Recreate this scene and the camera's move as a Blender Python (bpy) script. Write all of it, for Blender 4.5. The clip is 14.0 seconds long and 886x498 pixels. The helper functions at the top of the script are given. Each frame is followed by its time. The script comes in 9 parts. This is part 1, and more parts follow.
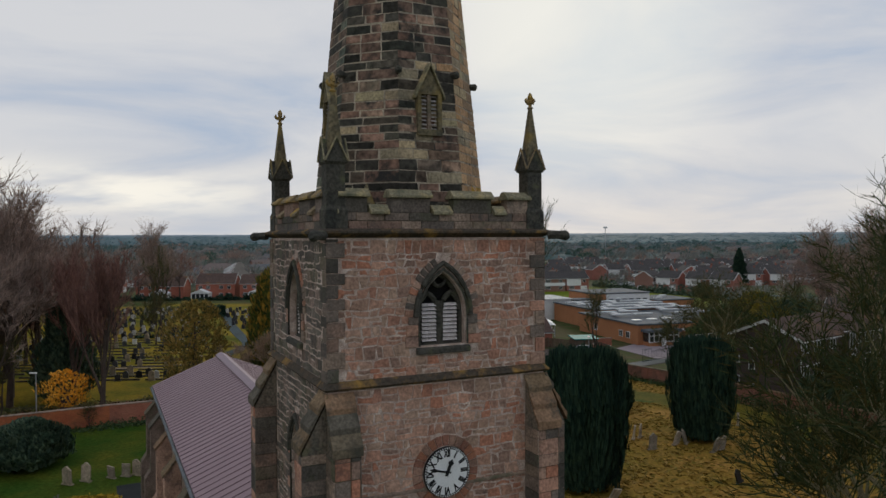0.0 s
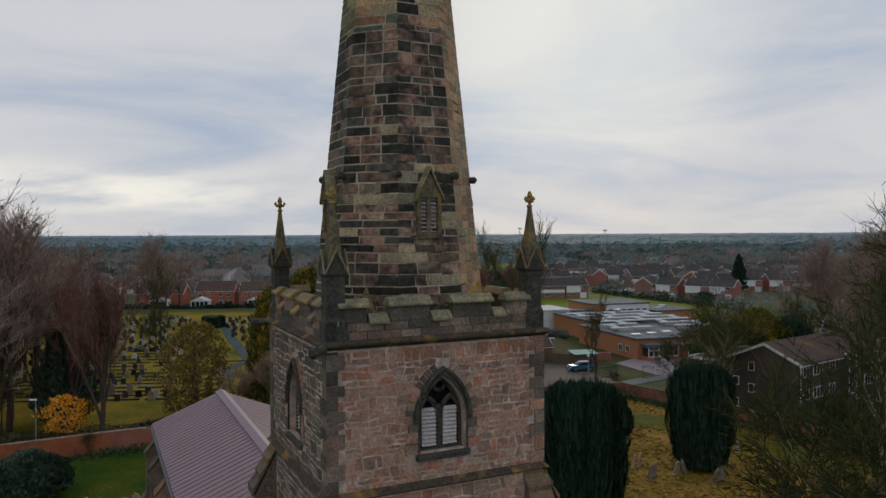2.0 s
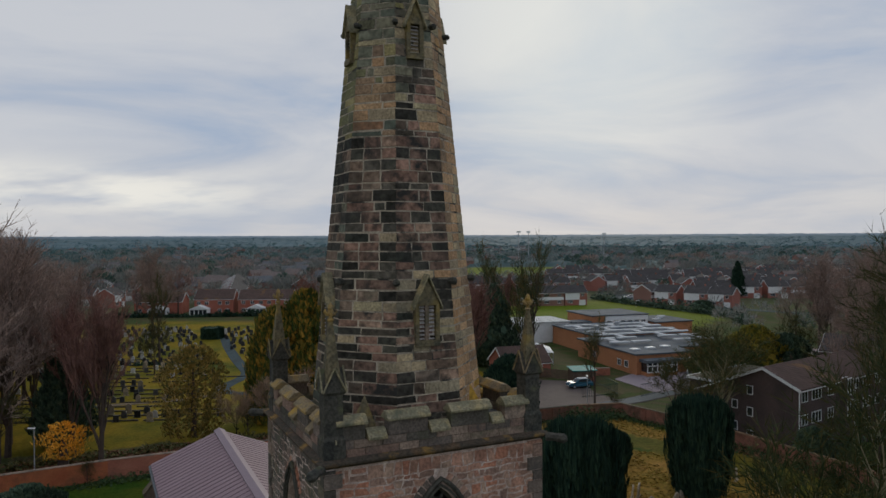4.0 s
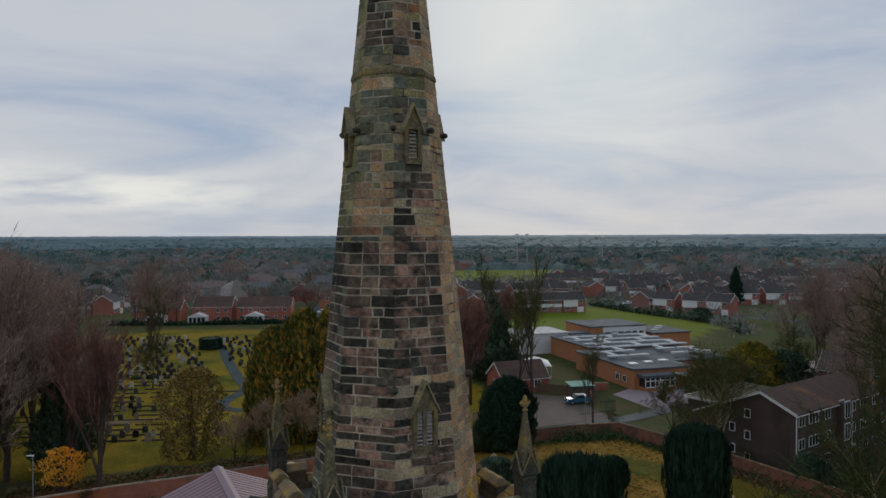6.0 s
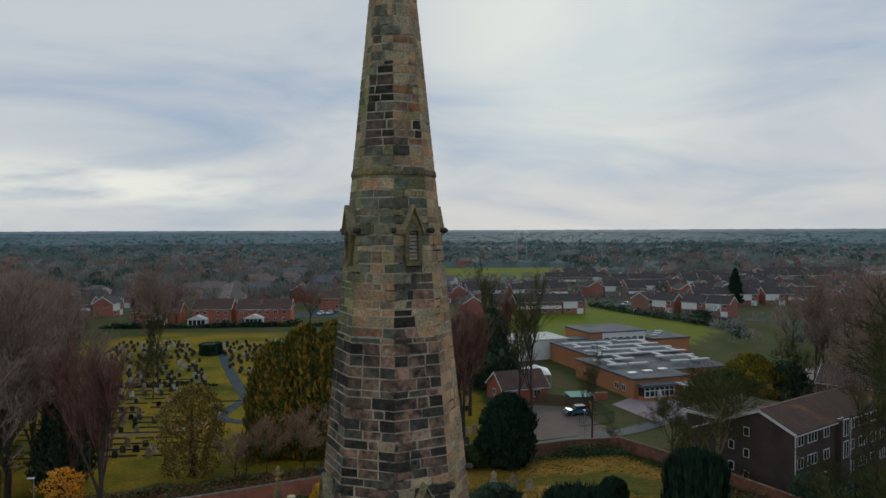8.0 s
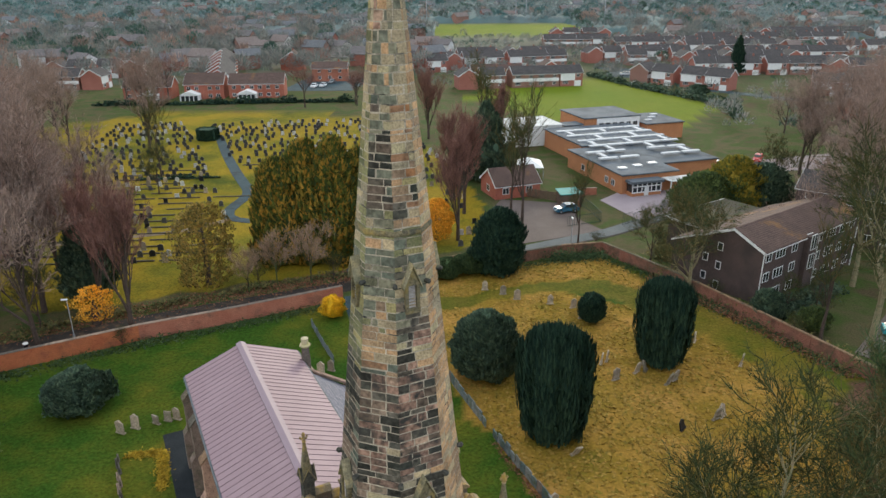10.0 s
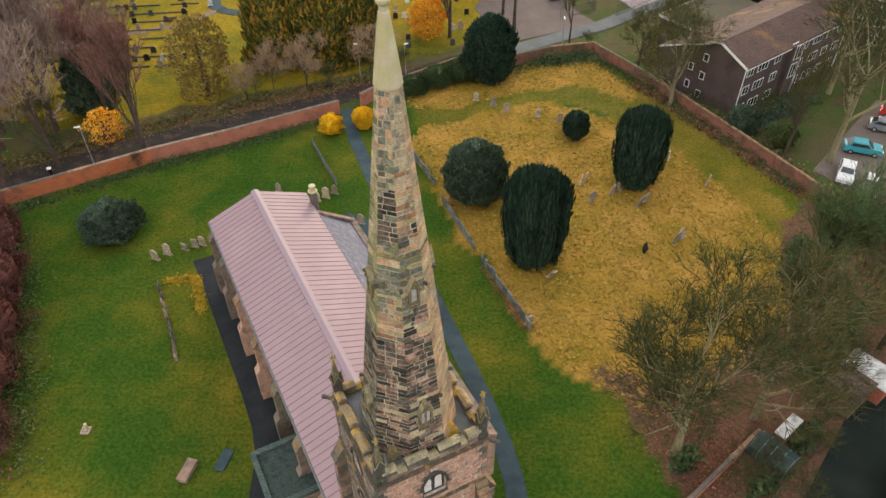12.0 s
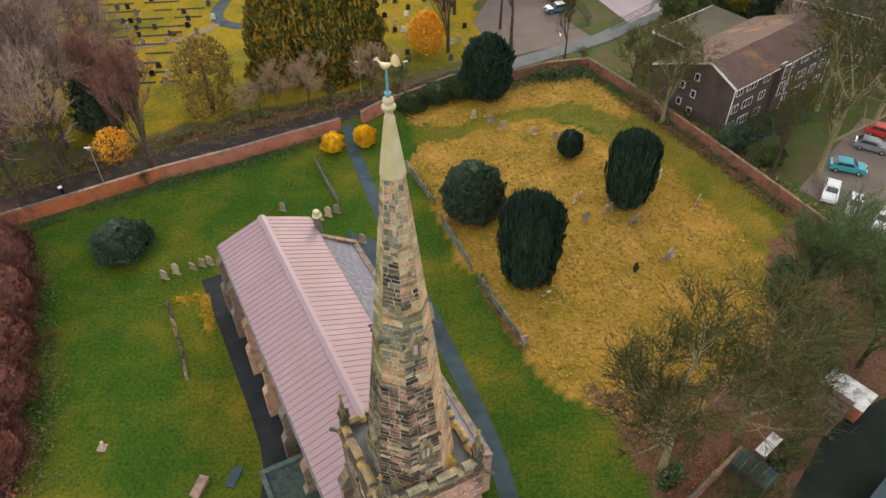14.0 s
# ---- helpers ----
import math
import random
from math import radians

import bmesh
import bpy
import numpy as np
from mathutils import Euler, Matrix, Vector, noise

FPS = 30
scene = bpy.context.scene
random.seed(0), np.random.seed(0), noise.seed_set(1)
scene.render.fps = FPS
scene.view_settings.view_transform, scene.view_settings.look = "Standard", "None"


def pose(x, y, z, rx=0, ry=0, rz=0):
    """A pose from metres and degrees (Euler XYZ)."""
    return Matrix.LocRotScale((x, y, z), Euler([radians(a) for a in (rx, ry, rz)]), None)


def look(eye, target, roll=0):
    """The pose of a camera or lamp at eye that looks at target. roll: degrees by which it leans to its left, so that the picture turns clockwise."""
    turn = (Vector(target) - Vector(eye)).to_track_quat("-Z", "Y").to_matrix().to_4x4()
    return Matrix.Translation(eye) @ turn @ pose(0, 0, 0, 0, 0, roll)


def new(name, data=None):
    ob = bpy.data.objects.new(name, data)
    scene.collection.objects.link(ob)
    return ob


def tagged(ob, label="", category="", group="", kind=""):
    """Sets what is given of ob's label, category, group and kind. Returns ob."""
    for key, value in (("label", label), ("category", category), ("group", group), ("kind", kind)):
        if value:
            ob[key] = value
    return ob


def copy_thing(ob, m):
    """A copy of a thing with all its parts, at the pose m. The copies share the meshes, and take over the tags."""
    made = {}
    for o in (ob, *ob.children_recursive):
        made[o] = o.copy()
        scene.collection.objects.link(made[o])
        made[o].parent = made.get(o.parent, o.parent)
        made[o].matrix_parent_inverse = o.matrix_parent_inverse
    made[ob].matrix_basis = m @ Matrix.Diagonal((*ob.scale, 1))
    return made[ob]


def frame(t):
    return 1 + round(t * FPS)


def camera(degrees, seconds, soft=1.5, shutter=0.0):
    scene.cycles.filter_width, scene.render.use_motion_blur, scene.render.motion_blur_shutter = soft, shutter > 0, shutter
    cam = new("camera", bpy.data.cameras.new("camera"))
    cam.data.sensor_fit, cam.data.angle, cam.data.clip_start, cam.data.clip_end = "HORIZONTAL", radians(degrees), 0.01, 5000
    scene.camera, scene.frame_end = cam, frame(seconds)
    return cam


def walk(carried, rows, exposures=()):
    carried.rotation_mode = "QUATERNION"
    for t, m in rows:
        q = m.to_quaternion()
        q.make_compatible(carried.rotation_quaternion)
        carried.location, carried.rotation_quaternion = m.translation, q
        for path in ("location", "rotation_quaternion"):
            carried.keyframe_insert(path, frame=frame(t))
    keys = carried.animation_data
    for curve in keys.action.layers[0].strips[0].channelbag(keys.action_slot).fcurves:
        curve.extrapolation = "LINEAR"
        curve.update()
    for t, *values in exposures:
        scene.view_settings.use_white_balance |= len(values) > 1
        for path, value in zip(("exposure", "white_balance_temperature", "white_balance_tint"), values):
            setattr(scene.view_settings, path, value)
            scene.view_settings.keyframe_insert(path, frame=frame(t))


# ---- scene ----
cam = camera(63.5, 14.0)
PATH = [
    (0, (0.278, -1.498, 18.116), (0.249, 0.501, 18.082), -0.25),
    (0.5, (0.296, -1.446, 18.717), (0.267, 0.554, 18.684), -0.25),
    (1, (0.301, -1.442, 19.367), (0.273, 0.557, 19.335), -0.25),
    (1.5, (0.292, -1.456, 20.014), (0.264, 0.543, 19.981), -0.25),
    (2, (0.286, -1.473, 20.717), (0.258, 0.527, 20.683), -0.25),
    (2.5, (0.282, -1.426, 21.385), (0.255, 0.573, 21.35), -0.25),
    (3, (0.287, -1.391, 22.071), (0.261, 0.609, 22.038), -0.25),
    (5.5, (0.358, -1.529, 25.493), (0.335, 0.47, 25.459), -0.2),
    (6, (0.344, -1.532, 26.17), (0.323, 0.467, 26.136), -0.2),
    (6.5, (0.345, -1.522, 26.803), (0.323, 0.478, 26.769), -0.2),
    (7, (0.341, -1.456, 27.52), (0.319, 0.543, 27.485), -0.2),
    (8, (0.335, -1.5, 28.98), (0.315, 0.499, 28.93), -0.2),
    (8.5, (0.33, -1.6, 30.1), (0.312, 0.396, 29.96), -0.18),
    (9, (0.325, -1.75, 32.15), (0.308, 0.225, 31.83), -0.15),
    (9.5, (0.32, -1.93, 34.771), (0.308, 0.003, 34.257), -0.15),
    (10, (0.384, -2.178, 37.687), (0.375, -0.313, 36.964), -0.2),
    (10.5, (0.461, -2.265, 40.414), (0.456, -0.49, 39.494), -0.3),
    (11, (0.529, -2.382, 43.218), (0.528, -0.72, 42.106), -0.4),
    (11.5, (0.578, -2.502, 45.987), (0.582, -0.973, 44.699), -0.4),
    (12, (0.426, -2.464, 48.989), (0.433, -0.982, 47.646), -0.4),
    (12.5, (0.447, -2.501, 50.02), (0.455, -1.022, 48.675), -0.35),
    (13, (0.423, -2.504, 51.076), (0.432, -1.029, 49.726), -0.3),
    (13.5, (0.41, -2.566, 52.055), (0.42, -1.095, 50.701), -0.3),
    (14, (0.433, -2.606, 53.092), (0.444, -1.14, 51.731), -0.3),
]
EXPOSURES = [(0, 0.25, 6400, 5), (3, 0.1, 6250, 5), (7, 0.04, 6050, 3), (9.5, 0.92, 6250, -2), (10, 1.53, 6400, 2), (10.5, 1.71, 6850, 6), (12, 1.83, 7300, 8), (14, 1.85, 7350, 8)]
walk(cam, [(t, look(eye, target, roll)) for t, eye, target, roll in PATH], EXPOSURES)

# ---- light: a bright overcast winter sky, the sun veiled ahead and to the right ----
SUN_AZ, SUN_EL = radians(10), radians(17)      # azimuth from +y towards +x
world = bpy.data.worlds.new("world")
scene.world = world
world.use_nodes = True
wt = world.node_tree
wt.nodes.clear()


def wnode(kind, **kw):
    n = wt.nodes.new(kind)
    for k, v in kw.items():
        if k == "inputs":
            for i, val in v.items():
                n.inputs[i].default_value = val
    return n


w_out = wnode("ShaderNodeOutputWorld")
w_bg = wnode("ShaderNodeBackground", inputs={"Strength": 1.0})
sky = wnode("ShaderNodeTexSky")
sky.sky_type, sky.sun_disc = "NISHITA", False
sky.sun_elevation, sky.sun_rotation = SUN_EL, SUN_AZ
sky.air_density, sky.dust_density = 1.0, 2.0
sky_dim = wnode("ShaderNodeVectorMath")
sky_dim.operation = "SCALE"
sky_dim.inputs[3].default_value = 0.018
w_tc = wnode("ShaderNodeTexCoord")
w_zsep = wnode("ShaderNodeSeparateXYZ")
w_zmax = wnode("ShaderNodeMath")
w_zmax.operation = "MAXIMUM"
w_zmax.inputs[1].default_value = 0.0
w_zadd = wnode("ShaderNodeMath")
w_zadd.inputs[1].default_value = 0.22
w_div = wnode("ShaderNodeVectorMath")
w_div.operation = "DIVIDE"
w_comb = wnode("ShaderNodeCombineXYZ")
w_map = wnode("ShaderNodeMapping")
w_map.inputs["Scale"].default_value = (0.75, 1.0, 0.0)
w_map.inputs["Rotation"].default_value = (0, 0, 0.25)
w_map.inputs["Location"].default_value = (3.1, 1.4, 0.7)
w_n1 = wnode("ShaderNodeTexNoise", inputs={"Scale": 1.15, "Detail": 10.0, "Roughness": 0.55, "Distortion": 0.5})
w_ramp = wnode("ShaderNodeValToRGB")
w_ramp.color_ramp.elements[0].position, w_ramp.color_ramp.elements[1].position = 0.39, 0.61
w_ramp.color_ramp.elements[0].color = (0.375, 0.43, 0.55, 1)
w_ramp.color_ramp.elements[1].color = (0.60, 0.585, 0.615, 1)
w_mid = w_ramp.color_ramp.elements.new(0.5)
w_mid.color = (0.50, 0.51, 0.575, 1)
# the veiled sun's glow and the lighter strip along the skyline
w_sep = wnode("ShaderNodeSeparateXYZ")
w_band = wnode("ShaderNodeMapRange", inputs={"From Min": 0.0, "From Max": 0.13, "To Min": 1.0, "To Max": 0.0})
w_n2 = wnode("ShaderNodeTexNoise", inputs={"Scale": 2.2, "Detail": 4.0, "Roughness": 0.5})
w_bandm = wnode("ShaderNodeMath")
w_bandm.operation = "MULTIPLY"
w_mix1 = wnode("ShaderNodeMixRGB", inputs={"Color2": (0.70, 0.635, 0.60, 1)})
w_dot = wnode("ShaderNodeVectorMath")
w_dot.operation = "DOT_PRODUCT"
w_dot.inputs[1].default_value = (math.sin(SUN_AZ) * math.cos(SUN_EL), math.cos(SUN_AZ) * math.cos(SUN_EL), math.sin(SUN_EL))
w_glow = wnode("ShaderNodeMapRange", inputs={"From Min": 0.965, "From Max": 1.0, "To Min": 0.0, "To Max": 0.4})
w_glow.interpolation_type = "SMOOTHSTEP"
w_mix2 = wnode("ShaderNodeMixRGB", inputs={"Color2": (0.92, 0.88, 0.78, 1)})
# a bright break in the cloud low over the skyline
w_gapz = wnode("ShaderNodeMapRange", inputs={"From Min": 0.015, "From Max": 0.055, "To Min": 0.0, "To Max": 1.0})
w_gapz.interpolation_type = "SMOOTHSTEP"
w_gapz2 = wnode("ShaderNodeMapRange", inputs={"From Min": 0.06, "From Max": 0.115, "To Min": 1.0, "To Max": 0.0})
w_gapz2.interpolation_type = "SMOOTHSTEP"
w_gapx = wnode("ShaderNodeMapRange", inputs={"From Min": -0.14, "From Max": -0.42, "To Min": 0.0, "To Max": 1.0})
w_gapx.interpolation_type = "SMOOTHSTEP"
w_gapn = wnode("ShaderNodeMapRange", inputs={"From Min": 0.40, "From Max": 0.56, "To Min": 0.1, "To Max": 0.85})
w_gm = [wnode("ShaderNodeMath") for _ in range(3)]
for w_g in w_gm:
    w_g.operation = "MULTIPLY"
w_mix4 = wnode("ShaderNodeMixRGB", inputs={"Color2": (0.93, 0.85, 0.76, 1)})
w_mix3 = wnode("ShaderNodeMixRGB", inputs={"Fac": 0.92})
L = wt.links.new
L(w_tc.outputs["Generated"], w_zsep.inputs[0])
L(w_zsep.outputs["Z"], w_zmax.inputs[0])
L(w_zmax.outputs[0], w_zadd.inputs[0])
for k in range(3):
    L(w_zadd.outputs[0], w_comb.inputs[k])
L(w_tc.outputs["Generated"], w_div.inputs[0])
L(w_comb.outputs[0], w_div.inputs[1])
L(w_div.outputs[0], w_map.inputs["Vector"])
L(w_map.outputs[0], w_n1.inputs["Vector"])
L(w_map.outputs[0], w_n2.inputs["Vector"])
L(w_n1.outputs["Fac"], w_ramp.inputs["Fac"])
L(w_tc.outputs["Generated"], w_sep.inputs[0])
L(w_sep.outputs["Z"], w_band.inputs["Value"])
L(w_band.outputs[0], w_bandm.inputs[0])
L(w_n2.outputs["Fac"], w_bandm.inputs[1])
L(w_bandm.outputs[0], w_mix1.inputs["Fac"])
L(w_ramp.outputs["Color"], w_mix1.inputs["Color1"])
L(w_tc.outputs["Generated"], w_dot.inputs[0])
L(w_dot.outputs["Value"], w_glow.inputs["Value"])
L(w_glow.outputs[0], w_mix2.inputs["Fac"])
L(w_sep.outputs["Z"], w_gapz.inputs["Value"])
L(w_sep.outputs["Z"], w_gapz2.inputs["Value"])
L(w_sep.outputs["X"], w_gapx.inputs["Value"])
L(w_n2.outputs["Fac"], w_gapn.inputs["Value"])
L(w_gapz.outputs[0], w_gm[0].inputs[0])
L(w_gapz2.outputs[0], w_gm[0].inputs[1])
L(w_gm[0].outputs[0], w_gm[1].inputs[0])
L(w_gapx.outputs[0], w_gm[1].inputs[1])
L(w_gm[1].outputs[0], w_gm[2].inputs[0])
L(w_gapn.outputs[0], w_gm[2].inputs[1])
L(w_gm[2].outputs[0], w_mix4.inputs["Fac"])
L(w_mix1.outputs[0], w_mix4.inputs["Color1"])
L(w_mix4.outputs[0], w_mix2.inputs["Color1"])
L(sky.outputs[0], sky_dim.inputs[0])
L(sky_dim.outputs[0], w_mix3.inputs["Color1"])
L(w_mix2.outputs[0], w_mix3.inputs["Color2"])
L(w_mix3.outputs[0], w_bg.inputs["Color"])
L(w_bg.outputs[0], w_out.inputs["Surface"])

sun_lamp = bpy.data.lights.new("sun", "SUN")
sun_lamp.energy, sun_lamp.angle, sun_lamp.color = 0.7, radians(18), (1.0, 0.86, 0.68)
sun_ob = new("sun", sun_lamp)
sun_dir = Vector(w_dot.inputs[1].default_value)
sun_ob.matrix_world = look(sun_dir * 200, (0, 0, 0))


# ---- materials ----
def mat(name, cols, rough=0.85, scale=1.5, rnd="", stain=None, stain2=None, bump=0.25, bscale=25.0, grain=0.35, metal=0.0, pattern=None, spec=0.12, thin=0.0):
    """cols: colours spread by noise, or by a random value per object or per island. stain: (colour, scale, low, high)."""
    m = bpy.data.materials.new(name)
    m.use_nodes = True
    t = m.node_tree
    t.nodes.clear()
    out, bs = t.nodes.new("ShaderNodeOutputMaterial"), t.nodes.new("ShaderNodeBsdfPrincipled")
    t.links.new(bs.outputs[0], out.inputs[0])
    bs.inputs["Roughness"].default_value, bs.inputs["Metallic"].default_value = rough, metal
    bs.inputs["Specular IOR Level"].default_value = spec
    geo = t.nodes.new("ShaderNodeNewGeometry")
    n1 = t.nodes.new("ShaderNodeTexNoise")
    n1.inputs["Scale"].default_value, n1.inputs["Detail"].default_value = scale, 4
    t.links.new(geo.outputs["Position"], n1.inputs["Vector"])
    ramp = t.nodes.new("ShaderNodeValToRGB")
    els = ramp.color_ramp.elements
    while len(els) < len(cols):
        els.new(0.5)
    for i, c in enumerate(cols):
        els[i].position = i / max(1, len(cols) - 1) if rnd else 0.32 + 0.36 * i / max(1, len(cols) - 1)
        els[i].color = (*c, 1)
    if rnd:
        ramp.color_ramp.interpolation = "CONSTANT"
        for i in range(len(cols)):
            els[i].position = i / len(cols)
    if rnd == "object":
        oi = t.nodes.new("ShaderNodeObjectInfo")
        t.links.new(oi.outputs["Random"], ramp.inputs[0])
    elif rnd == "island":
        t.links.new(geo.outputs["Random Per Island"], ramp.inputs[0])
    else:
        t.links.new(n1.outputs["Fac"], ramp.inputs[0])
    col = ramp.outputs[0]

    def mixed(kind, fac, a, b):
        x = t.nodes.new("ShaderNodeMixRGB")
        x.blend_type = kind
        for sock, v in ((x.inputs[0], fac), (x.inputs[1], a), (x.inputs[2], b)):
            if isinstance(v, bpy.types.NodeSocket):
                t.links.new(v, sock)
            else:
                sock.default_value = v if isinstance(v, float) else (*v, 1)
        return x.outputs[0]

    def spread(sock, lo, hi, a, b):
        r = t.nodes.new("ShaderNodeMapRange")
        r.inputs[1].default_value, r.inputs[2].default_value, r.inputs[3].default_value, r.inputs[4].default_value = lo, hi, a, b
        t.links.new(sock, r.inputs[0])
        return r.outputs[0]

    if rnd:
        col = mixed("MULTIPLY", 1.0, col, spread(n1.outputs["Fac"], 0.3, 0.7, 0.72, 1.25))
    if pattern:
        br = t.nodes.new("ShaderNodeTexBrick")
        br.inputs["Scale"].default_value = 1.0
        br.inputs["Brick Width"].default_value, br.inputs["Row Height"].default_value = pattern[0], pattern[1]
        br.inputs["Mortar Size"].default_value = pattern[2]
        br.inputs["Color1"].default_value, br.inputs["Color2"].default_value = (1, 1, 1, 1), (0.78, 0.78, 0.78, 1)
        br.inputs["Mortar"].default_value = (*pattern[3], 1)
        tc = t.nodes.new("ShaderNodeTexCoord")
        sp, cb = t.nodes.new("ShaderNodeSeparateXYZ"), t.nodes.new("ShaderNodeCombineXYZ")
        ad = t.nodes.new("ShaderNodeMath")
        t.links.new(tc.outputs["Object"], sp.inputs[0])
        t.links.new(sp.outputs[0], ad.inputs[0])
        t.links.new(sp.outputs[1], ad.inputs[1])
        t.links.new(ad.outputs[0], cb.inputs[0])
        t.links.new(sp.outputs[2], cb.inputs[1])
        t.links.new(cb.outputs[0], br.inputs["Vector"])
        col = mixed("MULTIPLY", 1.0, col, br.outputs["Color"])
    n2 = t.nodes.new("ShaderNodeTexNoise")
    n2.inputs["Scale"].default_value, n2.inputs["Detail"].default_value = bscale, 5
    t.links.new(geo.outputs["Position"], n2.inputs["Vector"])
    col = mixed("MULTIPLY", 1.0, col, spread(n2.outputs["Fac"], 0.3, 0.7, 1 - grain, 1 + grain))
    for k, st in enumerate((stain, stain2)):
        if st:
            n3 = t.nodes.new("ShaderNodeTexNoise")
            n3.inputs["Scale"].default_value, n3.inputs["Detail"].default_value, n3.inputs["Roughness"].default_value = st[1], 6, 0.6
            mp = t.nodes.new("ShaderNodeMapping")
            mp.inputs["Location"].default_value = (7.3 * k + 1.1, 3.7, 5.1 * k)
            t.links.new(geo.outputs["Position"], mp.inputs[0])
            t.links.new(mp.outputs[0], n3.inputs["Vector"])
            col = mixed("MIX", spread(n3.outputs["Fac"], st[2], st[3], 0.0, 1.0), col, st[0])
    t.links.new(col, bs.inputs["Base Color"])
    if thin:          # fine sprays let light through from both sides
        tl, mx = t.nodes.new("ShaderNodeBsdfTranslucent"), t.nodes.new("ShaderNodeMixShader")
        mx.inputs[0].default_value = thin
        t.links.new(col, tl.inputs[0])
        t.links.new(bs.outputs[0], mx.inputs[1])
        t.links.new(tl.outputs[0], mx.inputs[2])
        t.links.new(mx.outputs[0], out.inputs[0])
    if bump:
        bp = t.nodes.new("ShaderNodeBump")
        bp.inputs["Strength"].default_value, bp.inputs["Distance"].default_value = bump, 0.05
        t.links.new(n2.outputs["Fac"], bp.inputs["Height"])
        t.links.new(bp.outputs[0], bs.inputs["Normal"])
    return m


RED = [(0.386, 0.217, 0.15), (0.454, 0.251, 0.175), (0.42, 0.262, 0.189), (0.487, 0.304, 0.22), (0.445, 0.201, 0.126), (0.42, 0.281, 0.203), (0.302, 0.19, 0.143), (0.47, 0.274, 0.193), (0.412, 0.213, 0.147)]
M_rubble = mat("red sandstone rubble", RED, rnd="object", stain=((0.075, 0.06, 0.055), 1.3, 0.55, 0.8), bump=0.5, bscale=14)
M_rubble_j = mat("red sandstone rubble field", RED, rnd="island", stain=((0.075, 0.06, 0.055), 1.3, 0.55, 0.8), bump=0.5, bscale=14)
GREY = [(0.14, 0.115, 0.095), (0.21, 0.155, 0.125), (0.16, 0.14, 0.115), (0.27, 0.20, 0.16), (0.19, 0.16, 0.13), (0.11, 0.095, 0.08)]
M_rubble_g = mat("weathered grey rubble", GREY, rnd="island", stain=((0.10, 0.10, 0.055), 1.1, 0.5, 0.75), bump=0.5, bscale=14)
M_mortar = mat("pale lime mortar", [(0.58, 0.455, 0.375), (0.42, 0.31, 0.25), (0.70, 0.585, 0.50)], scale=3, bump=0.5, bscale=40)
SPIRE = [(0.0819, 0.075, 0.0596), (0.24, 0.162, 0.112), (0.109, 0.0952, 0.0724), (0.24, 0.168, 0.122), (0.0929, 0.0851, 0.0681), (0.185, 0.14, 0.105), (0.12, 0.104, 0.0799), (0.273, 0.196, 0.139), (0.103, 0.093, 0.0724), (0.218, 0.151, 0.107), (0.116, 0.101, 0.0777), (0.164, 0.129, 0.096)]
M_spire = mat("sooty sandstone", SPIRE, rnd="object", stain=((0.12, 0.125, 0.085), 0.55, 0.52, 0.72), stain2=((0.034, 0.034, 0.03), 0.8, 0.46, 0.70), bump=0.5, bscale=7, grain=0.5)
M_spire_j = mat("sooty sandstone field", SPIRE, rnd="island", stain=((0.12, 0.125, 0.085), 0.55, 0.52, 0.72), stain2=((0.034, 0.034, 0.03), 0.8, 0.46, 0.70), bump=0.5, bscale=7, grain=0.5)
M_spire_u = mat("rust-red sandstone", [(0.34, 0.1617, 0.0735), (0.2805, 0.1519, 0.084), (0.238, 0.1617, 0.105)], rnd="island", stain=((0.12, 0.10, 0.07), 1.4, 0.54, 0.75), bump=0.5, bscale=7, grain=0.4)
BLACK = [(0.038, 0.035, 0.028), (0.055, 0.05, 0.04), (0.084, 0.07, 0.052), (0.042, 0.043, 0.034), (0.112, 0.082, 0.06), (0.066, 0.062, 0.048)]
M_spire_k = mat("soot-black sandstone", BLACK, rnd="object", stain=((0.13, 0.12, 0.09), 2.2, 0.60, 0.8), bump=0.5, bscale=7, grain=0.5)
M_spire_kj = mat("soot-black sandstone field", BLACK, rnd="island", stain=((0.13, 0.12, 0.09), 2.2, 0.60, 0.8), bump=0.5, bscale=7, grain=0.5)
# lichen orange, raised in colour for the light on the right-hand facets
M_spire_o = mat("sun-brightened orange lichened sandstone", [(0.4462, 0.2725, 0.1449), (0.3686, 0.2444, 0.1386), (0.5044, 0.3224, 0.1733), (0.3007, 0.2028, 0.1239)], rnd="island", stain=((0.50, 0.25, 0.06), 1.2, 0.56, 0.8), bump=0.45, bscale=16)
M_spire_r = mat("red-brown spire sandstone", [(0.2783, 0.1652, 0.1175), (0.2272, 0.1375, 0.0997), (0.3341, 0.1996, 0.1425), (0.1855, 0.1207, 0.089), (0.3525, 0.2321, 0.1603)], rnd="island", stain=((0.04, 0.039, 0.035), 1.7, 0.48, 0.64), bump=0.5, bscale=7, grain=0.5)
M_spire_g = mat("grey-green weathered sandstone", [(0.1402, 0.1498, 0.1096), (0.1829, 0.1827, 0.1294), (0.1098, 0.1218, 0.0921), (0.1585, 0.1559, 0.1096), (0.2194, 0.201, 0.1337)], rnd="island", stain=((0.06, 0.06, 0.05), 1.0, 0.52, 0.75), bump=0.5, bscale=7, grain=0.4)
M_spire_v = mat("algae-green sandstone", [(0.246, 0.226, 0.109), (0.176, 0.166, 0.0855), (0.316, 0.265, 0.123), (0.129, 0.123, 0.076)], rnd="island", stain=((0.16, 0.17, 0.06), 0.9, 0.5, 0.75), bump=0.45, bscale=16)
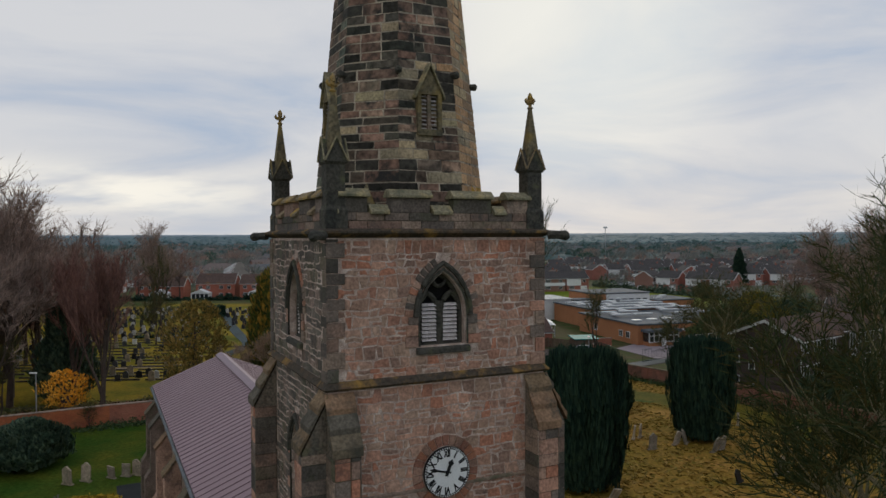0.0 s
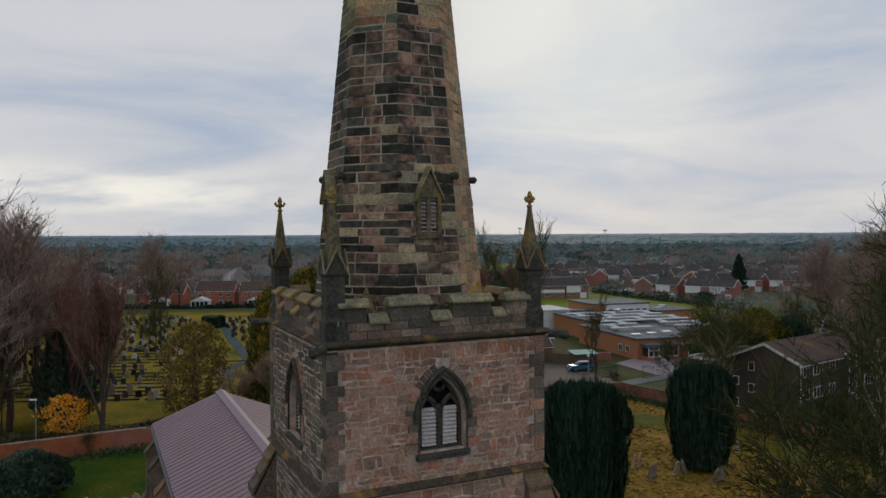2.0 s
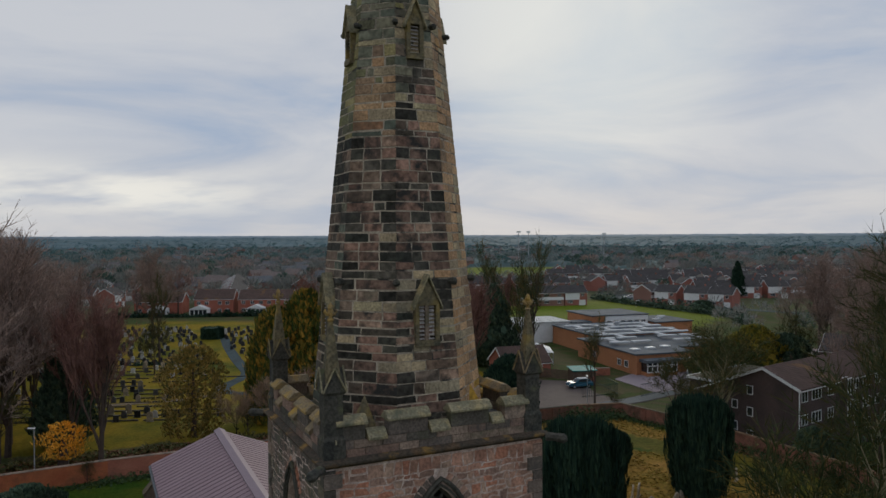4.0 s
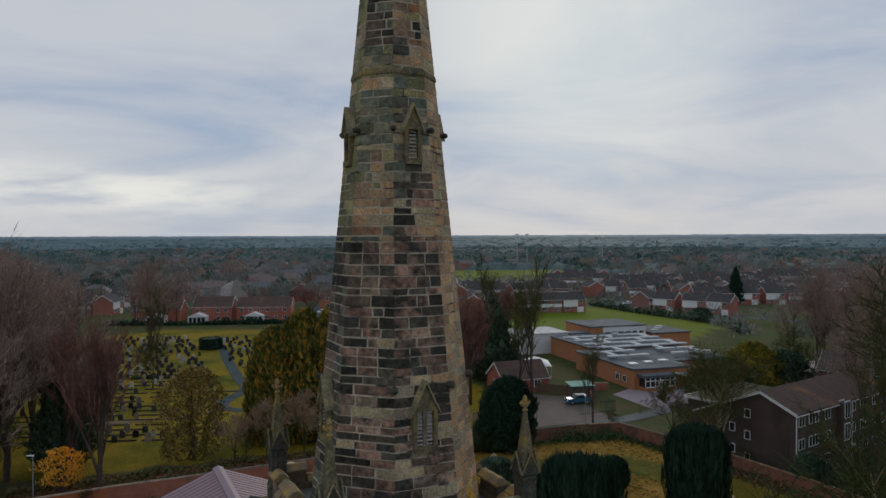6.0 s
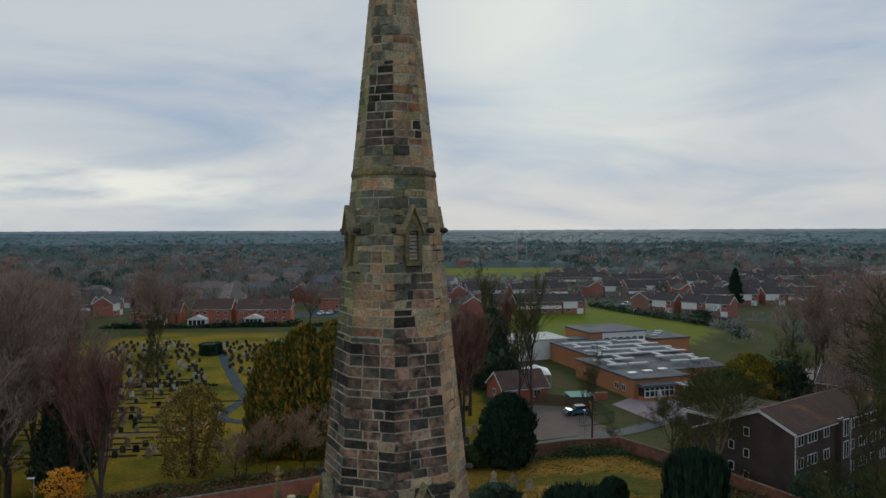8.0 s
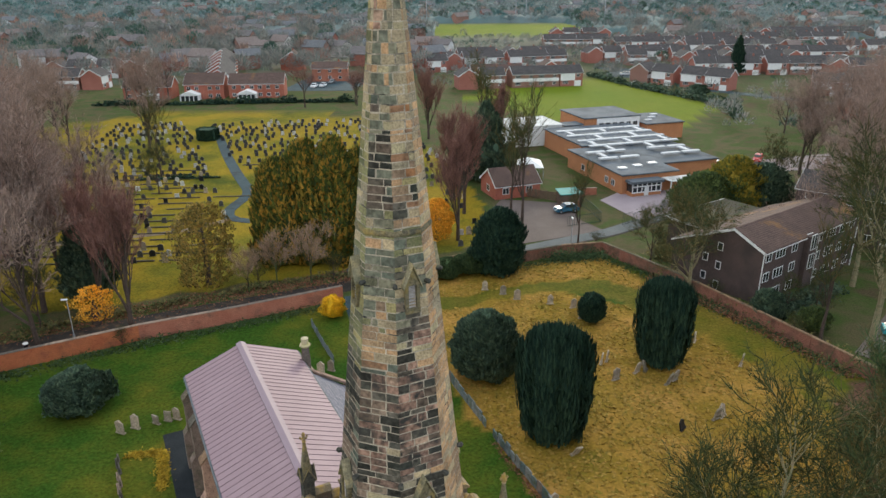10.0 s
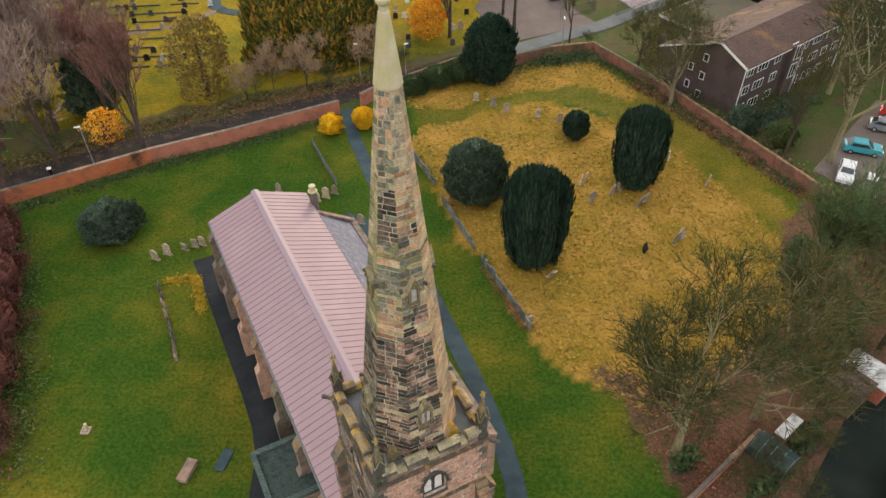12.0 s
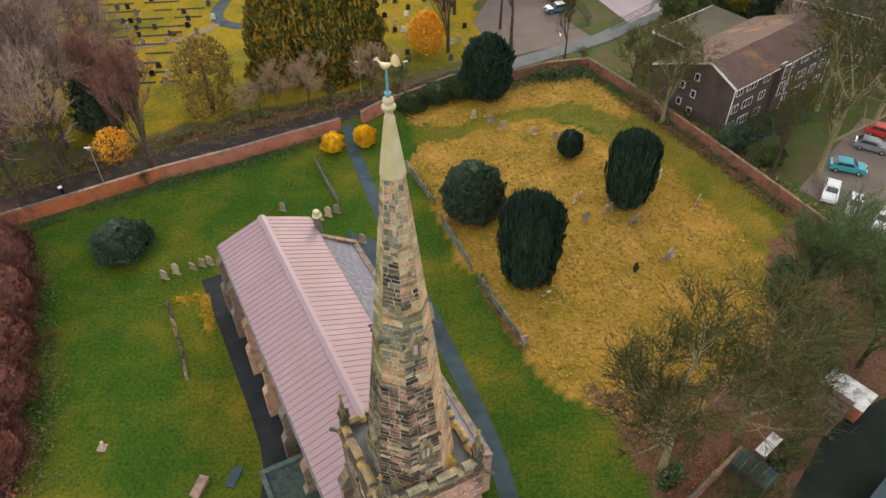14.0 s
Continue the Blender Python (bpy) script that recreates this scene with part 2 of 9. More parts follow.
M_spire_t = mat("pale tan sandstone", [(0.4322, 0.3328, 0.1988), (0.3807, 0.2964, 0.1814), (0.4733, 0.364, 0.2134), (0.3499, 0.2756, 0.1727), (0.4528, 0.2756, 0.1455), (0.4013, 0.3328, 0.194), (0.319, 0.2652, 0.1746), (0.391, 0.3068, 0.1862)], rnd="island", stain=((0.12, 0.11, 0.085), 0.8, 0.52, 0.75), bump=0.4, bscale=16)
M_rust = mat("rust-brown weathered moulding", [(0.10, 0.072, 0.05), (0.065, 0.055, 0.042), (0.13, 0.085, 0.05)], scale=2.0, stain=((0.34, 0.20, 0.055), 1.6, 0.54, 0.68), bump=0.4, bscale=14)
M_rooflight = mat("dull rooflight plastic", [(0.588, 0.5964, 0.5964), (0.504, 0.5124, 0.5124)], scale=0.6, bump=0.0, grain=0.08)
M_lichen = mat("gold lichened stone", [(0.50, 0.30, 0.05), (0.36, 0.22, 0.06), (0.58, 0.36, 0.07)], scale=2.5, stain=((0.2, 0.15, 0.09), 2.0, 0.55, 0.75), bump=0.4, bscale=14)
M_moss_slate = mat("moss-green stone slates", [(0.0688, 0.104, 0.091), (0.1, 0.1365, 0.117), (0.0562, 0.0845, 0.078)], scale=1.5, pattern=(0.3, 0.22, 0.02, (0.5, 0.5, 0.5)), bump=0.3, bscale=12)
M_cap = mat("smooth capstone", [(0.50, 0.435, 0.29), (0.43, 0.375, 0.24), (0.40, 0.36, 0.16)], scale=1.2, stain=((0.36, 0.34, 0.17), 0.9, 0.5, 0.75), bump=0.08, grain=0.07)
M_mortar_s = mat("sooty mortar", [(0.483, 0.405, 0.3055), (0.3465, 0.295, 0.2231), (0.525, 0.44, 0.325)], scale=1.4, stain=((0.05, 0.047, 0.042), 1.3, 0.50, 0.64), bump=0.4, bscale=30)
M_soot = mat("soot-black dressed sandstone", [(0.0952, 0.0896, 0.0728), (0.179, 0.146, 0.112), (0.112, 0.105, 0.084)], scale=1.8, stain=((0.15, 0.15, 0.075), 1.4, 0.52, 0.72), stain2=((0.26, 0.185, 0.12), 1.1, 0.56, 0.75), bump=0.4, bscale=14, grain=0.5)
M_pinnacle = mat("blackened pinnacle stone", [(0.045, 0.046, 0.04), (0.08, 0.074, 0.06), (0.055, 0.055, 0.047)], scale=2.2, stain=((0.13, 0.135, 0.07), 2.0, 0.56, 0.74), bump=0.4, bscale=14, grain=0.4)
M_dress = mat("dark dressed sandstone", [(0.085, 0.075, 0.062), (0.19, 0.145, 0.11), (0.12, 0.105, 0.085), (0.25, 0.185, 0.14), (0.10, 0.09, 0.075)], rnd="object", scale=1.6, stain=((0.10, 0.105, 0.06), 1.3, 0.54, 0.74), bump=0.4, bscale=18)
M_cope = mat("lichened grey-tan coping", [(0.3375, 0.2867, 0.1725), (0.2375, 0.2135, 0.138), (0.4, 0.3172, 0.161)], scale=2.5, stain=((0.12, 0.12, 0.08), 1.8, 0.5, 0.7), bump=0.4, bscale=18)
M_spirelet = mat("lichened pinnacle stone", [(0.125, 0.112, 0.072), (0.19, 0.155, 0.09), (0.095, 0.088, 0.062)], scale=2.4, stain=((0.33, 0.235, 0.07), 1.5, 0.5, 0.7), stain2=((0.05, 0.05, 0.043), 2.2, 0.55, 0.75), bump=0.4, bscale=14, grain=0.4)
M_dress_l = mat("buff dressed sandstone", [(0.30, 0.22, 0.165), (0.20, 0.155, 0.125), (0.25, 0.165, 0.125), (0.14, 0.115, 0.095)], rnd="object", scale=1.6, stain=((0.085, 0.08, 0.07), 1.8, 0.5, 0.75), bump=0.4, bscale=18)
M_slab = mat("mossy brown weathering slab", [(0.21, 0.145, 0.085), (0.15, 0.12, 0.08), (0.24, 0.15, 0.09), (0.12, 0.105, 0.08)], rnd="object", stain=((0.07, 0.065, 0.05), 2.0, 0.5, 0.68), bump=0.4, bscale=14)
M_moss = mat("mossy coping stone", [(0.275, 0.2, 0.112), (0.163, 0.138, 0.0938)], scale=2.5, stain=((0.46, 0.29, 0.06), 1.6, 0.48, 0.68), bump=0.4, bscale=18)
M_louvre = mat("weathered timber louvre", [(0.66, 0.60, 0.57), (0.54, 0.49, 0.46)], scale=4, bump=0.2)
M_louvre_d = mat("grey timber slat", [(0.46, 0.42, 0.39), (0.36, 0.33, 0.30)], scale=4, bump=0.2)
M_wet = mat("dark damp asphalt", [(0.016, 0.019, 0.021), (0.026, 0.03, 0.032)], scale=0.6, bump=0.15, bscale=20)
# near-black colour stands for the shade inside the tower and its openings
M_dark = mat("unlit-interior black", [(0.012, 0.012, 0.012), (0.02, 0.019, 0.018)], bump=0)
M_lead = mat("lead sheet", [(0.16, 0.17, 0.18), (0.11, 0.12, 0.125)], rough=0.6, stain=((0.13, 0.14, 0.09), 1.0, 0.5, 0.8), bump=0.1)
M_white = mat("white paint", [(0.78, 0.78, 0.76), (0.7, 0.7, 0.68)], rough=0.5, bump=0.05, grain=0.06)
M_black = mat("black paint", [(0.015, 0.015, 0.016), (0.025, 0.025, 0.026)], rough=0.4, bump=0.0, grain=0.1)
M_gilt = mat("gilded copper", [(0.75, 0.60, 0.36), (0.62, 0.52, 0.34)], rough=0.45, bump=0.1, grain=0.15, metal=0.3)
M_teal = mat("verdigris iron", [(0.10, 0.30, 0.33), (0.08, 0.22, 0.25)], rough=0.6, bump=0.1)
M_roof = mat("pink-grey standing seam sheet", [(0.26, 0.18, 0.1902), (0.276, 0.192, 0.2034), (0.268, 0.1864, 0.1984)], scale=0.25, rough=0.55, stain=((0.33, 0.235, 0.245), 0.35, 0.5, 0.85), bump=0.03, grain=0.06)
M_seam = mat("sheet seam", [(0.205, 0.1435, 0.1537), (0.2214, 0.1558, 0.1663)], rough=0.6, bump=0.05)
M_ridge = mat("grey ridge cap", [(0.258, 0.1935, 0.2142), (0.2752, 0.2064, 0.2268)], rough=0.5, bump=0.05, grain=0.1)
M_slate = mat("grey slate", [(0.204, 0.1997, 0.238), (0.1615, 0.1615, 0.1955), (0.255, 0.2465, 0.2805)], scale=2, rough=0.6, pattern=(0.3, 0.2, 0.015, (0.5, 0.5, 0.55)), bump=0.15, bscale=10)
M_asphalt = mat("worn asphalt", [(0.0342, 0.0561, 0.065), (0.0475, 0.0732, 0.0825)], scale=0.6, stain=((0.026, 0.03, 0.033), 0.3, 0.5, 0.75), bump=0.15, bscale=20)
M_tarmac_p = mat("pinkish playground tarmac", [(0.27, 0.22, 0.235), (0.33, 0.275, 0.285)], scale=0.2, bump=0.1, grain=0.12)
M_brick = mat("red brick", [(0.34, 0.125, 0.08), (0.40, 0.165, 0.105)], scale=0.7, pattern=(0.225, 0.075, 0.012, (1.25, 1.25, 1.25)), stain=((0.10, 0.075, 0.06), 0.5, 0.52, 0.8), bump=0.15)
M_brick_w = mat("weathered brown-red brick", [(0.24, 0.098, 0.066), (0.28, 0.125, 0.085), (0.17, 0.085, 0.062)], scale=0.7, pattern=(0.225, 0.075, 0.012, (1.2, 1.2, 1.2)), stain=((0.075, 0.07, 0.045), 0.4, 0.48, 0.72), bump=0.15)
M_brick_h = mat("orange-red old brick", [(0.40, 0.12, 0.055), (0.46, 0.15, 0.065), (0.33, 0.11, 0.06)], scale=0.7, pattern=(0.225, 0.075, 0.012, (1.15, 1.15, 1.15)), stain=((0.12, 0.075, 0.05), 0.5, 0.54, 0.8), bump=0.15)
M_brick_b = mat("bright red brick", [(0.33, 0.105, 0.07), (0.38, 0.14, 0.095)], scale=0.3, pattern=(0.225, 0.075, 0.012, (1.2, 1.2, 1.2)), bump=0.05, grain=0.15)
M_brick_o = mat("orange school brick", [(0.48, 0.22, 0.105), (0.42, 0.185, 0.09)], scale=0.4, pattern=(0.225, 0.075, 0.012, (1.15, 1.15, 1.15)), bump=0.05, grain=0.12)
M_brick_d = mat("dark brown brick", [(0.0808, 0.0612, 0.0561), (0.106, 0.0765, 0.068)], scale=0.5, pattern=(0.225, 0.075, 0.012, (1.3, 1.3, 1.3)), stain=((0.06, 0.05, 0.045), 0.4, 0.5, 0.8), bump=0.1)
M_tile = mat("brown roof tile", [(0.115, 0.078, 0.066), (0.15, 0.10, 0.082)], scale=0.6, pattern=(0.3, 0.12, 0.02, (0.55, 0.55, 0.55)), stain=((0.24, 0.13, 0.05), 0.2, 0.57, 0.68), bump=0.15)
M_tile_g = mat("dark grey roof tile", [(0.075, 0.07, 0.07), (0.105, 0.095, 0.09)], scale=0.6, pattern=(0.3, 0.12, 0.02, (0.6, 0.6, 0.6)), bump=0.1)
M_felt = mat("flat roof felt", [(0.085, 0.10, 0.115), (0.13, 0.145, 0.16)], scale=0.25, stain=((0.06, 0.07, 0.08), 0.2, 0.5, 0.7), bump=0.1)
M_glass = mat("window glass", [(0.02, 0.024, 0.028), (0.04, 0.045, 0.05)], rough=0.08, bump=0, spec=0.6)
M_bark = mat("grey-brown bark", [(0.0279, 0.0225, 0.0166), (0.0386, 0.0294, 0.0205)], scale=2, stain=((0.10, 0.125, 0.05), 0.6, 0.44, 0.6), bump=0.4)
M_bark_d = mat("dark bark", [(0.06, 0.045, 0.037), (0.09, 0.066, 0.052)], scale=2, bump=0.4)
M_bark_o = mat("pale lichened bark", [(0.2015, 0.1794, 0.1063), (0.26, 0.2145, 0.125), (0.156, 0.1625, 0.0875)], scale=2, bump=0.4)
M_twig = mat("brown twigs", [(0.1067, 0.0902, 0.0339), (0.0505, 0.0722, 0.0272), (0.1403, 0.1011, 0.0339), (0.0393, 0.0614, 0.0264)], rnd="island", bump=0)
M_twig_i = mat("ivy-green twigs", [(0.065, 0.1217, 0.0486), (0.0975, 0.156, 0.0583), (0.156, 0.1482, 0.0583), (0.052, 0.0967, 0.0454)], rnd="island", bump=0)
M_twig_r = mat("reddish twigs", [(0.225, 0.1176, 0.095), (0.1665, 0.0902, 0.075), (0.27, 0.1421, 0.105)], rnd="island", bump=0)
M_twig_q = mat("pinkish-brown twigs", [(0.33, 0.225, 0.15), (0.25, 0.175, 0.115), (0.38, 0.25, 0.15)], rnd="island", bump=0)
M_twig_p = mat("purplish-grey twigs", [(0.2873, 0.2067, 0.1677), (0.2103, 0.1569, 0.132), (0.3386, 0.2385, 0.1839)], rnd="island", bump=0)
M_twig_g = mat("olive twigs", [(0.0667, 0.0733, 0.0248), (0.0454, 0.0571, 0.021), (0.0876, 0.0733, 0.023), (0.0331, 0.0502, 0.0191)], rnd="island", bump=0)
M_yew = mat("dark yew needles", [(0.0154, 0.0362, 0.0254), (0.0264, 0.0531, 0.0339), (0.0374, 0.07, 0.0411)], rnd="island", bump=0, rough=0.8, spec=0.1)
M_holly = mat("dark green holly leaves", [(0.0392, 0.065, 0.0442), (0.063, 0.1014, 0.0624), (0.098, 0.1365, 0.0806)], rnd="island", bump=0, rough=0.7, spec=0.15)
M_leyland = mat("golden-green conifer sprays", [(0.0724, 0.095, 0.0186), (0.125, 0.133, 0.024), (0.2764, 0.196, 0.0328), (0.0632, 0.0808, 0.023), (0.408, 0.2317, 0.035)], rnd="island", bump=0, spec=0.15)
M_green = mat("mid-green leaves", [(0.07, 0.101, 0.033), (0.105, 0.135, 0.0385), (0.049, 0.0743, 0.0286)], rnd="island", bump=0, spec=0.15)
M_olive = mat("olive-brown leaves", [(0.125, 0.119, 0.0438), (0.175, 0.144, 0.05), (0.0875, 0.09, 0.04)], rnd="island", bump=0, spec=0.15)
M_tan = mat("tan winter leaves", [(0.3024, 0.2099, 0.053), (0.2016, 0.1574, 0.0442), (0.3696, 0.2414, 0.0663), (0.1456, 0.126, 0.0398)], rnd="island", bump=0, spec=0.1)
M_laurel = mat("yellow-green laurel leaves", [(0.24, 0.20, 0.025), (0.15, 0.15, 0.028), (0.30, 0.22, 0.03), (0.10, 0.115, 0.03)], rnd="island", bump=0, spec=0.15)
M_gold = mat("golden yellow leaves", [(0.78, 0.50, 0.025), (0.70, 0.40, 0.02), (0.60, 0.36, 0.03)], rnd="island", bump=0, spec=0.1)
M_amber = mat("amber leaves", [(0.825, 0.418, 0.048), (0.682, 0.33, 0.042), (0.902, 0.517, 0.072)], rnd="island", bump=0, spec=0.1)
M_ivy = mat("ivy leaves", [(0.03, 0.055, 0.022), (0.05, 0.08, 0.03), (0.07, 0.10, 0.035)], rnd="island", bump=0, spec=0.2)
M_redleaf = mat("dark red hedge twigs", [(0.17, 0.0765, 0.0646), (0.238, 0.0935, 0.0714), (0.128, 0.0714, 0.0595)], rnd="island", bump=0, spec=0.1)
M_grave = mat("grey gravestone", [(0.36, 0.29, 0.215), (0.26, 0.215, 0.165), (0.44, 0.355, 0.26)], rnd="object", stain=((0.16, 0.16, 0.09), 2.5, 0.5, 0.75), bump=0.3, bscale=12)
M_grave_k = mat("polished dark gravestone", [(0.02, 0.02, 0.022), (0.045, 0.045, 0.05), (0.08, 0.08, 0.085)], rnd="object", rough=0.3, bump=0)
M_grave_w = mat("pale marble gravestone", [(0.55, 0.54, 0.5), (0.42, 0.41, 0.4), (0.66, 0.64, 0.6)], rnd="object", bump=0.05, grain=0.12)
M_fence = mat("blue-grey painted boards", [(0.10, 0.125, 0.135), (0.15, 0.175, 0.18), (0.07, 0.085, 0.09)], rnd="island", bump=0.1)
M_steel = mat("galvanised steel", [(0.42, 0.44, 0.46), (0.34, 0.36, 0.38)], rough=0.45, bump=0.05, grain=0.1, metal=0.5)
M_rail = mat("dark green rail paint", [(0.02, 0.045, 0.035), (0.03, 0.06, 0.045)], rough=0.5, bump=0)
M_car_b = mat("metallic blue car paint", [(0.03, 0.11, 0.17), (0.035, 0.13, 0.19)], rough=0.25, bump=0, grain=0.05, spec=0.6)
M_car_t = mat("teal car paint", [(0.026, 0.272, 0.323), (0.0325, 0.304, 0.357)], rough=0.25, bump=0, grain=0.05, spec=0.6)
M_car_w = mat("white car paint", [(0.62, 0.63, 0.64), (0.66, 0.66, 0.66)], rough=0.25, bump=0, grain=0.04, spec=0.6)
M_car_r = mat("red car paint", [(0.42, 0.03, 0.025), (0.45, 0.04, 0.03)], rough=0.25, bump=0, grain=0.04, spec=0.6)
M_car_g = mat("grey car paint", [(0.16, 0.17, 0.18), (0.2, 0.21, 0.22)], rough=0.25, bump=0, grain=0.04, spec=0.6)
M_tyre = mat("tyre rubber", [(0.02, 0.02, 0.02), (0.03, 0.03, 0.03)], bump=0)
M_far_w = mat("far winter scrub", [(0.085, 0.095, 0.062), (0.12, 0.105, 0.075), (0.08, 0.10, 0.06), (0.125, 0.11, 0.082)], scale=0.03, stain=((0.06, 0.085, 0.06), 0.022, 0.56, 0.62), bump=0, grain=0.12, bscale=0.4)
# distance haze is mixed into the base colours of these three woods
M_far_b = mat("haze-blue woods on the skyline", [(0.14, 0.205, 0.25), (0.155, 0.21, 0.25), (0.135, 0.20, 0.245)], scale=0.004, bump=0, grain=0.08, bscale=0.05)
M_far_d = mat("haze-tinted blue-green woods", [(0.08, 0.14, 0.163), (0.098, 0.15, 0.168), (0.075, 0.133, 0.157)], scale=0.004, stain=((0.075, 0.12, 0.13), 0.004, 0.48, 0.6), bump=0, grain=0.08, bscale=0.05)
M_far_m = mat("haze-tinted woods far off", [(0.092, 0.14, 0.14), (0.122, 0.15, 0.145), (0.088, 0.138, 0.135), (0.128, 0.15, 0.145)], scale=0.02, stain=((0.06, 0.105, 0.10), 0.014, 0.52, 0.58), bump=0, grain=0.1, bscale=0.12)
M_wood_n = mat("bare grey-brown treetops", [(0.2612, 0.2575, 0.2363), (0.209, 0.2215, 0.21), (0.2992, 0.273, 0.2467), (0.1947, 0.2369, 0.2152)], rnd="island", scale=0.02, bump=0, grain=0.1, bscale=0.3, thin=0.5)
M_wood_r = mat("bare russet treetops", [(0.3312, 0.235, 0.1989), (0.276, 0.2, 0.1734), (0.368, 0.265, 0.2142)], rnd="island", scale=0.02, bump=0, grain=0.1, bscale=0.3, thin=0.5)
M_wood_e = mat("evergreen crowns", [(0.075, 0.13, 0.105), (0.10, 0.155, 0.115), (0.065, 0.115, 0.095)], rnd="island", scale=0.03, bump=0, grain=0.1, bscale=0.3, thin=0.5)
# the farther crowns also carry haze as a teal-grey tint in their colour
M_wood_m = mat("haze-greyed winter woods", [(0.215, 0.25, 0.25), (0.19, 0.235, 0.238), (0.255, 0.252, 0.24), (0.17, 0.235, 0.23)], rnd="island", scale=0.008, bump=0, grain=0.1, bscale=0.1, thin=0.5)
M_wood_d = mat("haze-tinted dark green woods", [(0.095, 0.175, 0.172), (0.115, 0.195, 0.188), (0.085, 0.162, 0.163)], rnd="island", scale=0.01, bump=0, grain=0.1, bscale=0.1, thin=0.5)
M_wood_f = mat("haze-teal woods", [(0.112, 0.19, 0.222), (0.135, 0.205, 0.23), (0.10, 0.18, 0.212)], rnd="island", scale=0.003, bump=0, grain=0.1, bscale=0.05, thin=0.5)
M_lane = mat("leaf-strewn dark lane", [(0.027, 0.024, 0.0223), (0.039, 0.033, 0.0279)], scale=0.8, stain=((0.10, 0.065, 0.04), 0.7, 0.52, 0.7), bump=0.15)
M_tuft = mat("dry rough grass", [(0.29, 0.18, 0.034), (0.24, 0.155, 0.028), (0.19, 0.14, 0.022), (0.33, 0.205, 0.05)], rnd="island", bump=0)
M_straw = mat("yellow dry grass", [(0.36, 0.24, 0.025), (0.28, 0.20, 0.025), (0.42, 0.28, 0.03)], rnd="island", bump=0)
M_litter = mat("fallen russet leaves", [(0.24, 0.10, 0.06), (0.30, 0.14, 0.08), (0.18, 0.085, 0.055)], rnd="island", bump=0)
M_headslab = mat("mossy blue-grey slab stone", [(0.13, 0.155, 0.155), (0.17, 0.19, 0.18), (0.10, 0.13, 0.125), (0.21, 0.21, 0.19)], rnd="object", scale=2.0, stain=((0.09, 0.115, 0.06), 1.5, 0.5, 0.72), bump=0.3, bscale=14)
M_plank = mat("brown fence boards", [(0.13, 0.09, 0.065), (0.17, 0.12, 0.085)], scale=2, bump=0.2)
M_sheetw = mat("pale corrugated sheet", [(0.62, 0.62, 0.6), (0.48, 0.48, 0.46)], scale=0.9, stain=((0.2, 0.2, 0.17), 1.2, 0.52, 0.7), bump=0.1)
M_tealroof = mat("teal painted sheet", [(0.03, 0.20, 0.19), (0.04, 0.23, 0.21)], rough=0.6, bump=0.05)


# ---- building helpers ----
class B:
    """Collects vertices and faces of one mesh."""

    def __init__(self):
        self.v, self.f = [], []

    def add(self, vs, fs):
        n = len(self.v)
        self.v.extend(tuple(p) for p in vs)
        self.f.extend(tuple(i + n for i in f) for f in fs)
        return self

    def prism(self, loop, off):
        n, off = len(loop), Vector(off)
        lo = [Vector(p) for p in loop]
        self.add(lo + [p + off for p in lo], [tuple(range(n))[::-1], tuple(range(n, 2 * n))] + [(i, (i + 1) % n, n + (i + 1) % n, n + i) for i in range(n)])
        return self

    def box(self, x0, x1, y0, y1, z0, z1):
        return self.prism([(x0, y0, z0), (x1, y0, z0), (x1, y1, z0), (x0, y1, z0)], (0, 0, z1 - z0))

    def loft(self, rings, cap=True):
        n = len(rings[0])
        fs = []
        for k in range(len(rings) - 1):
            a, b = k * n, (k + 1) * n
            fs += [(a + i, a + (i + 1) % n, b + (i + 1) % n, b + i) for i in range(n)]
        if cap:
            fs += [tuple(range(n))[::-1], tuple(range((len(rings) - 1) * n, len(rings) * n))]
        self.add([p for r in rings for p in r], fs)
        return self

    def lathe(self, cx, cy, prof, n=12, rot=0.0):
        return self.loft([[(cx + r * math.cos(2 * math.pi * i / n + rot), cy + r * math.sin(2 * math.pi * i / n + rot), z) for i in range(n)] for r, z in prof])

    def tube(self, pts, rs, n=6, cap=True):
        rings, pts = [], [Vector(p) for p in pts]
        for k, p in enumerate(pts):
            d = (pts[min(k + 1, len(pts) - 1)] - pts[max(k - 1, 0)]).normalized()
            a = d.orthogonal().normalized() if abs(d.z) > 0.9 else d.cross(Vector((0, 0, 1))).normalized()
            b = d.cross(a)
            rings.append([p + (a * math.cos(2 * math.pi * i / n) + b * math.sin(2 * math.pi * i / n)) * rs[k] for i in range(n)])
        return self.loft(rings, cap)

    def stone(self, loop, out, depth, ch):
        """A dressed block on a face: a loop of points, the way out, how proud it stands, its worn edge."""
        n, out = len(loop), Vector(out)
        lo = [Vector(p) for p in loop]
        c = sum(lo, Vector()) / n
        mid = [p + out * (depth - ch) for p in lo]
        top = [c + (p - c) * max(0.3, 1 - ch / max(0.05, (p - c).length)) + out * depth for p in lo]
        fs = [(i, (i + 1) % n, n + (i + 1) % n, n + i) for i in range(n)] + [(n + i, n + (i + 1) % n, 2 * n + (i + 1) % n, 2 * n + i) for i in range(n)]
        self.add(lo + mid + top, fs + [tuple(range(2 * n, 3 * n))])
        return self

    def mesh(self, name, material, smooth=False):
        me = bpy.data.meshes.new(name)
        me.from_pydata(self.v, [], self.f)
        me.materials.append(material)
        if smooth:
            me.polygons.foreach_set("use_smooth", [True] * len(me.polygons))
        me.update()
        return me


